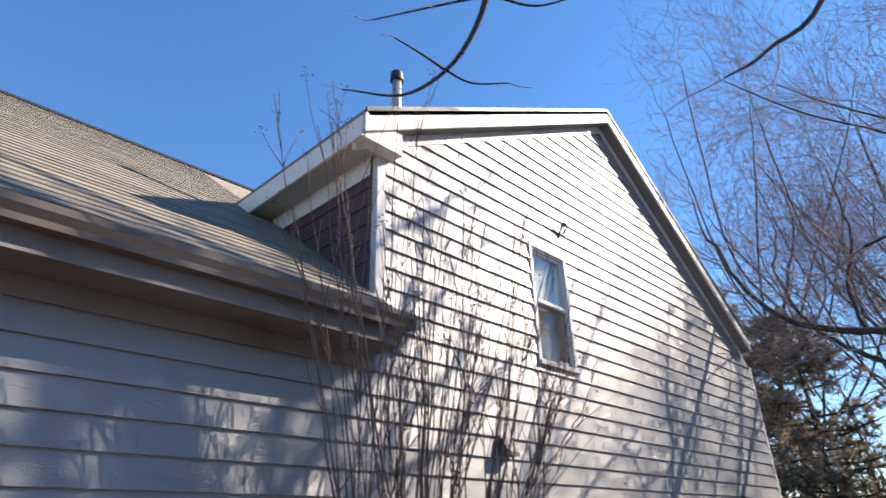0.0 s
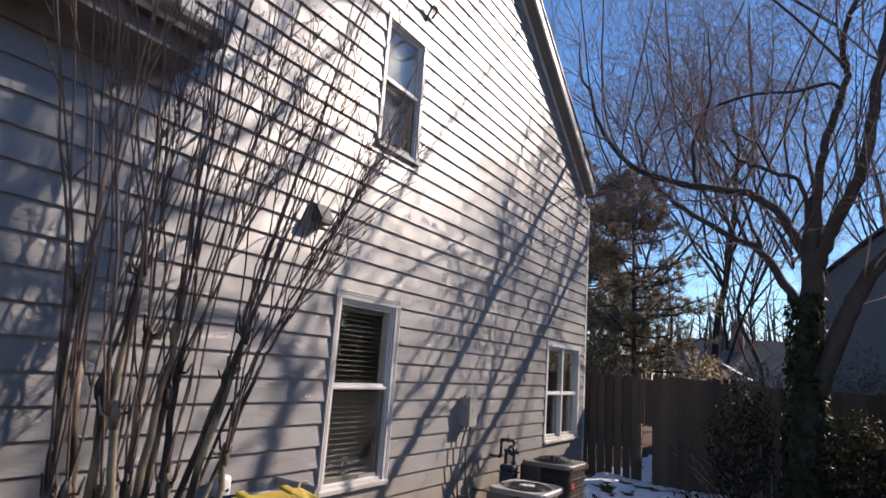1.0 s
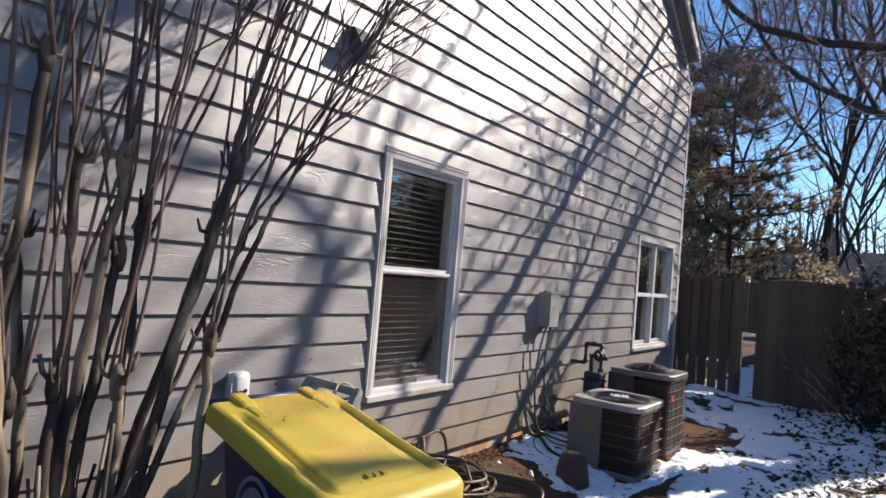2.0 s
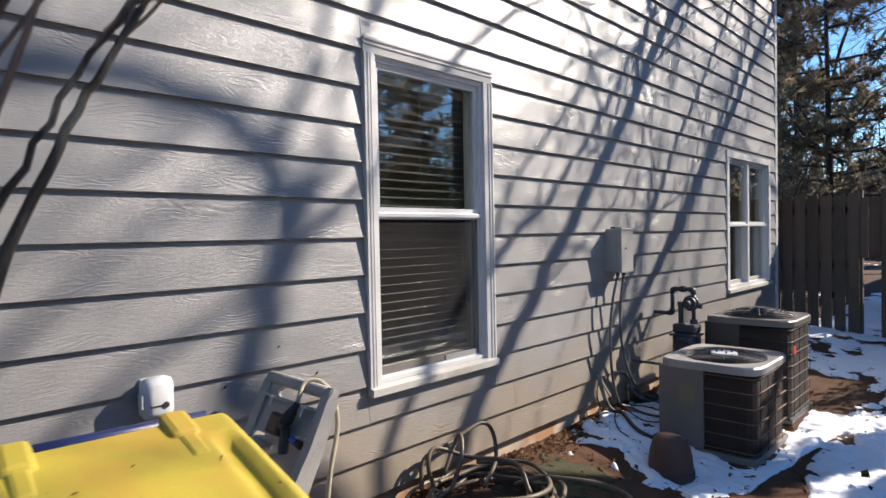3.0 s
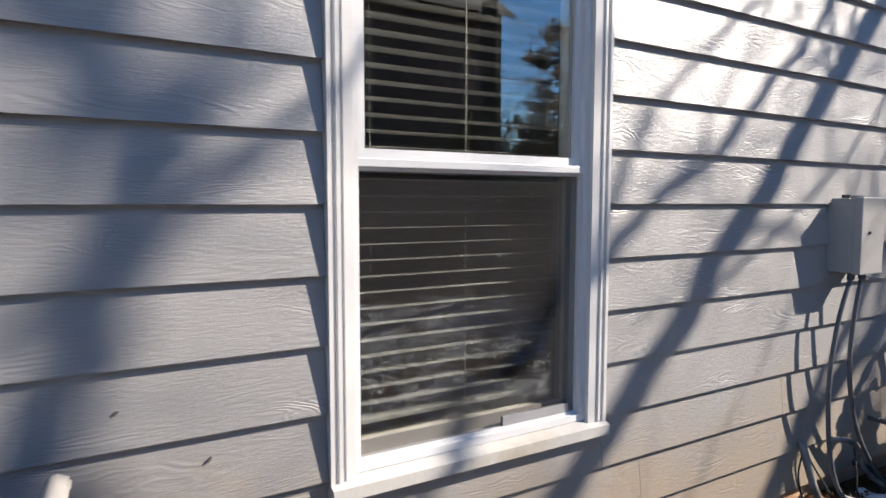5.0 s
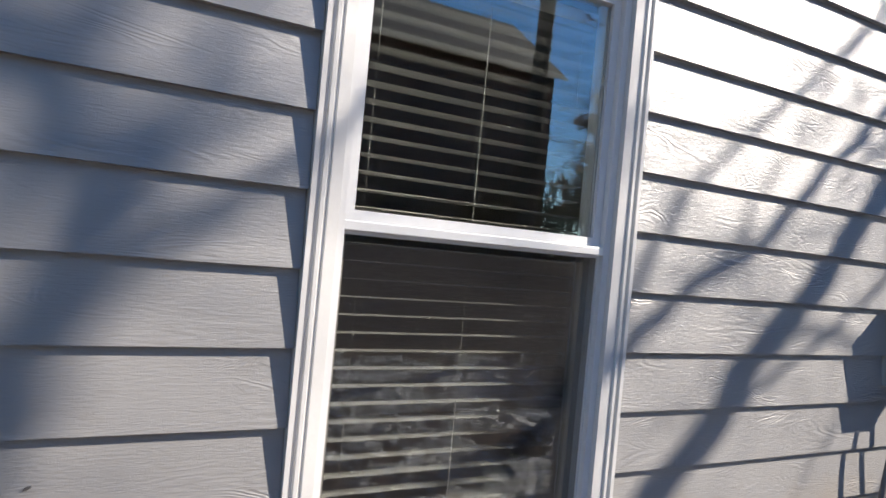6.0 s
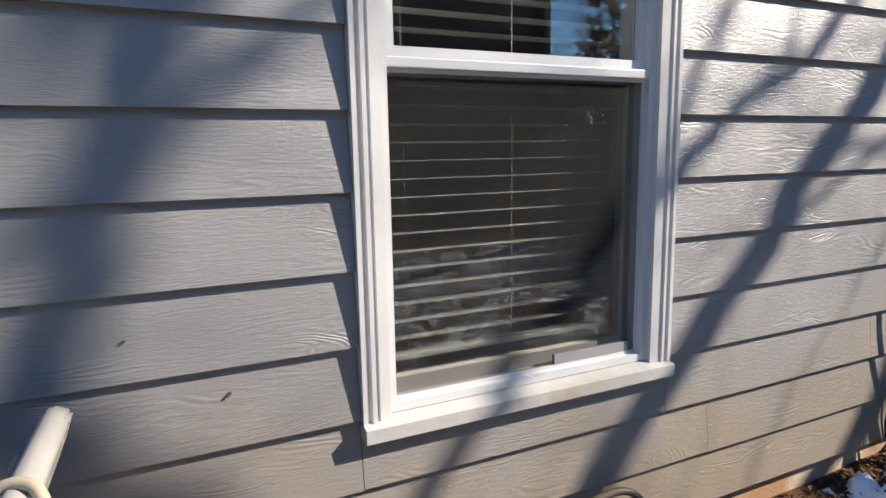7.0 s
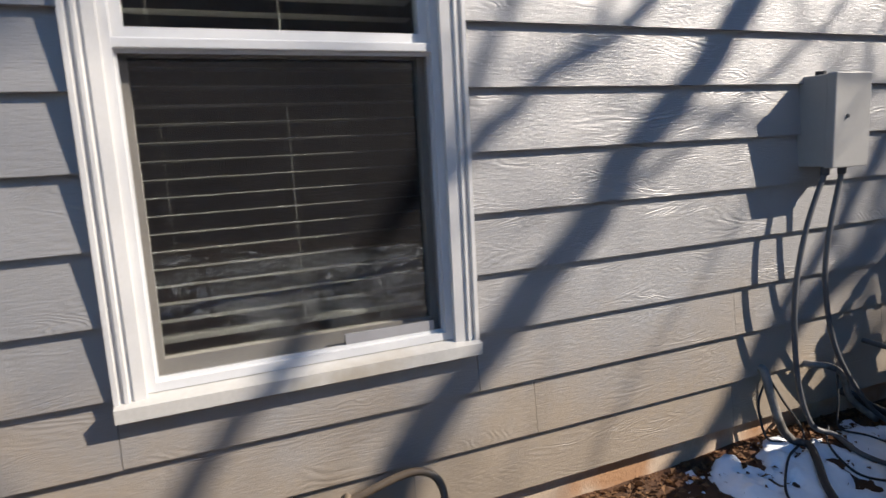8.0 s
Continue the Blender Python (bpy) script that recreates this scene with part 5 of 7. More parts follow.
gm = thing("gas_meter", (0.31, 9.80, -0.2), "dark grey gas meter with regulator and thin iron pipes", "gas meter")
GP = 0.0165
gpart("wall_pipe", Tubes().add([(0.0, 9.83, 0.577), (0.165, 9.83, 0.577)], GP, 12).mesh("wall_pipe", METERGREY), METERGREY, gm, True)
gpart("elbow", Tubes().add(smooth_line([(0.14, 9.83, 0.577), (0.168, 9.83, 0.584), (0.175, 9.83, 0.615)], 5), 0.0225, 12).mesh("elbow", METERGREY), METERGREY, gm, True)
gpart("riser", Tubes().add([(0.175, 9.83, 0.595), (0.175, 9.83, 0.765)], GP, 12).mesh("riser", METERGREY), METERGREY, gm, True)
gpart("elbow", Tubes().add(smooth_line([(0.175, 9.83, 0.745), (0.181, 9.83, 0.775), (0.212, 9.83, 0.782)], 5), 0.0225, 12).mesh("elbow", METERGREY), METERGREY, gm, True)
gpart("cross_pipe", Tubes().add([(0.19, 9.83, 0.782), (0.335, 9.83, 0.782)], GP, 12).mesh("cross_pipe", METERGREY), METERGREY, gm, True)
gpart("union", cyl(bmesh.new(), (0.245, 9.83, 0.782), (0.285, 9.83, 0.782), 0.027, n=8), METERGREY, gm)
gpart("elbow", Tubes().add(smooth_line([(0.312, 9.83, 0.782), (0.343, 9.83, 0.774), (0.350, 9.83, 0.742)], 5), 0.0225, 12).mesh("elbow", METERGREY), METERGREY, gm, True)
gpart("drop_pipe", Tubes().add([(0.35, 9.83, 0.755), (0.35, 9.83, 0.48)], GP, 12).mesh("drop_pipe", METERGREY), METERGREY, gm, True)
gpart("regulator", cyl(bmesh.new(), (0.335, 9.77, 0.672), (0.335, 9.845, 0.672), 0.052, 0.056, n=20), METERGREY, gm)
gpart("regulator_rim", ring(bmesh.new(), (0.335, 9.81, 0.672), (0, 1, 0), 0.045, 0.064, 0.014, 24), METERGREY, gm)
gpart("regulator_cap", cyl(bmesh.new(), (0.335, 9.725, 0.672), (0.335, 9.77, 0.672), 0.026, 0.030, n=14), METERGREY, gm)
gpart("vent_stub", cyl(bmesh.new(), (0.38, 9.81, 0.655), (0.425, 9.81, 0.648), 0.020, n=10), METERGREY, gm)
gpart("inlet_stub", cyl(bmesh.new(), (0.245, 9.83, 0.46), (0.245, 9.83, 0.655), 0.021, n=12), METERGREY, gm)
gpart("inlet_cap", cyl(bmesh.new(), (0.245, 9.83, 0.645), (0.245, 9.83, 0.678), 0.028, n=8), METERGREY, gm)
gpart("swivel_nut", cyl(bmesh.new(), (0.35, 9.83, 0.50), (0.35, 9.83, 0.54), 0.031, n=8), METERGREY, gm)
gpart("meter_body", boxed(0.20, 0.40, 9.72, 9.895, 0.13, 0.44, 0.045), METERGREY, gm, True)
gpart("meter_top", boxed(0.205, 0.395, 9.735, 9.885, 0.425, 0.505, 0.022), METERGREY, gm)
gpart("meter_flange", boxed(0.192, 0.408, 9.712, 9.902, 0.405, 0.425, 0.008), METERGREY, gm)
gpart("dial_box", boxed(0.27, 0.345, 9.700, 9.722, 0.26, 0.37, 0.008), METERGREY, gm)
gpart("supply_pipe", Tubes().add([(0.245, 9.83, 0.15), (0.245, 9.83, -0.28)], GP, 10).mesh("supply_pipe", METERGREY), METERGREY, gm, True)


def condenser(x0, x1, y0, y1, z0, z1, label, panel, dark_top, paint, wire):
    """An air-conditioner outdoor unit: corner panel, guarded coils, top pan with a round fan grille."""
    t = thing("air_conditioner", ((x0 + x1) / 2, (y0 + y1) / 2, z0), label, "air conditioner", group="air conditioners")
    part("pad", boxed(x0 - 0.015, x1 + 0.015, y0 - 0.015, y1 + 0.015, z0 - 0.12, z0, 0.01), DIRT, t, "pad caked with red clay")
    part("base_pan", boxed(x0, x1, y0, y1, z0, z0 + 0.05, 0.012), paint, t)
    r = 0.05
    part("coil", boxed(x0 + 0.02, x1 - 0.02, y0 + 0.02, y1 - 0.02, z0 + 0.045, z1 - 0.05, r), ACDARK, t, "dark finned coil")
    xp = x0 + (x1 - x0) * panel
    part("service_panel", boxed(x0 + 0.002, xp, y0 + 0.001, y0 + 0.10, z0 + 0.051, z1 - 0.046, 0.004), paint, t)
    part("service_panel", boxed(x0 + 0.002, x0 + 0.04, y0 + 0.101, y1 - 0.2, z0 + 0.051, z1 - 0.046, 0.004), paint, t)
    part("corner_post", boxed(x0 + 0.003, x0 + 0.06, y1 - 0.06, y1 - 0.003, z0 + 0.051, z1 - 0.046, 0.01), paint, t)
    # wire guard: rods round the two open sides
    k = int((z1 - z0 - 0.12) / 0.085)
    for i in range(k + 1):
        z = z0 + 0.08 + i * (z1 - z0 - 0.15) / k
        pts = [(xp, y0 + 0.006, z)] + [(x1 - 0.045 + 0.04 * math.sin(a), y0 + 0.046 - 0.04 * math.cos(a), z) for a in np.linspace(0, math.pi / 2, 5)] + [(x1 - 0.006, y1 - 0.06, z)]
        part("guard_wire", Tubes().add(pts, 0.0042, 6).mesh("guard_wire", wire), wire, t)
    for yy in np.arange(y0 + 0.10, y1 - 0.05, 0.16):
        part("guard_wire", cyl(bmesh.new(), (x1 - 0.008, yy, z0 + 0.05), (x1 - 0.008, yy, z1 - 0.05), 0.0025, n=5), ACDARK, t)
    for xx in np.arange(xp + 0.05, x1 - 0.05, 0.16):
        part("guard_wire", cyl(bmesh.new(), (xx, y0 + 0.008, z0 + 0.05), (xx, y0 + 0.008, z1 - 0.05), 0.0025, n=5), ACDARK, t)
    # top pan with a round hole
    bm = bmesh.new()
    cx, cy = (x0 + x1) / 2, (y0 + y1) / 2
    rad = (0.40 if dark_top else 0.43) * (x1 - x0)
    n = 48
    def rim_point(a):
        c, s = math.cos(a), math.sin(a)
        q = 1 / (abs(c) ** 7 + abs(s) ** 7) ** (1 / 7)
        return cx + c * q * (x1 - x0 + 0.02) / 2, cy + s * q * (y1 - y0 + 0.02) / 2
    loops = []
    for kind, z in (("o", z1 - 0.05), ("o", z1 - 0.01), ("m", z1), ("r", z1 - 0.006), ("r", z1 - 0.05)):
        loop_ = []
        for i in range(n):
            a = 2 * math.pi * i / n
            ox, oy = rim_point(a)
            if kind == "m":
                ox, oy = cx + (ox - cx) * 0.97, cy + (oy - cy) * 0.97
            if kind == "r":
                ox, oy = cx + rad * math.cos(a), cy + rad * math.sin(a)
            loop_.append(bm.verts.new((ox, oy, z)))
        loops.append(loop_)
    for p, q in zip(loops, loops[1:]):
        for i in range(n):
            bm.faces.new((p[i], p[(i + 1) % n], q[(i + 1) % n], q[i]))
    part("top_pan", bm, TOPPAN if not dark_top else ACPAINT, t, "light grey top pan")
    part("fan_well", cyl(bmesh.new(), (cx, cy, z1 - 0.2), (cx, cy, z1 - 0.19), rad, n=32), BLACK, t)
    part("fan_motor", cyl(bmesh.new(), (cx, cy, z1 - 0.19), (cx, cy, z1 - 0.05), 0.07, n=18), METERGREY, t)
    for i in range(3):
        a = i * 2.094 + 0.4
        p, q = Vector((cx + 0.06 * math.cos(a), cy + 0.06 * math.sin(a), z1 - 0.13)), Vector((cx + rad * 0.9 * math.cos(a + 0.2), cy + rad * 0.9 * math.sin(a + 0.2), z1 - 0.13))
        side = Vector((-math.sin(a), math.cos(a), 0.35)) * 0.09
        bm = bmesh.new()
        vs = [bm.verts.new(w) for w in (p - side * 0.5, q - side, q + side, p + side * 0.5)]
        fc = bm.faces.new(vs)
        bmesh.ops.solidify(bm, geom=[fc], thickness=0.003)
        part("fan_blade", bm, METERGREY, t)
    for i in range(9):
        rr = rad * (0.2 + 0.8 * i / 8)
        ang2 = np.linspace(0, 2 * np.pi, 41)
        part("grille_ring", Tubes().add(np.stack([cx + rr * np.cos(ang2), cy + rr * np.sin(ang2), np.full(41, z1 + 0.004 + (0.055 if dark_top else 0.012) * (1 - (rr / rad) ** 2))], 1), 0.003 if dark_top else 0.0017, 5).mesh("grille_ring", METERGREY), METERGREY, t)
    for i in range(10):
        a = i * math.pi / 5
        lift = 0.055 if dark_top else 0.012
        p = [(cx + rad * u * math.cos(a), cy + rad * u * math.sin(a), z1 + 0.004 + lift * (1 - u * u)) for u in np.linspace(0.2, 1, 5)]
        part("grille_rod", Tubes().add(p, 0.003 if dark_top else 0.0017, 5).mesh("grille_rod", METERGREY), METERGREY, t)
    # pale cap colour carries the sun's glare on the hub
    part("hub_cap", cyl(bmesh.new(), (cx, cy, z1 + 0.006), (cx, cy, z1 + 0.02 + (0.04 if dark_top else 0)), rad * 0.24 if dark_top else 0.088, rad * 0.22 if dark_top else 0.084, n=24), COVER if not dark_top else METERGREY, t)
    for i in range(4):
        a = i * math.pi / 2 + 0.6
        part("bolt", cyl(bmesh.new(), (cx + 0.05 * math.cos(a), cy + 0.05 * math.sin(a), z1 + 0.018), (cx + 0.05 * math.cos(a), cy + 0.05 * math.sin(a), z1 + 0.036), 0.006, n=6), METERGREY, t)
    return t


ac1 = condenser(0.463, 1.095, 8.90, 9.62, -0.235, 0.39, "weathered beige-grey air conditioner with rusty guarded coils", 0.48, False, ACPAINT, RUST)
part("sticker", boxed(0.605, 0.722, 8.897, 8.900, 0.10, 0.225), STICKER, ac1, "faded yellow sticker")
ac2 = condenser(0.40, 1.04, 9.92, 10.56, -0.22, 0.565, "taller dark grey air conditioner with a domed black fan guard", 0.42, True, ACPAINT2, BLACK)
part("sticker", boxed(1.041, 1.044, 9.97, 10.03, 0.31, 0.37), REDSTICKER, ac2, "small red badge")

# upturned pot
px_, py_ = 0.74, 8.44
pz = gz(px_, py_) - 0.01
pot = thing("flower_pot", (px_, py_, pz), "brown plastic pot turned upside down on the soil", "pot")
bm = bmesh.new()
prof = [(0.134, 0.0), (0.132, 0.06), (0.125, 0.13), (0.113, 0.19), (0.098, 0.23), (0.078, 0.252), (0.05, 0.264), (0.02, 0.268)]
rings_ = [[bm.verts.new((px_ + r_ * math.cos(i * math.pi / 18), py_ + r_ * math.sin(i * math.pi / 18), pz + h_)) for i in range(36)] for r_, h_ in prof]
for p, q in zip(rings_, rings_[1:]):
    for i in range(36):
        bm.faces.new((p[i], p[(i + 1) % 36], q[(i + 1) % 36], q[i]))
bm.faces.new(rings_[-1]), bm.faces.new(rings_[0][::-1])
part("pot_body", bm, POT, pot, smooth=True)
part("pot_rim", ring(bmesh.new(), (px_, py_, pz + 0.03), (0, 0, 1), 0.122, 0.139, 0.045), POT, pot)

# small chips and nail marks in the paint
chips = random.Random(17)
for cy_, cz_ in ((5.97, 0.685), (6.40, 0.665), (6.42, 0.34), (6.21, 0.81)):
    chip = thing("paint_chip", (0.012, cy_, cz_), "small dark chip in the siding paint", "paint chip", group="paint chips")
    bm = bmesh.new()
    a = chips.uniform(0.3, 0.9)
    pts_ = [(cy_ + 0.008 * u * math.cos(a) - 0.003 * w * math.sin(a), cz_ + 0.008 * u * math.sin(a) + 0.003 * w * math.cos(a)) for u, w in ((-1, -0.4), (-0.2, -1), (0.8, -0.7), (1, 0.2), (0.3, 1), (-0.7, 0.8))]
    prism(bm, pts_, 0, 0.004, 0.019)
    part("chip", bm, VENT, chip)
# dry bits of leaf on the yellow lid
lid_rng = np.random.default_rng(44)
bits = []
for k in range(16):
    u, w = lid_rng.uniform(0.08, 0.66), lid_rng.uniform(-0.24, 0.24)
    p = rolled((0.953, 5.240, 0), -6.0) @ Vector((u, w, 0.0))
    bits.append((p.x, p.y, 0.888 - 0.016 - 0.132 * u / 0.74))
bits = np.array(bits)
single("leaf_bits", leaf_mesh("leaf_bits", bits, np.array([0.2, 0, 1.0]) + lid_rng.normal(size=bits.shape) * 0.25, lid_rng.uniform(0.003, 0.009, len(bits)), lid_rng, DEADLEAF, 1.6), DEADLEAF, "dry bits of leaf lying on the yellow lid", "leaves", kind="stuff")

# ---- fence ----
FY = 14.3
fence = thing("fence", (1.0, FY, -0.2), "weathered brown wooden board fence with a gap", "fence")
fr = random.Random(4)
def picket(x, w, top, bottom):
    bm = boxed(x, x + w, FY - 0.012, FY + 0.010, bottom, top, 0.0)
    part("board", bm, FENCE, fence)
x = -0.6
while x < 0.72:
    picket(x, 0.125, 1.70 + fr.uniform(-0.02, 0.02), -0.16 + fr.uniform(-0.02, 0.03))
    x += 0.155
x = 1.0
while x < 2.08:
    picket(x, 0.14, 1.70 + fr.uniform(-0.02, 0.02), -0.17 + fr.uniform(-0.02, 0.02))
    x += 0.1415
x = 2.13
while x < 8.0:
    picket(x, 0.14, 1.66 + fr.uniform(-0.02, 0.02), -0.14 + fr.uniform(-0.02, 0.02))
    x += 0.146
for x0, x1 in ((-0.6, 0.72), (1.0, 2.1), (2.12, 8.1)):
    for z in (0.72, 1.45):
        part("rail", boxed(x0, x1, FY + 0.011, FY + 0.05, z, z + 0.09), FENCE, fence)
    part("kick_board", boxed(x0, x1, FY + 0.011, FY + 0.045, 0.40, 1.66), FENCE, fence) if x0 < 0 else None
for x in (0.70, 0.99, 2.16, 4.5, 7.0):
    part("post", boxed(x, x + 0.09, FY + 0.051, FY + 0.14, -0.5, 1.75), FENCE, fence)
# short boards of the gate above the gap
for i in range(2):
    part("board", boxed(0.722 + i * 0.139, 0.855 + i * 0.139, FY + 0.012, FY + 0.034, 0.86, 1.64), FENCE, fence)

# ---- trees and shrubs ----
def grow(tubes, twigs, start, heading, length, radius, depth, rg_, spread=0.6, lift=0.12, wobble=0.16, twig_r=0.006, kids=(2, 4), shrink=0.62):
    """One branch and, from along it, the smaller ones; thin ones go to twigs."""
    n = 5 if depth > 1 else 4
    p, d = np.array(start, float), np.array(heading, float)
    d /= np.linalg.norm(d)
    pts, step = [p.copy()], length / n
    for i in range(n):
        d = d + rg_.normal(size=3) * wobble + [0, 0, lift * 0.4]
        d /= np.linalg.norm(d)
        p = p + d * step
        pts.append(p.copy())
    end = max(radius * 0.5, twig_r * 0.45)
    (tubes if radius > 0.022 else twigs).add(pts, np.linspace(radius, end, n + 1), 7 if radius > 0.05 else (5 if radius > 0.015 else 3))
    if depth <= 0:
        return
    count = rg_.integers(kids[0], kids[1] + 1) + (1 if depth > 2 else 0)
    for k in range(count):
        u = rg_.uniform(0.3, 1.0)
        i = min(int(u * n), n - 1)
        at = pts[i] + (pts[i + 1] - pts[i]) * (u * n - i)
        along = pts[i + 1] - pts[i]
        along = along / np.linalg.norm(along)
        side = rg_.normal(size=3)
        side -= along * (side @ along)
        side /= np.linalg.norm(side) + 1e-9
        nd = along * (1 - spread * 0.5) + side * spread + [0, 0, lift]
        grow(tubes, twigs, at, nd, length * shrink * rg_.uniform(0.75, 1.2), max(twig_r * 0.6, radius * 0.55 * (1 - 0.4 * u)), depth - 1, rg_, spread, lift, wobble, twig_r, kids, shrink)
    grow(tubes, twigs, pts[-1], pts[-1] - pts[-2], length * shrink, end, depth - 1, rg_, spread, lift, wobble, twig_r, kids, shrink)


def tree(at, limbs, label, seed, depth=4, trunk=None, spread=0.6, lift=0.1, twig_r=0.006, kids=(2, 4), shrink=0.62, group=""):
    """A bare tree: given main limbs (lines with radii), each with branches along it."""
    rg_ = np.random.default_rng(seed)
    t = thing("bare_tree", (at[0], at[1], -0.2), label, "tree", group)
    tubes, twigs = Tubes(), Tubes()
    for pts, r0, r1, spots, size in limbs:
        line = smooth_line(pts, 6)
        rad = np.linspace(r0, r1, len(line))
        wig = np.array([[rg_.normal() for _ in range(3)] for _ in line]) * 0.012
        tubes.add(line + wig * (r0 > 0.03), rad, 9)
        for s in range(spots):
            u = rg_.uniform(0.25, 1.0)
            i = min(int(u * (len(line) - 1)), len(line) - 2)
            along = line[i + 1] - line[i]
            along = along / np.linalg.norm(along)
            side = rg_.normal(size=3)
            side -= along * (side @ along)
            side /= np.linalg.norm(side)
            grow(tubes, twigs, line[i], along * 0.6 + side * 0.8 + [0, 0, 0.16], size * rg_.uniform(0.7, 1.25), min(rad[i] * 0.42, 0.017), depth - 1, rg_, spread, lift, 0.21, twig_r, kids, shrink)
        grow(tubes, twigs, line[-1], line[-1] - line[-2], size, r1, depth - 1, rg_, spread, lift, 0.21, twig_r, kids, shrink)
    part("trunk", tubes.mesh("trunk", BARK), BARK, t)
    part("crown", twigs.mesh("crown", TWIG), TWIG, t, "fine bare twigs")
    return t



def shade(wy, wz, x):
    """The place at x whose shadow falls on the wall at (wy, wz)."""
    return (x, wy + 1.75 * x, wz + 1.32 * x)


# the big forked tree before the fence
T = (3.35, 12.95)
big = tree(T, [
    ([(3.33, 12.95, -0.3), (3.36, 13.0, 0.3), (3.44, 13.0, 1.5), (3.52, 13.0, 2.6), (3.55, 12.98, 3.6), (3.60, 12.93, 4.4)], 0.27, 0.11, 0, 0.1),
    ([(3.52, 13.0, 3.2), (3.58, 12.95, 4.0), (3.74, 12.85, 5.1), (3.96, 12.94, 5.84), (4.06, 13.21, 6.27), (4.12, 13.39, 6.56), (4.12, 13.45, 6.78)], 0.070, 0.046, 0, 0.15),
    ([(4.12, 13.46, 6.72), shade(6.25, 1.42, 4.08), shade(6.13, 1.57, 4.08), shade(5.88, 1.76, 4.12), shade(5.54, 1.84, 4.2), shade(5.07, 1.83, 4.35), shade(4.5, 1.82, 4.5), shade(3.8, 2.0, 4.6)], 0.046, 0.036, 1, 1.0),
    ([(4.1, 13.4, 6.6), (4.04, 13.75, 7.6), (4.1, 14.3, 9.0)], 0.020, 0.014, 15, 1.6),
    ([(3.5, 13.0, 3.5), (3.15, 12.8, 4.2), (2.74, 12.97, 4.6), (2.04, 12.77, 4.72), (1.43, 12.58, 4.88), (0.83, 12.8, 5.33), (0.2, 13.3, 6.3), (-0.1, 13.7, 7.2)], 0.075, 0.03, 13, 1.5),
    ([(3.45, 13.0, 2.7), (2.86, 13.6, 3.77), (2.28, 14.3, 4.27), (1.26, 15.0, 5.11), (0.64, 15.3, 5.95), (0.3, 15.6, 7.2)], 0.075, 0.025, 12, 1.5),
    ([(3.6, 13.0, 3.4), (3.85, 12.6, 4.0), (4.16, 12.1, 4.6), (4.37, 11.8, 5.7), (4.6, 11.7, 7.0), (4.7, 11.6, 8.6)], 0.10, 0.04, 11, 1.7),
    ([(3.45, 12.95, 1.3), (3.85, 12.8, 2.5), (4.22, 12.7, 3.26), (4.7, 12.6, 3.8), (5.4, 12.5, 5.0)], 0.15, 0.06, 10, 1.7),
    ([(2.0, 12.8, 4.7), (1.9, 13.1, 5.6), (2.1, 13.6, 6.6), (2.0, 14.2, 8.2)], 0.035, 0.018, 12, 1.5),
    ([(4.1, 13.2, 6.6), (3.2, 12.6, 7.6), (2.2, 12.2, 8.4), (1.2, 12.0, 9.6)], 0.024, 0.010, 13, 1.4),
    ([(4.04, 13.19, 6.2), shade(6.25, 1.15, 3.9), shade(6.44, 1.34, 3.7), shade(6.77, 1.61, 3.4), shade(7.26, 2.15, 2.9), shade(7.86, 2.6, 2.4)], 0.030, 0.02, 4, 1.2),
    ([(3.57, 12.95, 4.0), shade(6.74, 0.16, 3.42), shade(7.2, 0.65, 3.15), shade(7.73, 1.15, 2.9), shade(8.14, 1.41, 2.78), shade(8.59, 1.78, 2.62), shade(8.89, 2.07, 2.5), shade(9.5, 2.7, 2.3)], 0.036, 0.022, 3, 0.8),
    ([shade(7.35, 0.76, 3.08), shade(7.8, 1.51, 2.9), shade(7.95, 1.67, 2.84), shade(8.37, 2.01, 2.7), shade(8.9, 2.5, 2.5)], 0.024, 0.015, 2, 0.7),
    ([shade(8.59, 1.70, 2.62), shade(8.73, 1.80, 2.58), shade(9.05, 1.99, 2.5), shade(9.6, 2.4, 2.4)], 0.015, 0.010, 2, 0.6),
    ([(2.62, 13.9, 4.0), shade(9.6, 1.02, 2.5), shade(9.69, 1.48, 2.42), shade(9.78, 1.79, 2.36), shade(9.79, 2.18, 2.3), shade(9.9, 2.9, 2.2)], 0.017, 0.010, 3, 0.7),
    ([(2.66, 13.85, 3.97), shade(9.34, 1.32, 2.45), shade(9.49, 1.56, 2.4), shade(9.62, 1.98, 2.34), shade(9.7, 2.6, 2.25)], 0.014, 0.008, 2, 0.6),
    ([(2.4, 14.2, 4.2), (1.9, 15.4, 5.6), (1.6, 16.2, 7.6)], 0.04, 0.02, 10, 1.5),
    ([(4.04, 13.75, 7.6), (3.2, 13.9, 8.6), (2.4, 14.2, 9.6), (1.6, 14.6, 10.8)], 0.03, 0.012, 12, 1.5),
    ([(2.86, 13.6, 3.77), (2.4, 14.5, 5.2), (1.7, 15.2, 6.4), (0.9, 15.6, 8.0)], 0.035, 0.014, 13, 1.5),
], "large bare forked tree with ivy on its trunk", 3, depth=4, kids=(2, 4), twig_r=0.0044, lift=0.04)
# ivy on its trunk
ri = np.random.default_rng(31)
n = 1500
hh = ri.uniform(-0.2, 3.0, n) ** 1.0
aa = ri.uniform(0, 2 * np.pi, n)
rr = 0.265 + ri.uniform(0, 0.09, n) - 0.035 * hh
pp = np.stack([T[0] + rr * np.cos(aa) + 0.03 * hh, T[1] + rr * np.sin(aa), hh], 1)
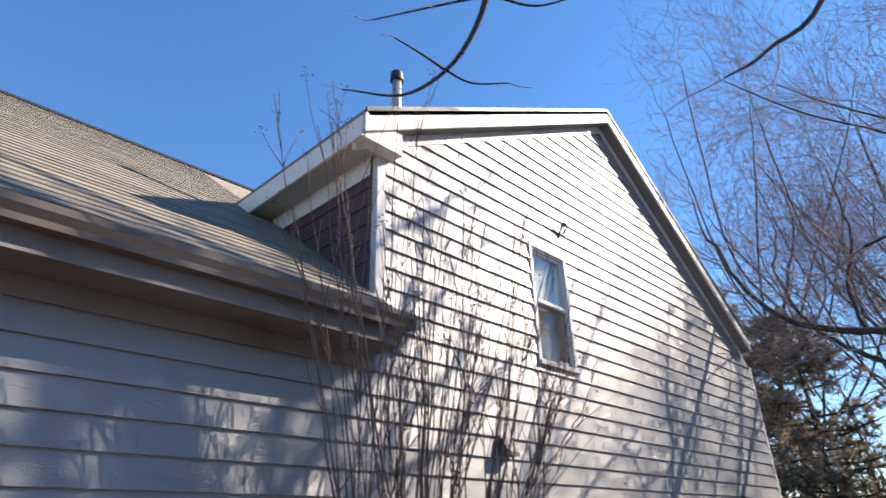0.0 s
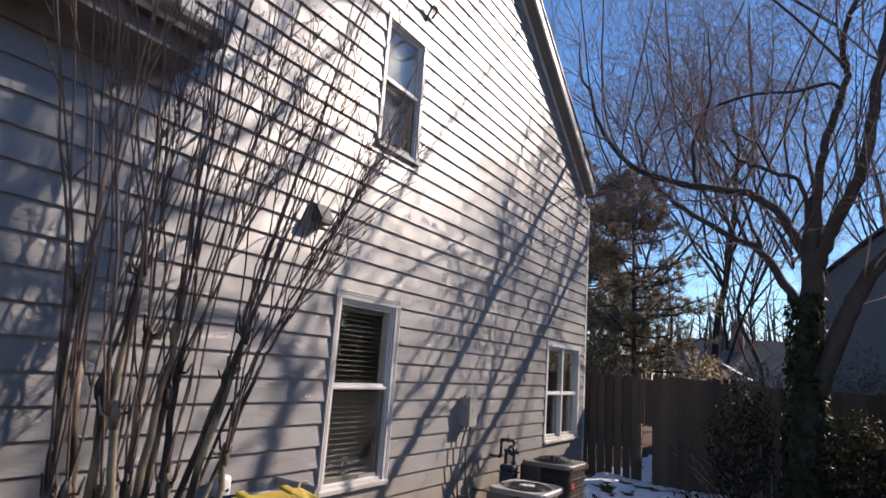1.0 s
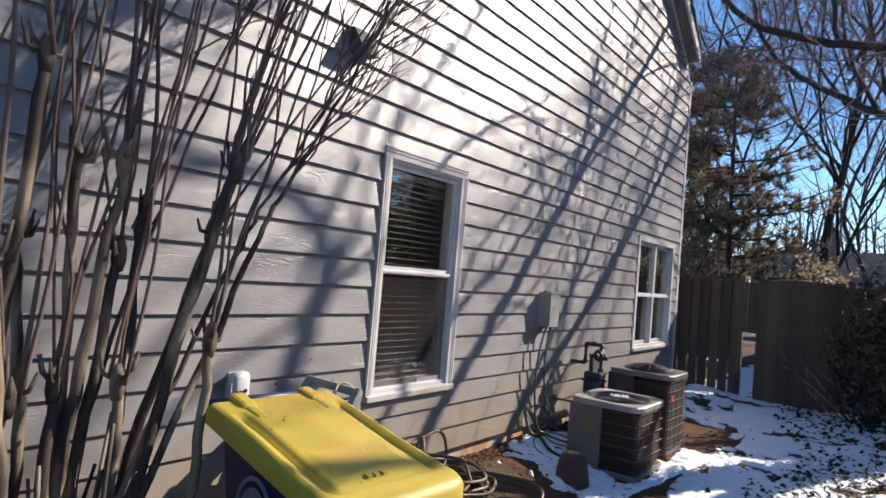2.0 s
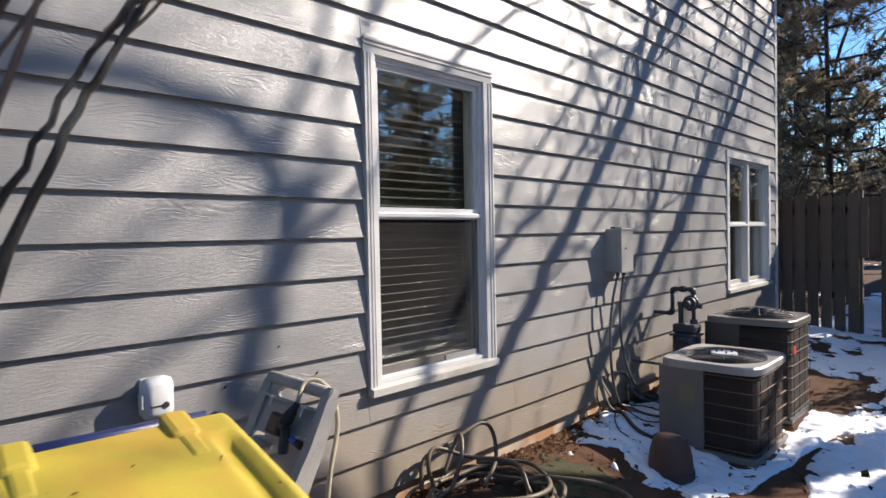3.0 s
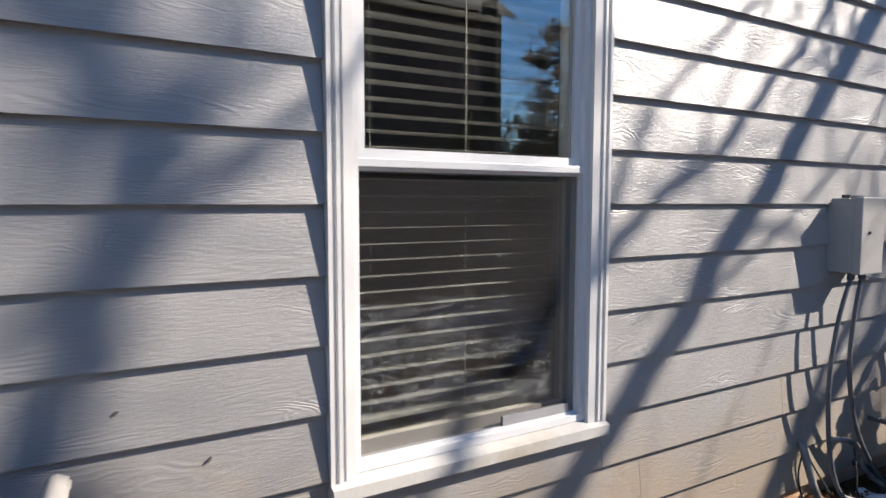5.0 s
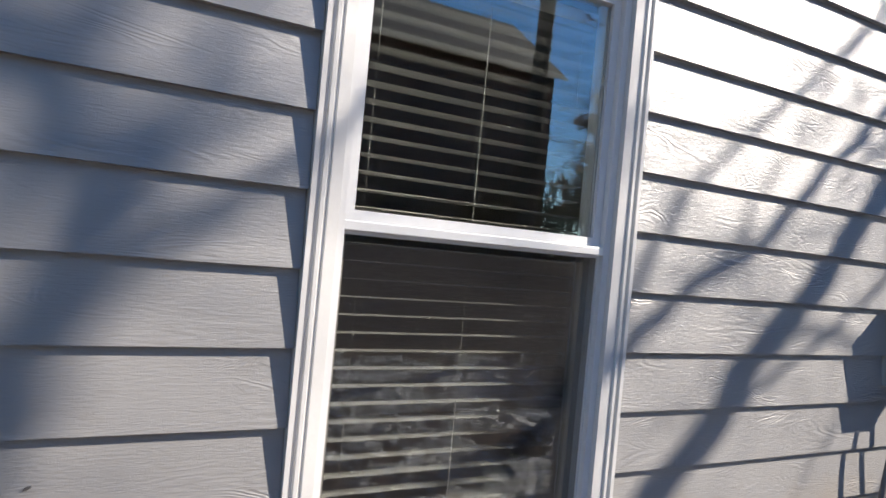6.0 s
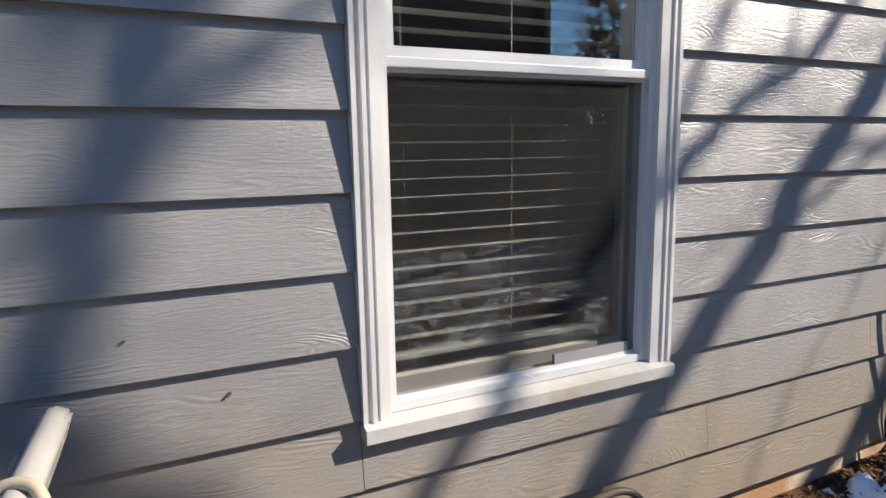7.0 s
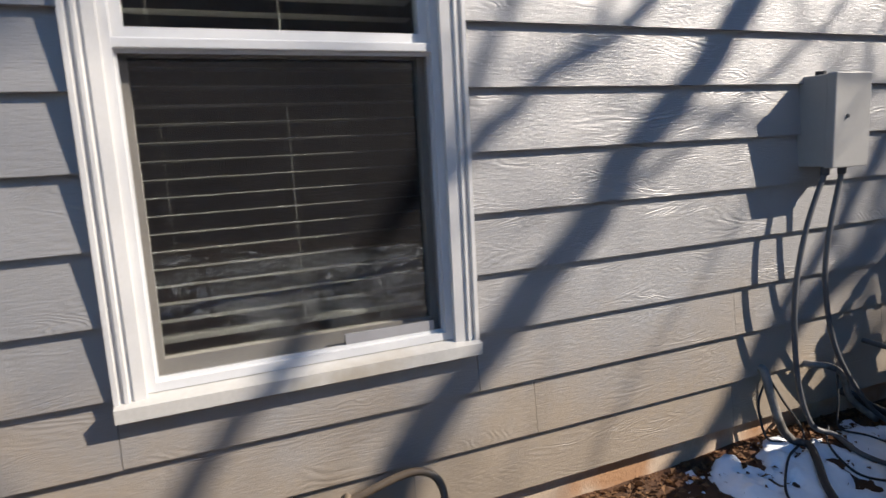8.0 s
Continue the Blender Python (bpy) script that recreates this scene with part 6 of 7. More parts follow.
part("ivy", leaf_mesh("ivy", pp, np.stack([np.cos(aa), np.sin(aa), ri.uniform(0, 0.8, n)], 1) + ri.normal(size=(n, 3)) * 0.3, ri.uniform(0.05, 0.11, n), ri, IVY, 1.1), IVY, big, "dark ivy leaves")

# trees out on the sunny side of the yard, whose shadows fall on the wall
X2 = 5.0
tree((X2, 13.1), [
    ([(X2, 13.3, -0.3), (X2, 13.25, 3.0), (X2, 13.2, 5.5), shade(4.4, 0.1, X2)], 0.12, 0.05, 0, 0.1),
    ([shade(4.4, 0.1, X2), shade(5.28, 0.97, X2), shade(6.1, 1.64, X2), shade(6.66, 2.2, X2), shade(7.6, 3.0, X2)], 0.018, 0.014, 0, 0.8),
    ([shade(4.45, -0.2, X2), shade(5.42, 0.65, X2), shade(6.17, 1.10, X2)], 0.036, 0.02, 0, 0.3),
    ([shade(4.4, 0.0, X2), shade(4.45, 0.6, X2), shade(4.6, 1.3, X2), shade(4.69, 2.2, X2)], 0.05, 0.03, 3, 0.9),
    ([shade(4.4, -0.1, X2), shade(3.9, 0.6, X2), shade(3.7, 1.3, X2)], 0.05, 0.03, 4, 0.9),
], "bare yard tree standing in the sun", 14, depth=2, kids=(1, 2), group="yard trees")
X3 = 4.7
tree((X3, 12.75), [
    ([(X3, 12.8, -0.3), (X3, 12.75, 3.0), shade(4.5, -0.9, X3), shade(4.35, -0.35, X3), shade(3.9, 0.1, X3), shade(3.55, 0.5, X3)], 0.15, 0.075, 0, 0.3),
    ([shade(3.55, 0.2, X3), shade(4.1, 0.9, X3), shade(4.12, 1.5, X3), shade(4.05, 2.1, X3), shade(4.03, 2.5, X3), shade(4.16, 3.0, X3), shade(4.3, 3.8, X3)], 0.064, 0.039, 10, 0.9),
    ([shade(3.55, 0.2, X3), shade(3.48, 1.2, X3), shade(3.43, 2.0, X3), shade(3.38, 2.5, X3), shade(3.4, 3.2, X3), shade(3.2, 4.4, X3)], 0.083, 0.052, 10, 1.0),
    ([shade(3.5, 0.9, X3), shade(3.2, 1.6, X3), shade(3.13, 2.2, X3), shade(3.2, 2.5, X3), shade(3.0, 3.0, X3)], 0.056, 0.031, 8, 0.9),
    ([shade(4.1, 1.2, X3), shade(4.6, 2.1, X3), shade(4.55, 2.44, X3), shade(4.44, 2.75, X3), shade(4.35, 3.2, X3)], 0.043, 0.027, 5, 0.8),
    ([shade(3.5, 0.8, X3), shade(3.8, 1.6, X3), shade(3.6, 2.35, X3), shade(3.45, 2.7, X3)], 0.052, 0.027, 7, 0.8),
    ([shade(4.1, 1.3, X3), shade(4.86, 2.39, X3), shade(5.09, 2.85, X3), shade(5.68, 3.37, X3), shade(6.3, 4.3, X3)], 0.056, 0.027, 8, 1.0),
    ([shade(4.05, 2.2, X3), shade(4.9, 3.3, X3), shade(5.3, 4.2, X3), shade(5.5, 5.2, X3)], 0.060, 0.027, 10, 1.0),
    ([shade(4.16, 3.0, X3), shade(4.8, 4.2, X3), shade(5.6, 4.9, X3), shade(6.4, 5.6, X3)], 0.052, 0.027, 10, 1.0),
    ([shade(4.86, 2.39, X3), shade(5.6, 2.7, X3), shade(6.1, 3.2, X3), shade(6.9, 3.9, X3)], 0.048, 0.021, 10, 0.9),
    ([shade(4.9, 3.3, X3), shade(5.5, 3.9, X3), shade(6.0, 4.6, X3), shade(6.9, 5.0, X3)], 0.043, 0.021, 10, 0.9),
], "bare yard tree with a broad crown", 23, depth=2, kids=(1, 3), group="yard trees")
X4 = 6.4
tree((X4, 20.0), [
    ([(X4, 20.4, -0.3), (X4, 20.3, 4.0), shade(9.0, -2.5, X4), shade(9.3, 0.0, X4), shade(9.7, 1.4, X4), shade(10.4, 3.0, X4)], 0.10, 0.025, 4, 1.0),
    ([shade(9.3, 0.0, X4), shade(10.4, 1.2, X4), shade(11.6, 2.6, X4), shade(12.6, 4.0, X4)], 0.04, 0.02, 7, 1.2),
    ([shade(9.1, -1.5, X4), shade(10.4, 0.3, X4), shade(11.2, 1.6, X4), shade(12.4, 2.6, X4)], 0.04, 0.02, 7, 1.2),
], "slender bare yard tree", 37, depth=2, kids=(1, 3), group="yard trees")

# tree behind, whose low branch hangs into view at the start
tree((6.0, -0.5), [
    ([(6.0, -0.5, -0.3), (5.9, -0.4, 2.5), (5.6, -0.2, 4.6), (5.2, 0.3, 6.4)], 0.18, 0.08, 4, 1.5),
    ([(5.6, -0.2, 4.6), (4.6, 1.2, 5.1), (3.4, 2.6, 4.75), (2.63, 3.3, 4.25), (2.31, 3.46, 3.97), (2.02, 3.39, 3.82), (1.83, 3.16, 3.82)], 0.028, 0.003, 0, 0.1),
    ([(2.17, 3.44, 3.89), (2.13, 3.34, 3.94), (2.09, 3.23, 3.98)], 0.006, 0.003, 0, 0.06),
    ([(2.17, 3.44, 3.89), (2.23, 3.55, 3.84), (2.35, 3.66, 3.83)], 0.006, 0.003, 1, 0.1),
    ([(2.46, 3.43, 4.09), (2.28, 3.3, 4.07), (2.06, 3.13, 4.03)], 0.007, 0.003, 1, 0.1),
    ([(2.46, 3.43, 4.09), (2.58, 3.57, 4.04), (2.75, 3.66, 4.04)], 0.007, 0.003, 1, 0.1),
    ([(4.6, 1.2, 5.1), (4.2, 2.9, 4.6), (3.53, 4.25, 4.06), (3.2, 4.36, 3.9), (3.01, 4.35, 3.86)], 0.022, 0.004, 3, 0.3),
], "bare tree with a low overhanging branch", 41, depth=1, kids=(1, 2), group="yard trees", lift=0.0, twig_r=0.003)


def pine(at, height, seed, label, base=0.35, width=2.6, group="pines"):
    rg_ = np.random.default_rng(seed)
    t = thing("pine_tree", (at[0], at[1], -0.2), label, "pine tree", group)
    trunk = Tubes()
    lean = rg_.normal(size=2) * 0.02 * height
    zs = np.linspace(-0.3, height, 12)
    axis = np.stack([at[0] + lean[0] * (zs / height) ** 2, at[1] + lean[1] * (zs / height) ** 2, zs], 1)
    trunk.add(axis, np.linspace(0.019 * height ** 0.75, 0.02, 12), 9)
    centres, outs = [], []
    for k in range(int(height * 9)):
        u = base + (1 - base) * rg_.random() ** 0.8
        a = rg_.uniform(0, 2 * np.pi)
        r = width * (1 - u) ** 0.6 * rg_.uniform(0.5, 1.1) + 0.3
        s = np.array([np.interp(u * height, zs, axis[:, 0]), np.interp(u * height, zs, axis[:, 1]), u * height])
        e = s + [r * math.cos(a), r * math.sin(a), rg_.uniform(-0.05, 0.45) * r]
        mid = (s + e) / 2 + [0, 0, -0.08 * r]
        line = smooth_line([s, mid, e], 4)
        trunk.add(line, np.linspace(0.035, 0.010, len(line)), 5)
        for q in range(int(5 + r * 7)):
            w = rg_.uniform(0.35, 1.0)
            c = line[min(int(w * (len(line) - 1)), len(line) - 1)] + rg_.normal(size=3) * 0.13 * (0.6 + r * 0.25)
            centres.append(c)
            outs.append(e - s)
    part("trunk", trunk.mesh("trunk", BARK), BARK, t)
    c = np.array(centres)
    per = 26
    n = len(c) * per
    base_p = np.repeat(c, per, 0)
    d = rg_.normal(size=(n, 3)) + np.repeat(np.array(outs), per, 0) * 0.25 + [0, 0, 0.35]
    d /= np.linalg.norm(d, axis=1, keepdims=True)
    side = np.cross(d, rg_.normal(size=(n, 3)))
    side /= np.linalg.norm(side, axis=1, keepdims=True) + 1e-9
    ln = rg_.uniform(0.14, 0.26, n)[:, None]
    v = np.stack([base_p - side * 0.014, base_p + side * 0.014, base_p + d * ln], 1).reshape(-1, 3)
    f = np.arange(3 * n).reshape(-1, 3)
    me = bpy.data.meshes.new("crown")
    me.from_pydata(v.tolist(), [], f.tolist())
    me.materials.append(NEEDLE)
    part("crown", me, NEEDLE, t, "tufts of long green needles")
    return t


pine((-0.4, 18.6), 6.9, 51, "dark dense pine beyond the fence", 0.08, 2.5)
pine((-1.4, 20.5), 7.6, 59, "dark dense pine beyond the fence", 0.08, 2.6)
pine((-3.4, 23.0), 9.5, 52, "dark pine beyond the fence", 0.15, 3.0)
X5 = 5.8
tree((X5, 11.2), [
    ([(X5, 11.2, -0.3), (X5, 11.2, 4.0), (X5, 11.3, 7.0), shade(2.0, 0.4, X5), shade(2.1, 2.0, X5), shade(2.0, 4.0, X5)], 0.130, 0.068, 6, 1.0),
    ([(X5, 11.3, 7.2), shade(2.3, 0.2, X5), shade(2.65, 1.4, X5), shade(2.8, 2.4, X5), shade(2.6, 3.6, X5)], 0.081, 0.041, 6, 0.9),
    ([(X5, 11.2, 6.2), shade(1.0, 0.4, X5), shade(0.8, 2.0, X5), shade(0.2, 4.0, X5)], 0.095, 0.054, 7, 1.1),
    ([shade(2.0, 0.8, X5), shade(2.35, 1.8, X5), shade(2.4, 2.6, X5), shade(2.2, 3.6, X5)], 0.074, 0.041, 6, 0.9),
    ([shade(1.3, 0.6, X5), shade(1.5, 1.6, X5), shade(1.55, 2.5, X5), shade(1.3, 3.6, X5)], 0.074, 0.041, 6, 0.9),
    ([shade(2.3, 0.2, X5), shade(3.0, 1.2, X5), shade(3.0, 2.0, X5), shade(2.75, 2.9, X5)], 0.06, 0.035, 5, 0.8),
], "tall bare tree at the yard edge", 58, depth=2, kids=(1, 3), group="yard trees")
pine((12.6, 19.6), 6.7, 56, "dense pine across the yard", 0.04, 2.8)
pine((9.6, 20.8), 6.4, 57, "dense pine across the yard", 0.04, 2.8)
pine((17.5, 22.5), 8.2, 54, "tall pine across the yard", 0.3, 3.2)
pine((16.5, 28.0), 9.0, 55, "tall pine across the yard", 0.3, 3.0)

# tall bare trees behind the fence, their crowns spreading over the yard's end
for i, (x, y, h) in enumerate([(1.5, 20.8, 15.5), (-1.2, 22.5, 17.5), (3.0, 25.5, 18.0), (1.4, 30.0, 14.0), (5.9, 29.5, 19.0)]):
    rgx = np.random.default_rng(100 + i)
    limbs = [([(x, y, -0.3), (x + rgx.normal() * 0.25, y, h * 0.16), (x + rgx.normal() * 0.4, y, h * 0.34), (x + rgx.normal() * 0.5, y, h * 0.55)], 0.12, 0.05, 4, 1.9)]
    for k in range(12):
        a = 2 * math.pi * k / 12 + rgx.uniform(-0.3, 0.3)
        z = h * rgx.uniform(0.14, 0.46)
        o = h * rgx.uniform(0.10, 0.20)
        limbs.append(([(x, y, z), (x + o * 0.5 * math.cos(a), y + o * 0.5 * math.sin(a), z + h * 0.12), (x + o * math.cos(a + 0.4), y + o * math.sin(a + 0.4), z + h * 0.32), (x + o * 1.25 * math.cos(a + 0.5), y + o * 1.25 * math.sin(a + 0.5), z + h * 0.44)], 0.042, 0.012, 9, 0.9 + h * 0.07))
    tree((x, y), limbs, "tall bare winter tree beyond the fence", 200 + i, depth=3, kids=(2, 4), group="far bare trees", twig_r=0.0065, spread=0.8, lift=0.03)


def leafy_shrub(at, size, count, seed, label, mat=HOLLY, name="shrub"):
    rg_ = np.random.default_rng(seed)
    t = thing(name, (at[0], at[1], -0.15), label, "shrub", "shrubs")
    for k in range(7):
        a = rg_.uniform(0, 2 * np.pi)
        e = np.array([at[0] + size[0] * 0.8 * math.cos(a), at[1] + size[1] * 0.8 * math.sin(a), size[2] * rg_.uniform(0.6, 1.0)])
        part("stem", Tubes().add(smooth_line([(at[0], at[1], -0.2), (np.array([at[0], at[1], 0]) + e) / 2 + rg_.normal(size=3) * 0.1, e], 5), np.linspace(0.02, 0.006, 11), 5).mesh("stem", BARK), BARK, t)
    u = rg_.normal(size=(count, 3))
    u /= np.linalg.norm(u, axis=1, keepdims=True)
    r = rg_.uniform(0.45, 1.0, count)[:, None] ** 0.5
    lump = 1 + 0.25 * np.sin(5 * u[:, :1] + 3 * u[:, 1:2]) * np.cos(4 * u[:, 2:])
    p = np.array([at[0], at[1], size[2] * 0.5]) + u * r * lump * [size[0], size[1], size[2] * 0.55]
    p[:, 2] = np.maximum(p[:, 2], -0.1)
    part("foliage", leaf_mesh("foliage", p, u + rg_.normal(size=(count, 3)) * 0.7, rg_.uniform(0.035, 0.07, count), rg_, mat, 1.5), mat, t)
    return t


leafy_shrub((2.55, 13.2), (0.5, 0.5, 1.6), 900, 61, "evergreen shrub growing at the foot of the big tree")
leafy_shrub((4.1, 12.9), (0.6, 0.6, 1.3), 1500, 62, "dark evergreen shrub beside the tree")
leafy_shrub((5.3, 12.2), (0.9, 0.8, 1.6), 2600, 63, "dark evergreen shrub beside the fence")
leafy_shrub((4.6, 11.2), (0.6, 0.6, 0.6), 1200, 64, "low dark evergreen shrub in the yard")
for i, (x, y, h) in enumerate([(-0.9, 16.6, 2.6), (-0.75, 17.6, 2.4), (1.7, 16.6, 2.1), (2.6, 17.2, 2.0), (4.3, 16.5, 2.3)]):
    leafy_shrub((x, y), (0.9, 0.7, h), 2600, 90 + i, "brown-green undergrowth shrub beyond the fence", NEEDLE)
for i, (x, y) in enumerate([(9.5, 4.0), (10.0, 6.2), (10.2, 8.4), (10.0, 10.4), (9.6, 12.4), (9.0, 1.5), (10.4, 14.3), (10.8, 16.2), (9.4, 17.8), (7.6, 19.0), (11.6, 18.3), (12.4, 15.6), (8.6, 16.0)]):
    leafy_shrub((x, y), (1.1, 1.3, 2.4 if y < 14 else 3.3), 3800, 70 + i, "dark evergreen hedge shrub across the yard")

# crape myrtle between the bins and the wall: pollarded stems, each head with long whips
cm = np.random.default_rng(77)
C = (0.74, 4.46)
myrtle = thing("crape_myrtle", (C[0], C[1], gz(*C)), "bare crape myrtle with many mottled pruned stems", "shrub")
tips = []


def clear_of_house(p):
    """Keeps a shoot in front of the siding and of the gutter above it."""
    p[0] = max(p[0], 0.54 if p[2] > 3.15 and p[1] < 4.95 else 0.10)
    return p


def whip(start, heading, top, parent, twigs, r=0.0085):
    """One long shoot from a head up to the height top, with finer side twigs and seed tips."""
    n = 9
    span = (top - start[2]) / max(heading[2], 0.3)
    sway = cm.normal(size=2) * 0.05
    pts = []
    for k in range(n + 1):
        u = k / n
        p = np.array(start) + heading * span * u
        p[:2] += sway * math.sin(u * 3.0) + cm.normal(size=2) * 0.010 * (k > 0)
        p[1] += 0.05 * u * u * (1 if start[1] > 4.45 else -1)
        pts.append(clear_of_house(p) if k else p)
    line = smooth_line(pts, 3)
    part("shoot", Tubes().add(line, np.linspace(r, 0.0024, len(line)), 5).mesh("shoot", MYRTLETWIG), MYRTLETWIG, parent)
    for w in range(cm.integers(3, 8)):
        i = cm.integers(int(len(line) * 0.38), len(line) - 2)
        d = line[i + 1] - line[i]
        d = d / np.linalg.norm(d) + cm.normal(size=3) * [0.22, 0.30, 0.10]
        ln = cm.uniform(0.15, 0.55)
        t1 = clear_of_house(line[i] + d * ln * 0.5)
        t2 = clear_of_house(t1 + (d + cm.normal(size=3) * 0.2) * ln * 0.5)
        twigs.add([line[i], t1, t2], [0.0042, 0.0030, 0.0018], 4)
        tips.append(t2)
    tips.append(line[-1])


fine = Tubes()
for k in range(17):
    u = (k + 0.5) / 17
    lean = -0.40 + 1.02 * u + cm.uniform(-0.08, 0.08)
    s = np.array([C[0] + cm.uniform(-0.16, 0.16), C[1] + lean * 0.50, gz(*C) - 0.05])
    zk = (cm.uniform(0.85, 1.15), cm.uniform(1.3, 1.5), cm.uniform(1.65, 1.95))[k % 3]
    knob = np.array([s[0] + cm.uniform(-0.12, 0.14), s[1] + lean * zk * 0.36, zk])
    mid = s * 0.5 + knob * 0.5 + np.append(cm.normal(size=2) * 0.04, 0.0)
    line = smooth_line([s, mid, knob], 7)
    line = line + cm.normal(size=line.shape) * 0.005
    tb = Tubes().add(line, np.linspace(cm.uniform(0.021, 0.032), 0.017, len(line)), 8)
    tb.add([knob - [0, 0, 0.06], knob - [0, 0, 0.02], knob + [0, 0, 0.02], knob + [0, 0, 0.06]], [0.017, 0.026, 0.025, 0.012], 8)
    for stub in range(5):
        d = cm.normal(size=3) * [1, 1, 0.3] + [0, 0, 0.55]
        d /= np.linalg.norm(d)
        tb.add([knob, knob + d * 0.055, knob + d * 0.075 + [0, 0, cm.uniform(0.03, 0.08)]], [0.010, 0.0075, 0.0045], 5)
    stem = part("stem", tb.mesh("stem", MYRTLE), MYRTLE, myrtle)
    for q in range(2 + k // 7 + cm.integers(0, 2)):
        h = np.array([cm.normal() * 0.05, lean * 0.40 + cm.normal() * 0.14, 1.0])
        whip(knob + cm.normal(size=3) * 0.012, h, cm.uniform(3.0, 5.25), stem, fine, cm.uniform(0.0052, 0.0085))
# stems leaning out along the wall, fanning above the window
for sx, r0, pts_ in ((0.78, 0.017, [(4.62, -0.15), (4.78, 0.45), (5.14, 1.26), (5.27, 1.56), (5.41, 1.82), (5.75, 2.5), (6.1, 3.1)]),
                     (0.75, 0.012, [(4.55, -0.15), (4.72, 0.45), (5.06, 1.22), (5.22, 1.54), (5.39, 1.84), (5.70, 2.42), (6.05, 2.95)]),
                     (0.45, 0.011, [(4.64, -0.15), (4.75, 0.7), (4.98, 1.5), (5.15, 2.1), (5.4, 2.9), (5.6, 3.5)])):
    line = smooth_line([(sx + 0.03 * math.sin(3 * z_), y_, z_) for y_, z_ in pts_], 5)
    line = line + cm.normal(size=line.shape) * 0.005
    stem = part("stem", Tubes().add(line, np.linspace(r0, 0.004, len(line)), 8).mesh("stem", MYRTLE), MYRTLE, myrtle)
    for w in range(11):
        i = cm.integers(int(len(line) * 0.60), len(line) - 2)
        d = line[i + 1] - line[i]
        d = d / np.linalg.norm(d) + np.array([cm.normal() * 0.05 - 0.03, cm.uniform(-0.25, 0.30), cm.normal() * 0.08])
        whip(line[i], d, line[i][2] + cm.uniform(0.5, 1.35), stem, fine, 0.0055)
tagged(part("twig_spray", fine.mesh("twig_spray", MYRTLETWIG), MYRTLETWIG, myrtle, "fine brown side twigs"), kind="stuff")
for k in range(30):
    a = cm.uniform(0, 2 * np.pi)
    s = np.array([C[0] + cm.uniform(0.03, 0.2) * math.cos(a), C[1] + cm.uniform(0.05, 0.3) * math.sin(a), gz(*C) - 0.03])
    e = s + [0.12 * math.cos(a), 0.2 * math.sin(a), cm.uniform(0.3, 1.0)]
    part("sucker", Tubes().add([s, (s + e) / 2 + cm.normal(size=3) * 0.02, e], [0.013, 0.010, 0.006], 5).mesh("sucker", MYRTLE), MYRTLE, myrtle)
hp = np.array(tips)
hp = hp[hp[:, 2] > 3.0][::2]
hp = np.repeat(hp, 9, 0) + cm.normal(size=(len(hp) * 9, 3)) * [0.020, 0.020, 0.028]
tagged(part("seed_spray", leaf_mesh("seed_spray", hp, cm.normal(size=hp.shape), np.full(len(hp), 0.013), cm, DEADLEAF, 1.0), DEADLEAF, myrtle, "dry brown seed heads"), kind="stuff")

# dry broken branches leaning before the fence
brush = thing("brush_pile", (2.4, 13.6, -0.2), "dry tan broken branches leaning against the fence", "brush pile")
bru = np.random.default_rng(66)
for k in range(16):
    b0 = np.array([2.45 + bru.normal() * 0.25, 13.55 + bru.normal() * 0.12, gz(2.45, 13.55)])
    b1 = b0 + [-0.35 + bru.normal() * 0.35, bru.uniform(0.0, 0.35), bru.uniform(0.6, 1.35)]
    part("branch", Tubes().add(smooth_line([b0, (b0 + b1) / 2 + bru.normal(size=3) * 0.06, b1], 5), np.linspace(0.014, 0.005, 11), 5).mesh("branch", MYRTLE), MYRTLE, brush)

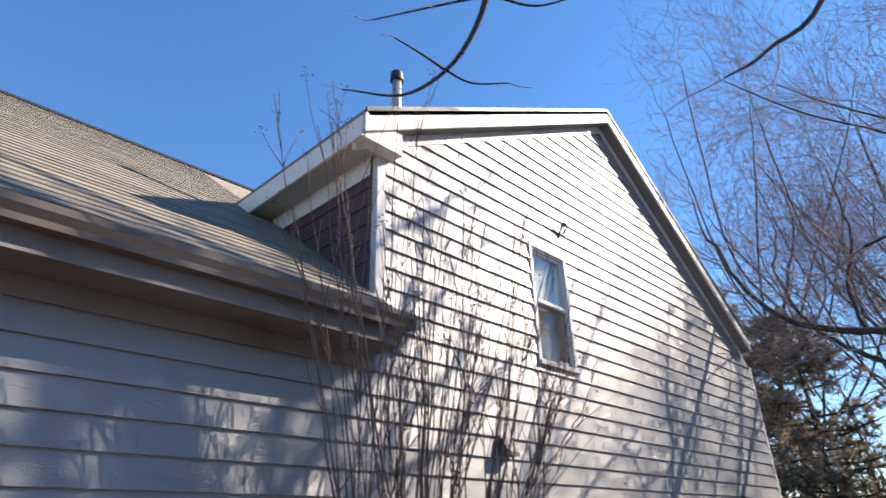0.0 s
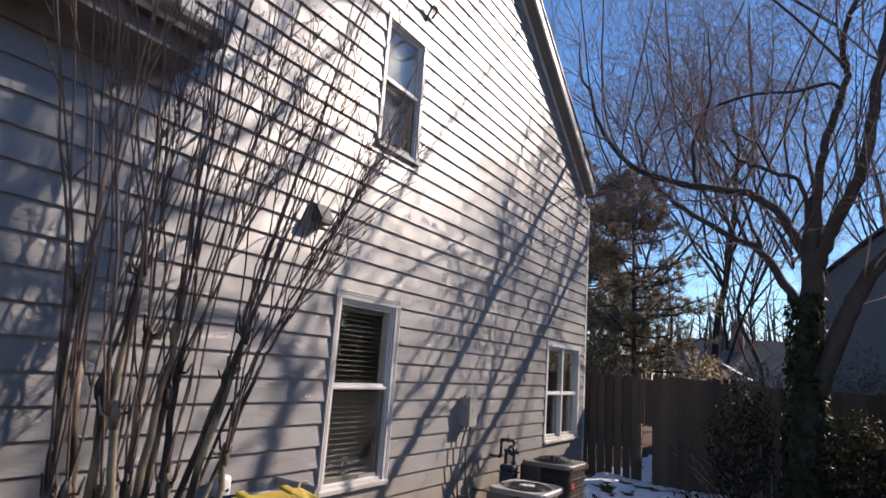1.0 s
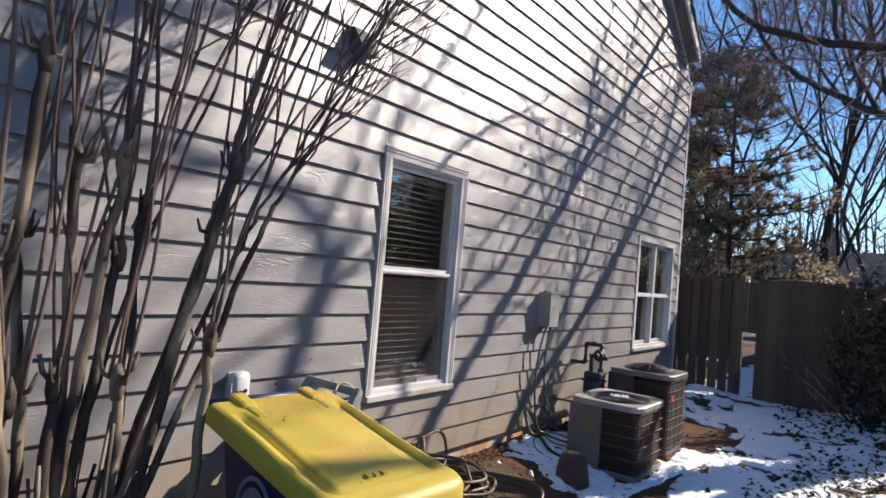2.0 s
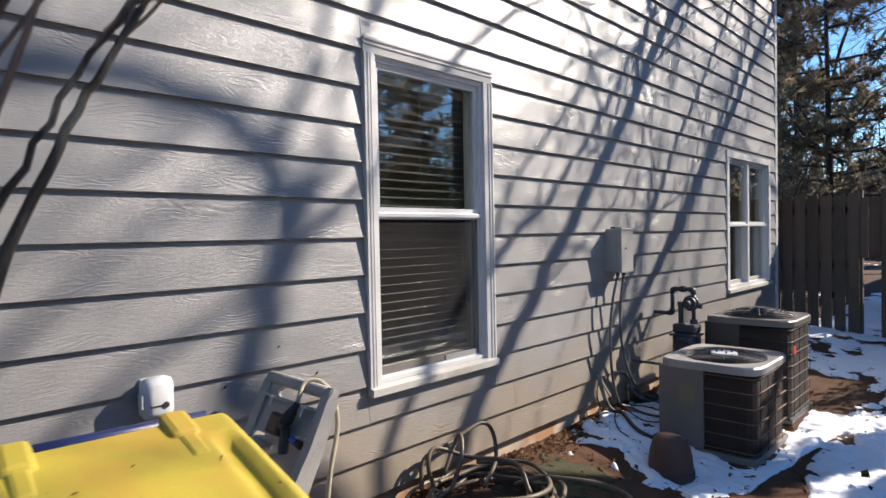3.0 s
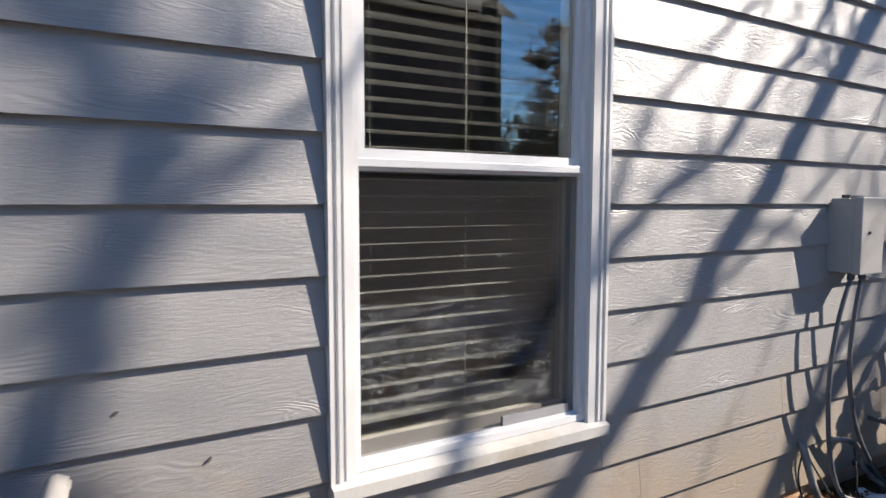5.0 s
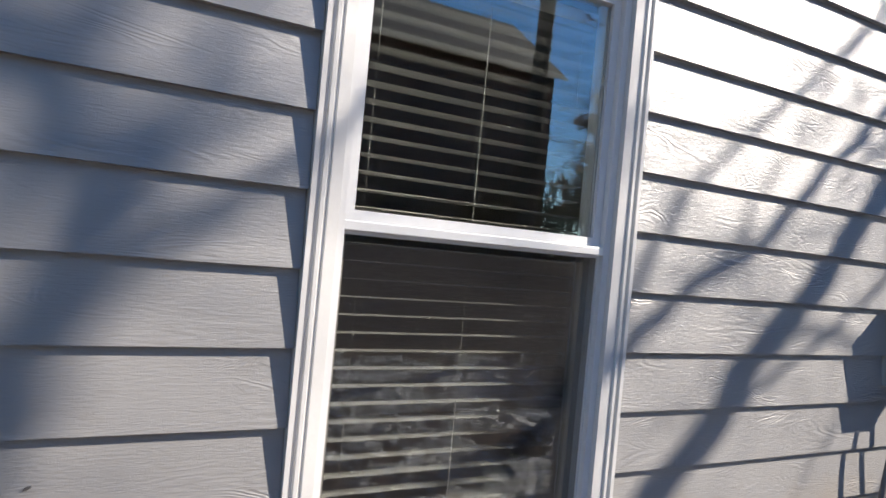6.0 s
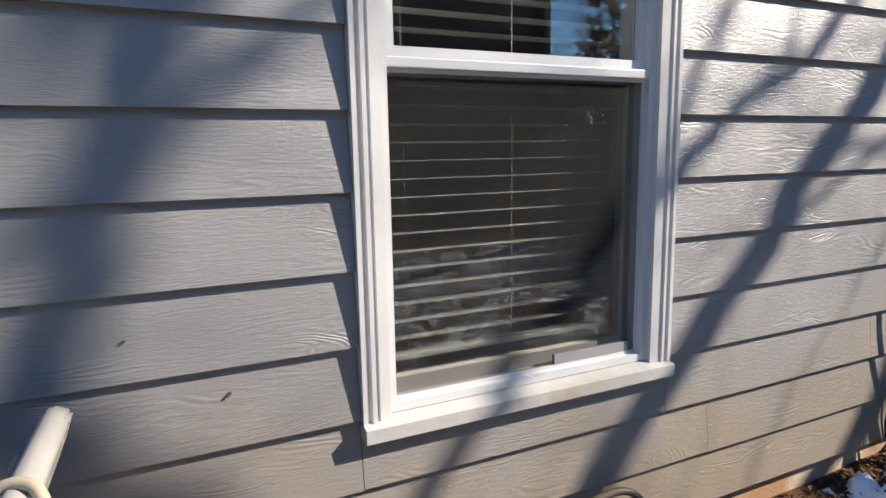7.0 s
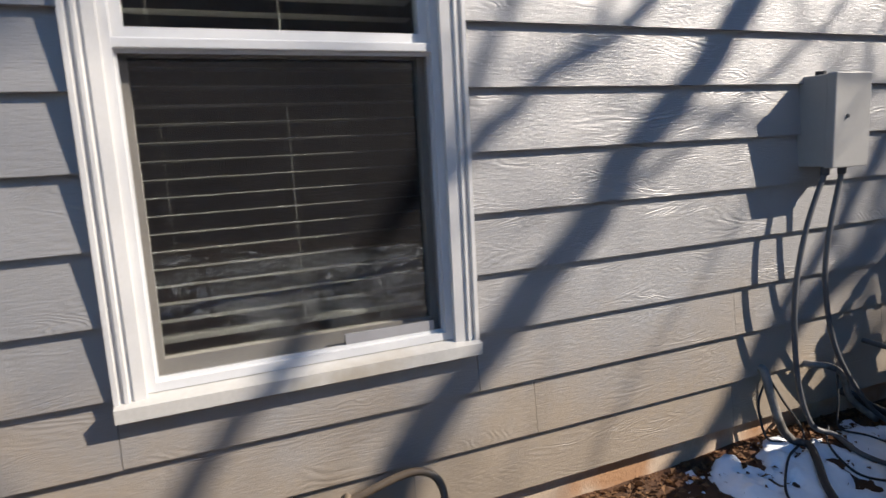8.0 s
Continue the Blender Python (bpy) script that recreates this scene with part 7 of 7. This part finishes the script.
# ---- neighbours and distance ----
def small_house(at, size, ridge_h, wall_mat, label, along="x", chimney=None):
    x, y = at
    w, d, h = size
    t = thing("neighbour_house", (x, y, -0.3), label, "house", "neighbour houses")
    part("wall", boxed(x - w / 2, x + w / 2, y - d / 2, y + d / 2, -0.5, h), wall_mat, t)
    bm = bmesh.new()
    if along == "x":
        prism(bm, [(y - d / 2 - 0.4, h - 0.2), (y, ridge_h), (y + d / 2 + 0.4, h - 0.2), (y, ridge_h - 0.25)], 0, x - w / 2 - 0.3, x + w / 2 + 0.3)
        gable = [(y - d / 2, h), (y + d / 2, h), (y, ridge_h - 0.3)]
    else:
        prism(bm, [(x - w / 2 - 0.4, h - 0.2), (x, ridge_h), (x + w / 2 + 0.4, h - 0.2), (x, ridge_h - 0.25)], 1, y - d / 2 - 0.3, y + d / 2 + 0.3)
        gable = [(x - w / 2, h), (x + w / 2, h), (x, ridge_h - 0.3)]
    roof = part("roof", bm, FARROOF, t, "dark shingle roof")
    bm = bmesh.new()
    prism(bm, gable, 0 if along == "x" else 1, (x - w / 2 if along == "x" else y - d / 2), (x + w / 2 if along == "x" else y + d / 2))
    part("gable_wall", bm, wall_mat, t)
    if chimney:
        part("chimney", boxed(chimney[0] - 0.4, chimney[0] + 0.4, chimney[1] - 0.4, chimney[1] + 0.4, h, chimney[2], 0.03), BRICK, roof, "brick chimney")
    for k in (-0.25, 0.25):
        wx = x + k * w
        part("window", boxed(wx - 0.5, wx + 0.5, y - d / 2 - 0.03, y - d / 2 + 0.02, 1.0, 2.3), GREYVINYL, t)
    return t


small_house((8.9, 28.5), (10.4, 9.0, 4.95), 9.6, FARBRICK, "neighbour house with a steep dark roof", along="y")
small_house((-0.5, 52.0), (9.0, 7.0, 2.6), 5.0, FARWALL, "far pale house with a chimney", chimney=(-1.2, 51.0, 6.2))
small_house((16.0, 9.0), (6.0, 15.0, 6.6), 9.0, BRICK, "two-storey brick house across the yard", along="y")
shed = thing("garden_shed", (0.2, 33.0, -0.3), "small shed under a dark blue tarp", "shed")
part("body", boxed(-1.0, 1.0, 32.2, 33.8, -0.3, 1.9), FENCE, shed)
bm = bmesh.new()
prism(bm, [(-1.3, 1.85), (0, 2.6), (1.3, 1.85), (0, 2.5)], 1, 31.9, 34.1)
part("tarp_roof", bm, TARP, shed)
# far back fence and woods
far_fence = thing("back_fence", (2, 38.0, -0.2), "far wooden fence at the end of the next yard", "fence")
for i in range(90):
    x = -12 + i * 0.32
    part("board", boxed(x, x + 0.30, 38.0, 38.03, -0.6, 1.7 + 0.03 * math.sin(i * 2.3)), FENCE, far_fence)
woods = Tubes()
rw = np.random.default_rng(91)
for i in range(420):
    x, y = rw.uniform(-40, 60), rw.uniform(46, 90)
    h = rw.uniform(6, 13)
    woods.add([(x, y, -1), (x + rw.normal() * 0.3, y, h * 0.5), (x + rw.normal() * 0.6, y, h)], [0.16, 0.11, 0.03], 5)
    for k in range(9):
        z = h * rw.uniform(0.25, 0.9)
        a = rw.uniform(0, 6.28)
        l = rw.uniform(1, 2.6)
        woods.add([(x, y, z), (x + l * 0.5 * math.cos(a), y + l * 0.5 * math.sin(a), z + l * 0.35), (x + l * math.cos(a), y + l * math.sin(a), z + l * 0.9)], [0.05, 0.03, 0.012], 3)
single("far_woods", woods.mesh("far_woods", BARK), BARK, "bare winter woods in the distance", "woods", kind="stuff")
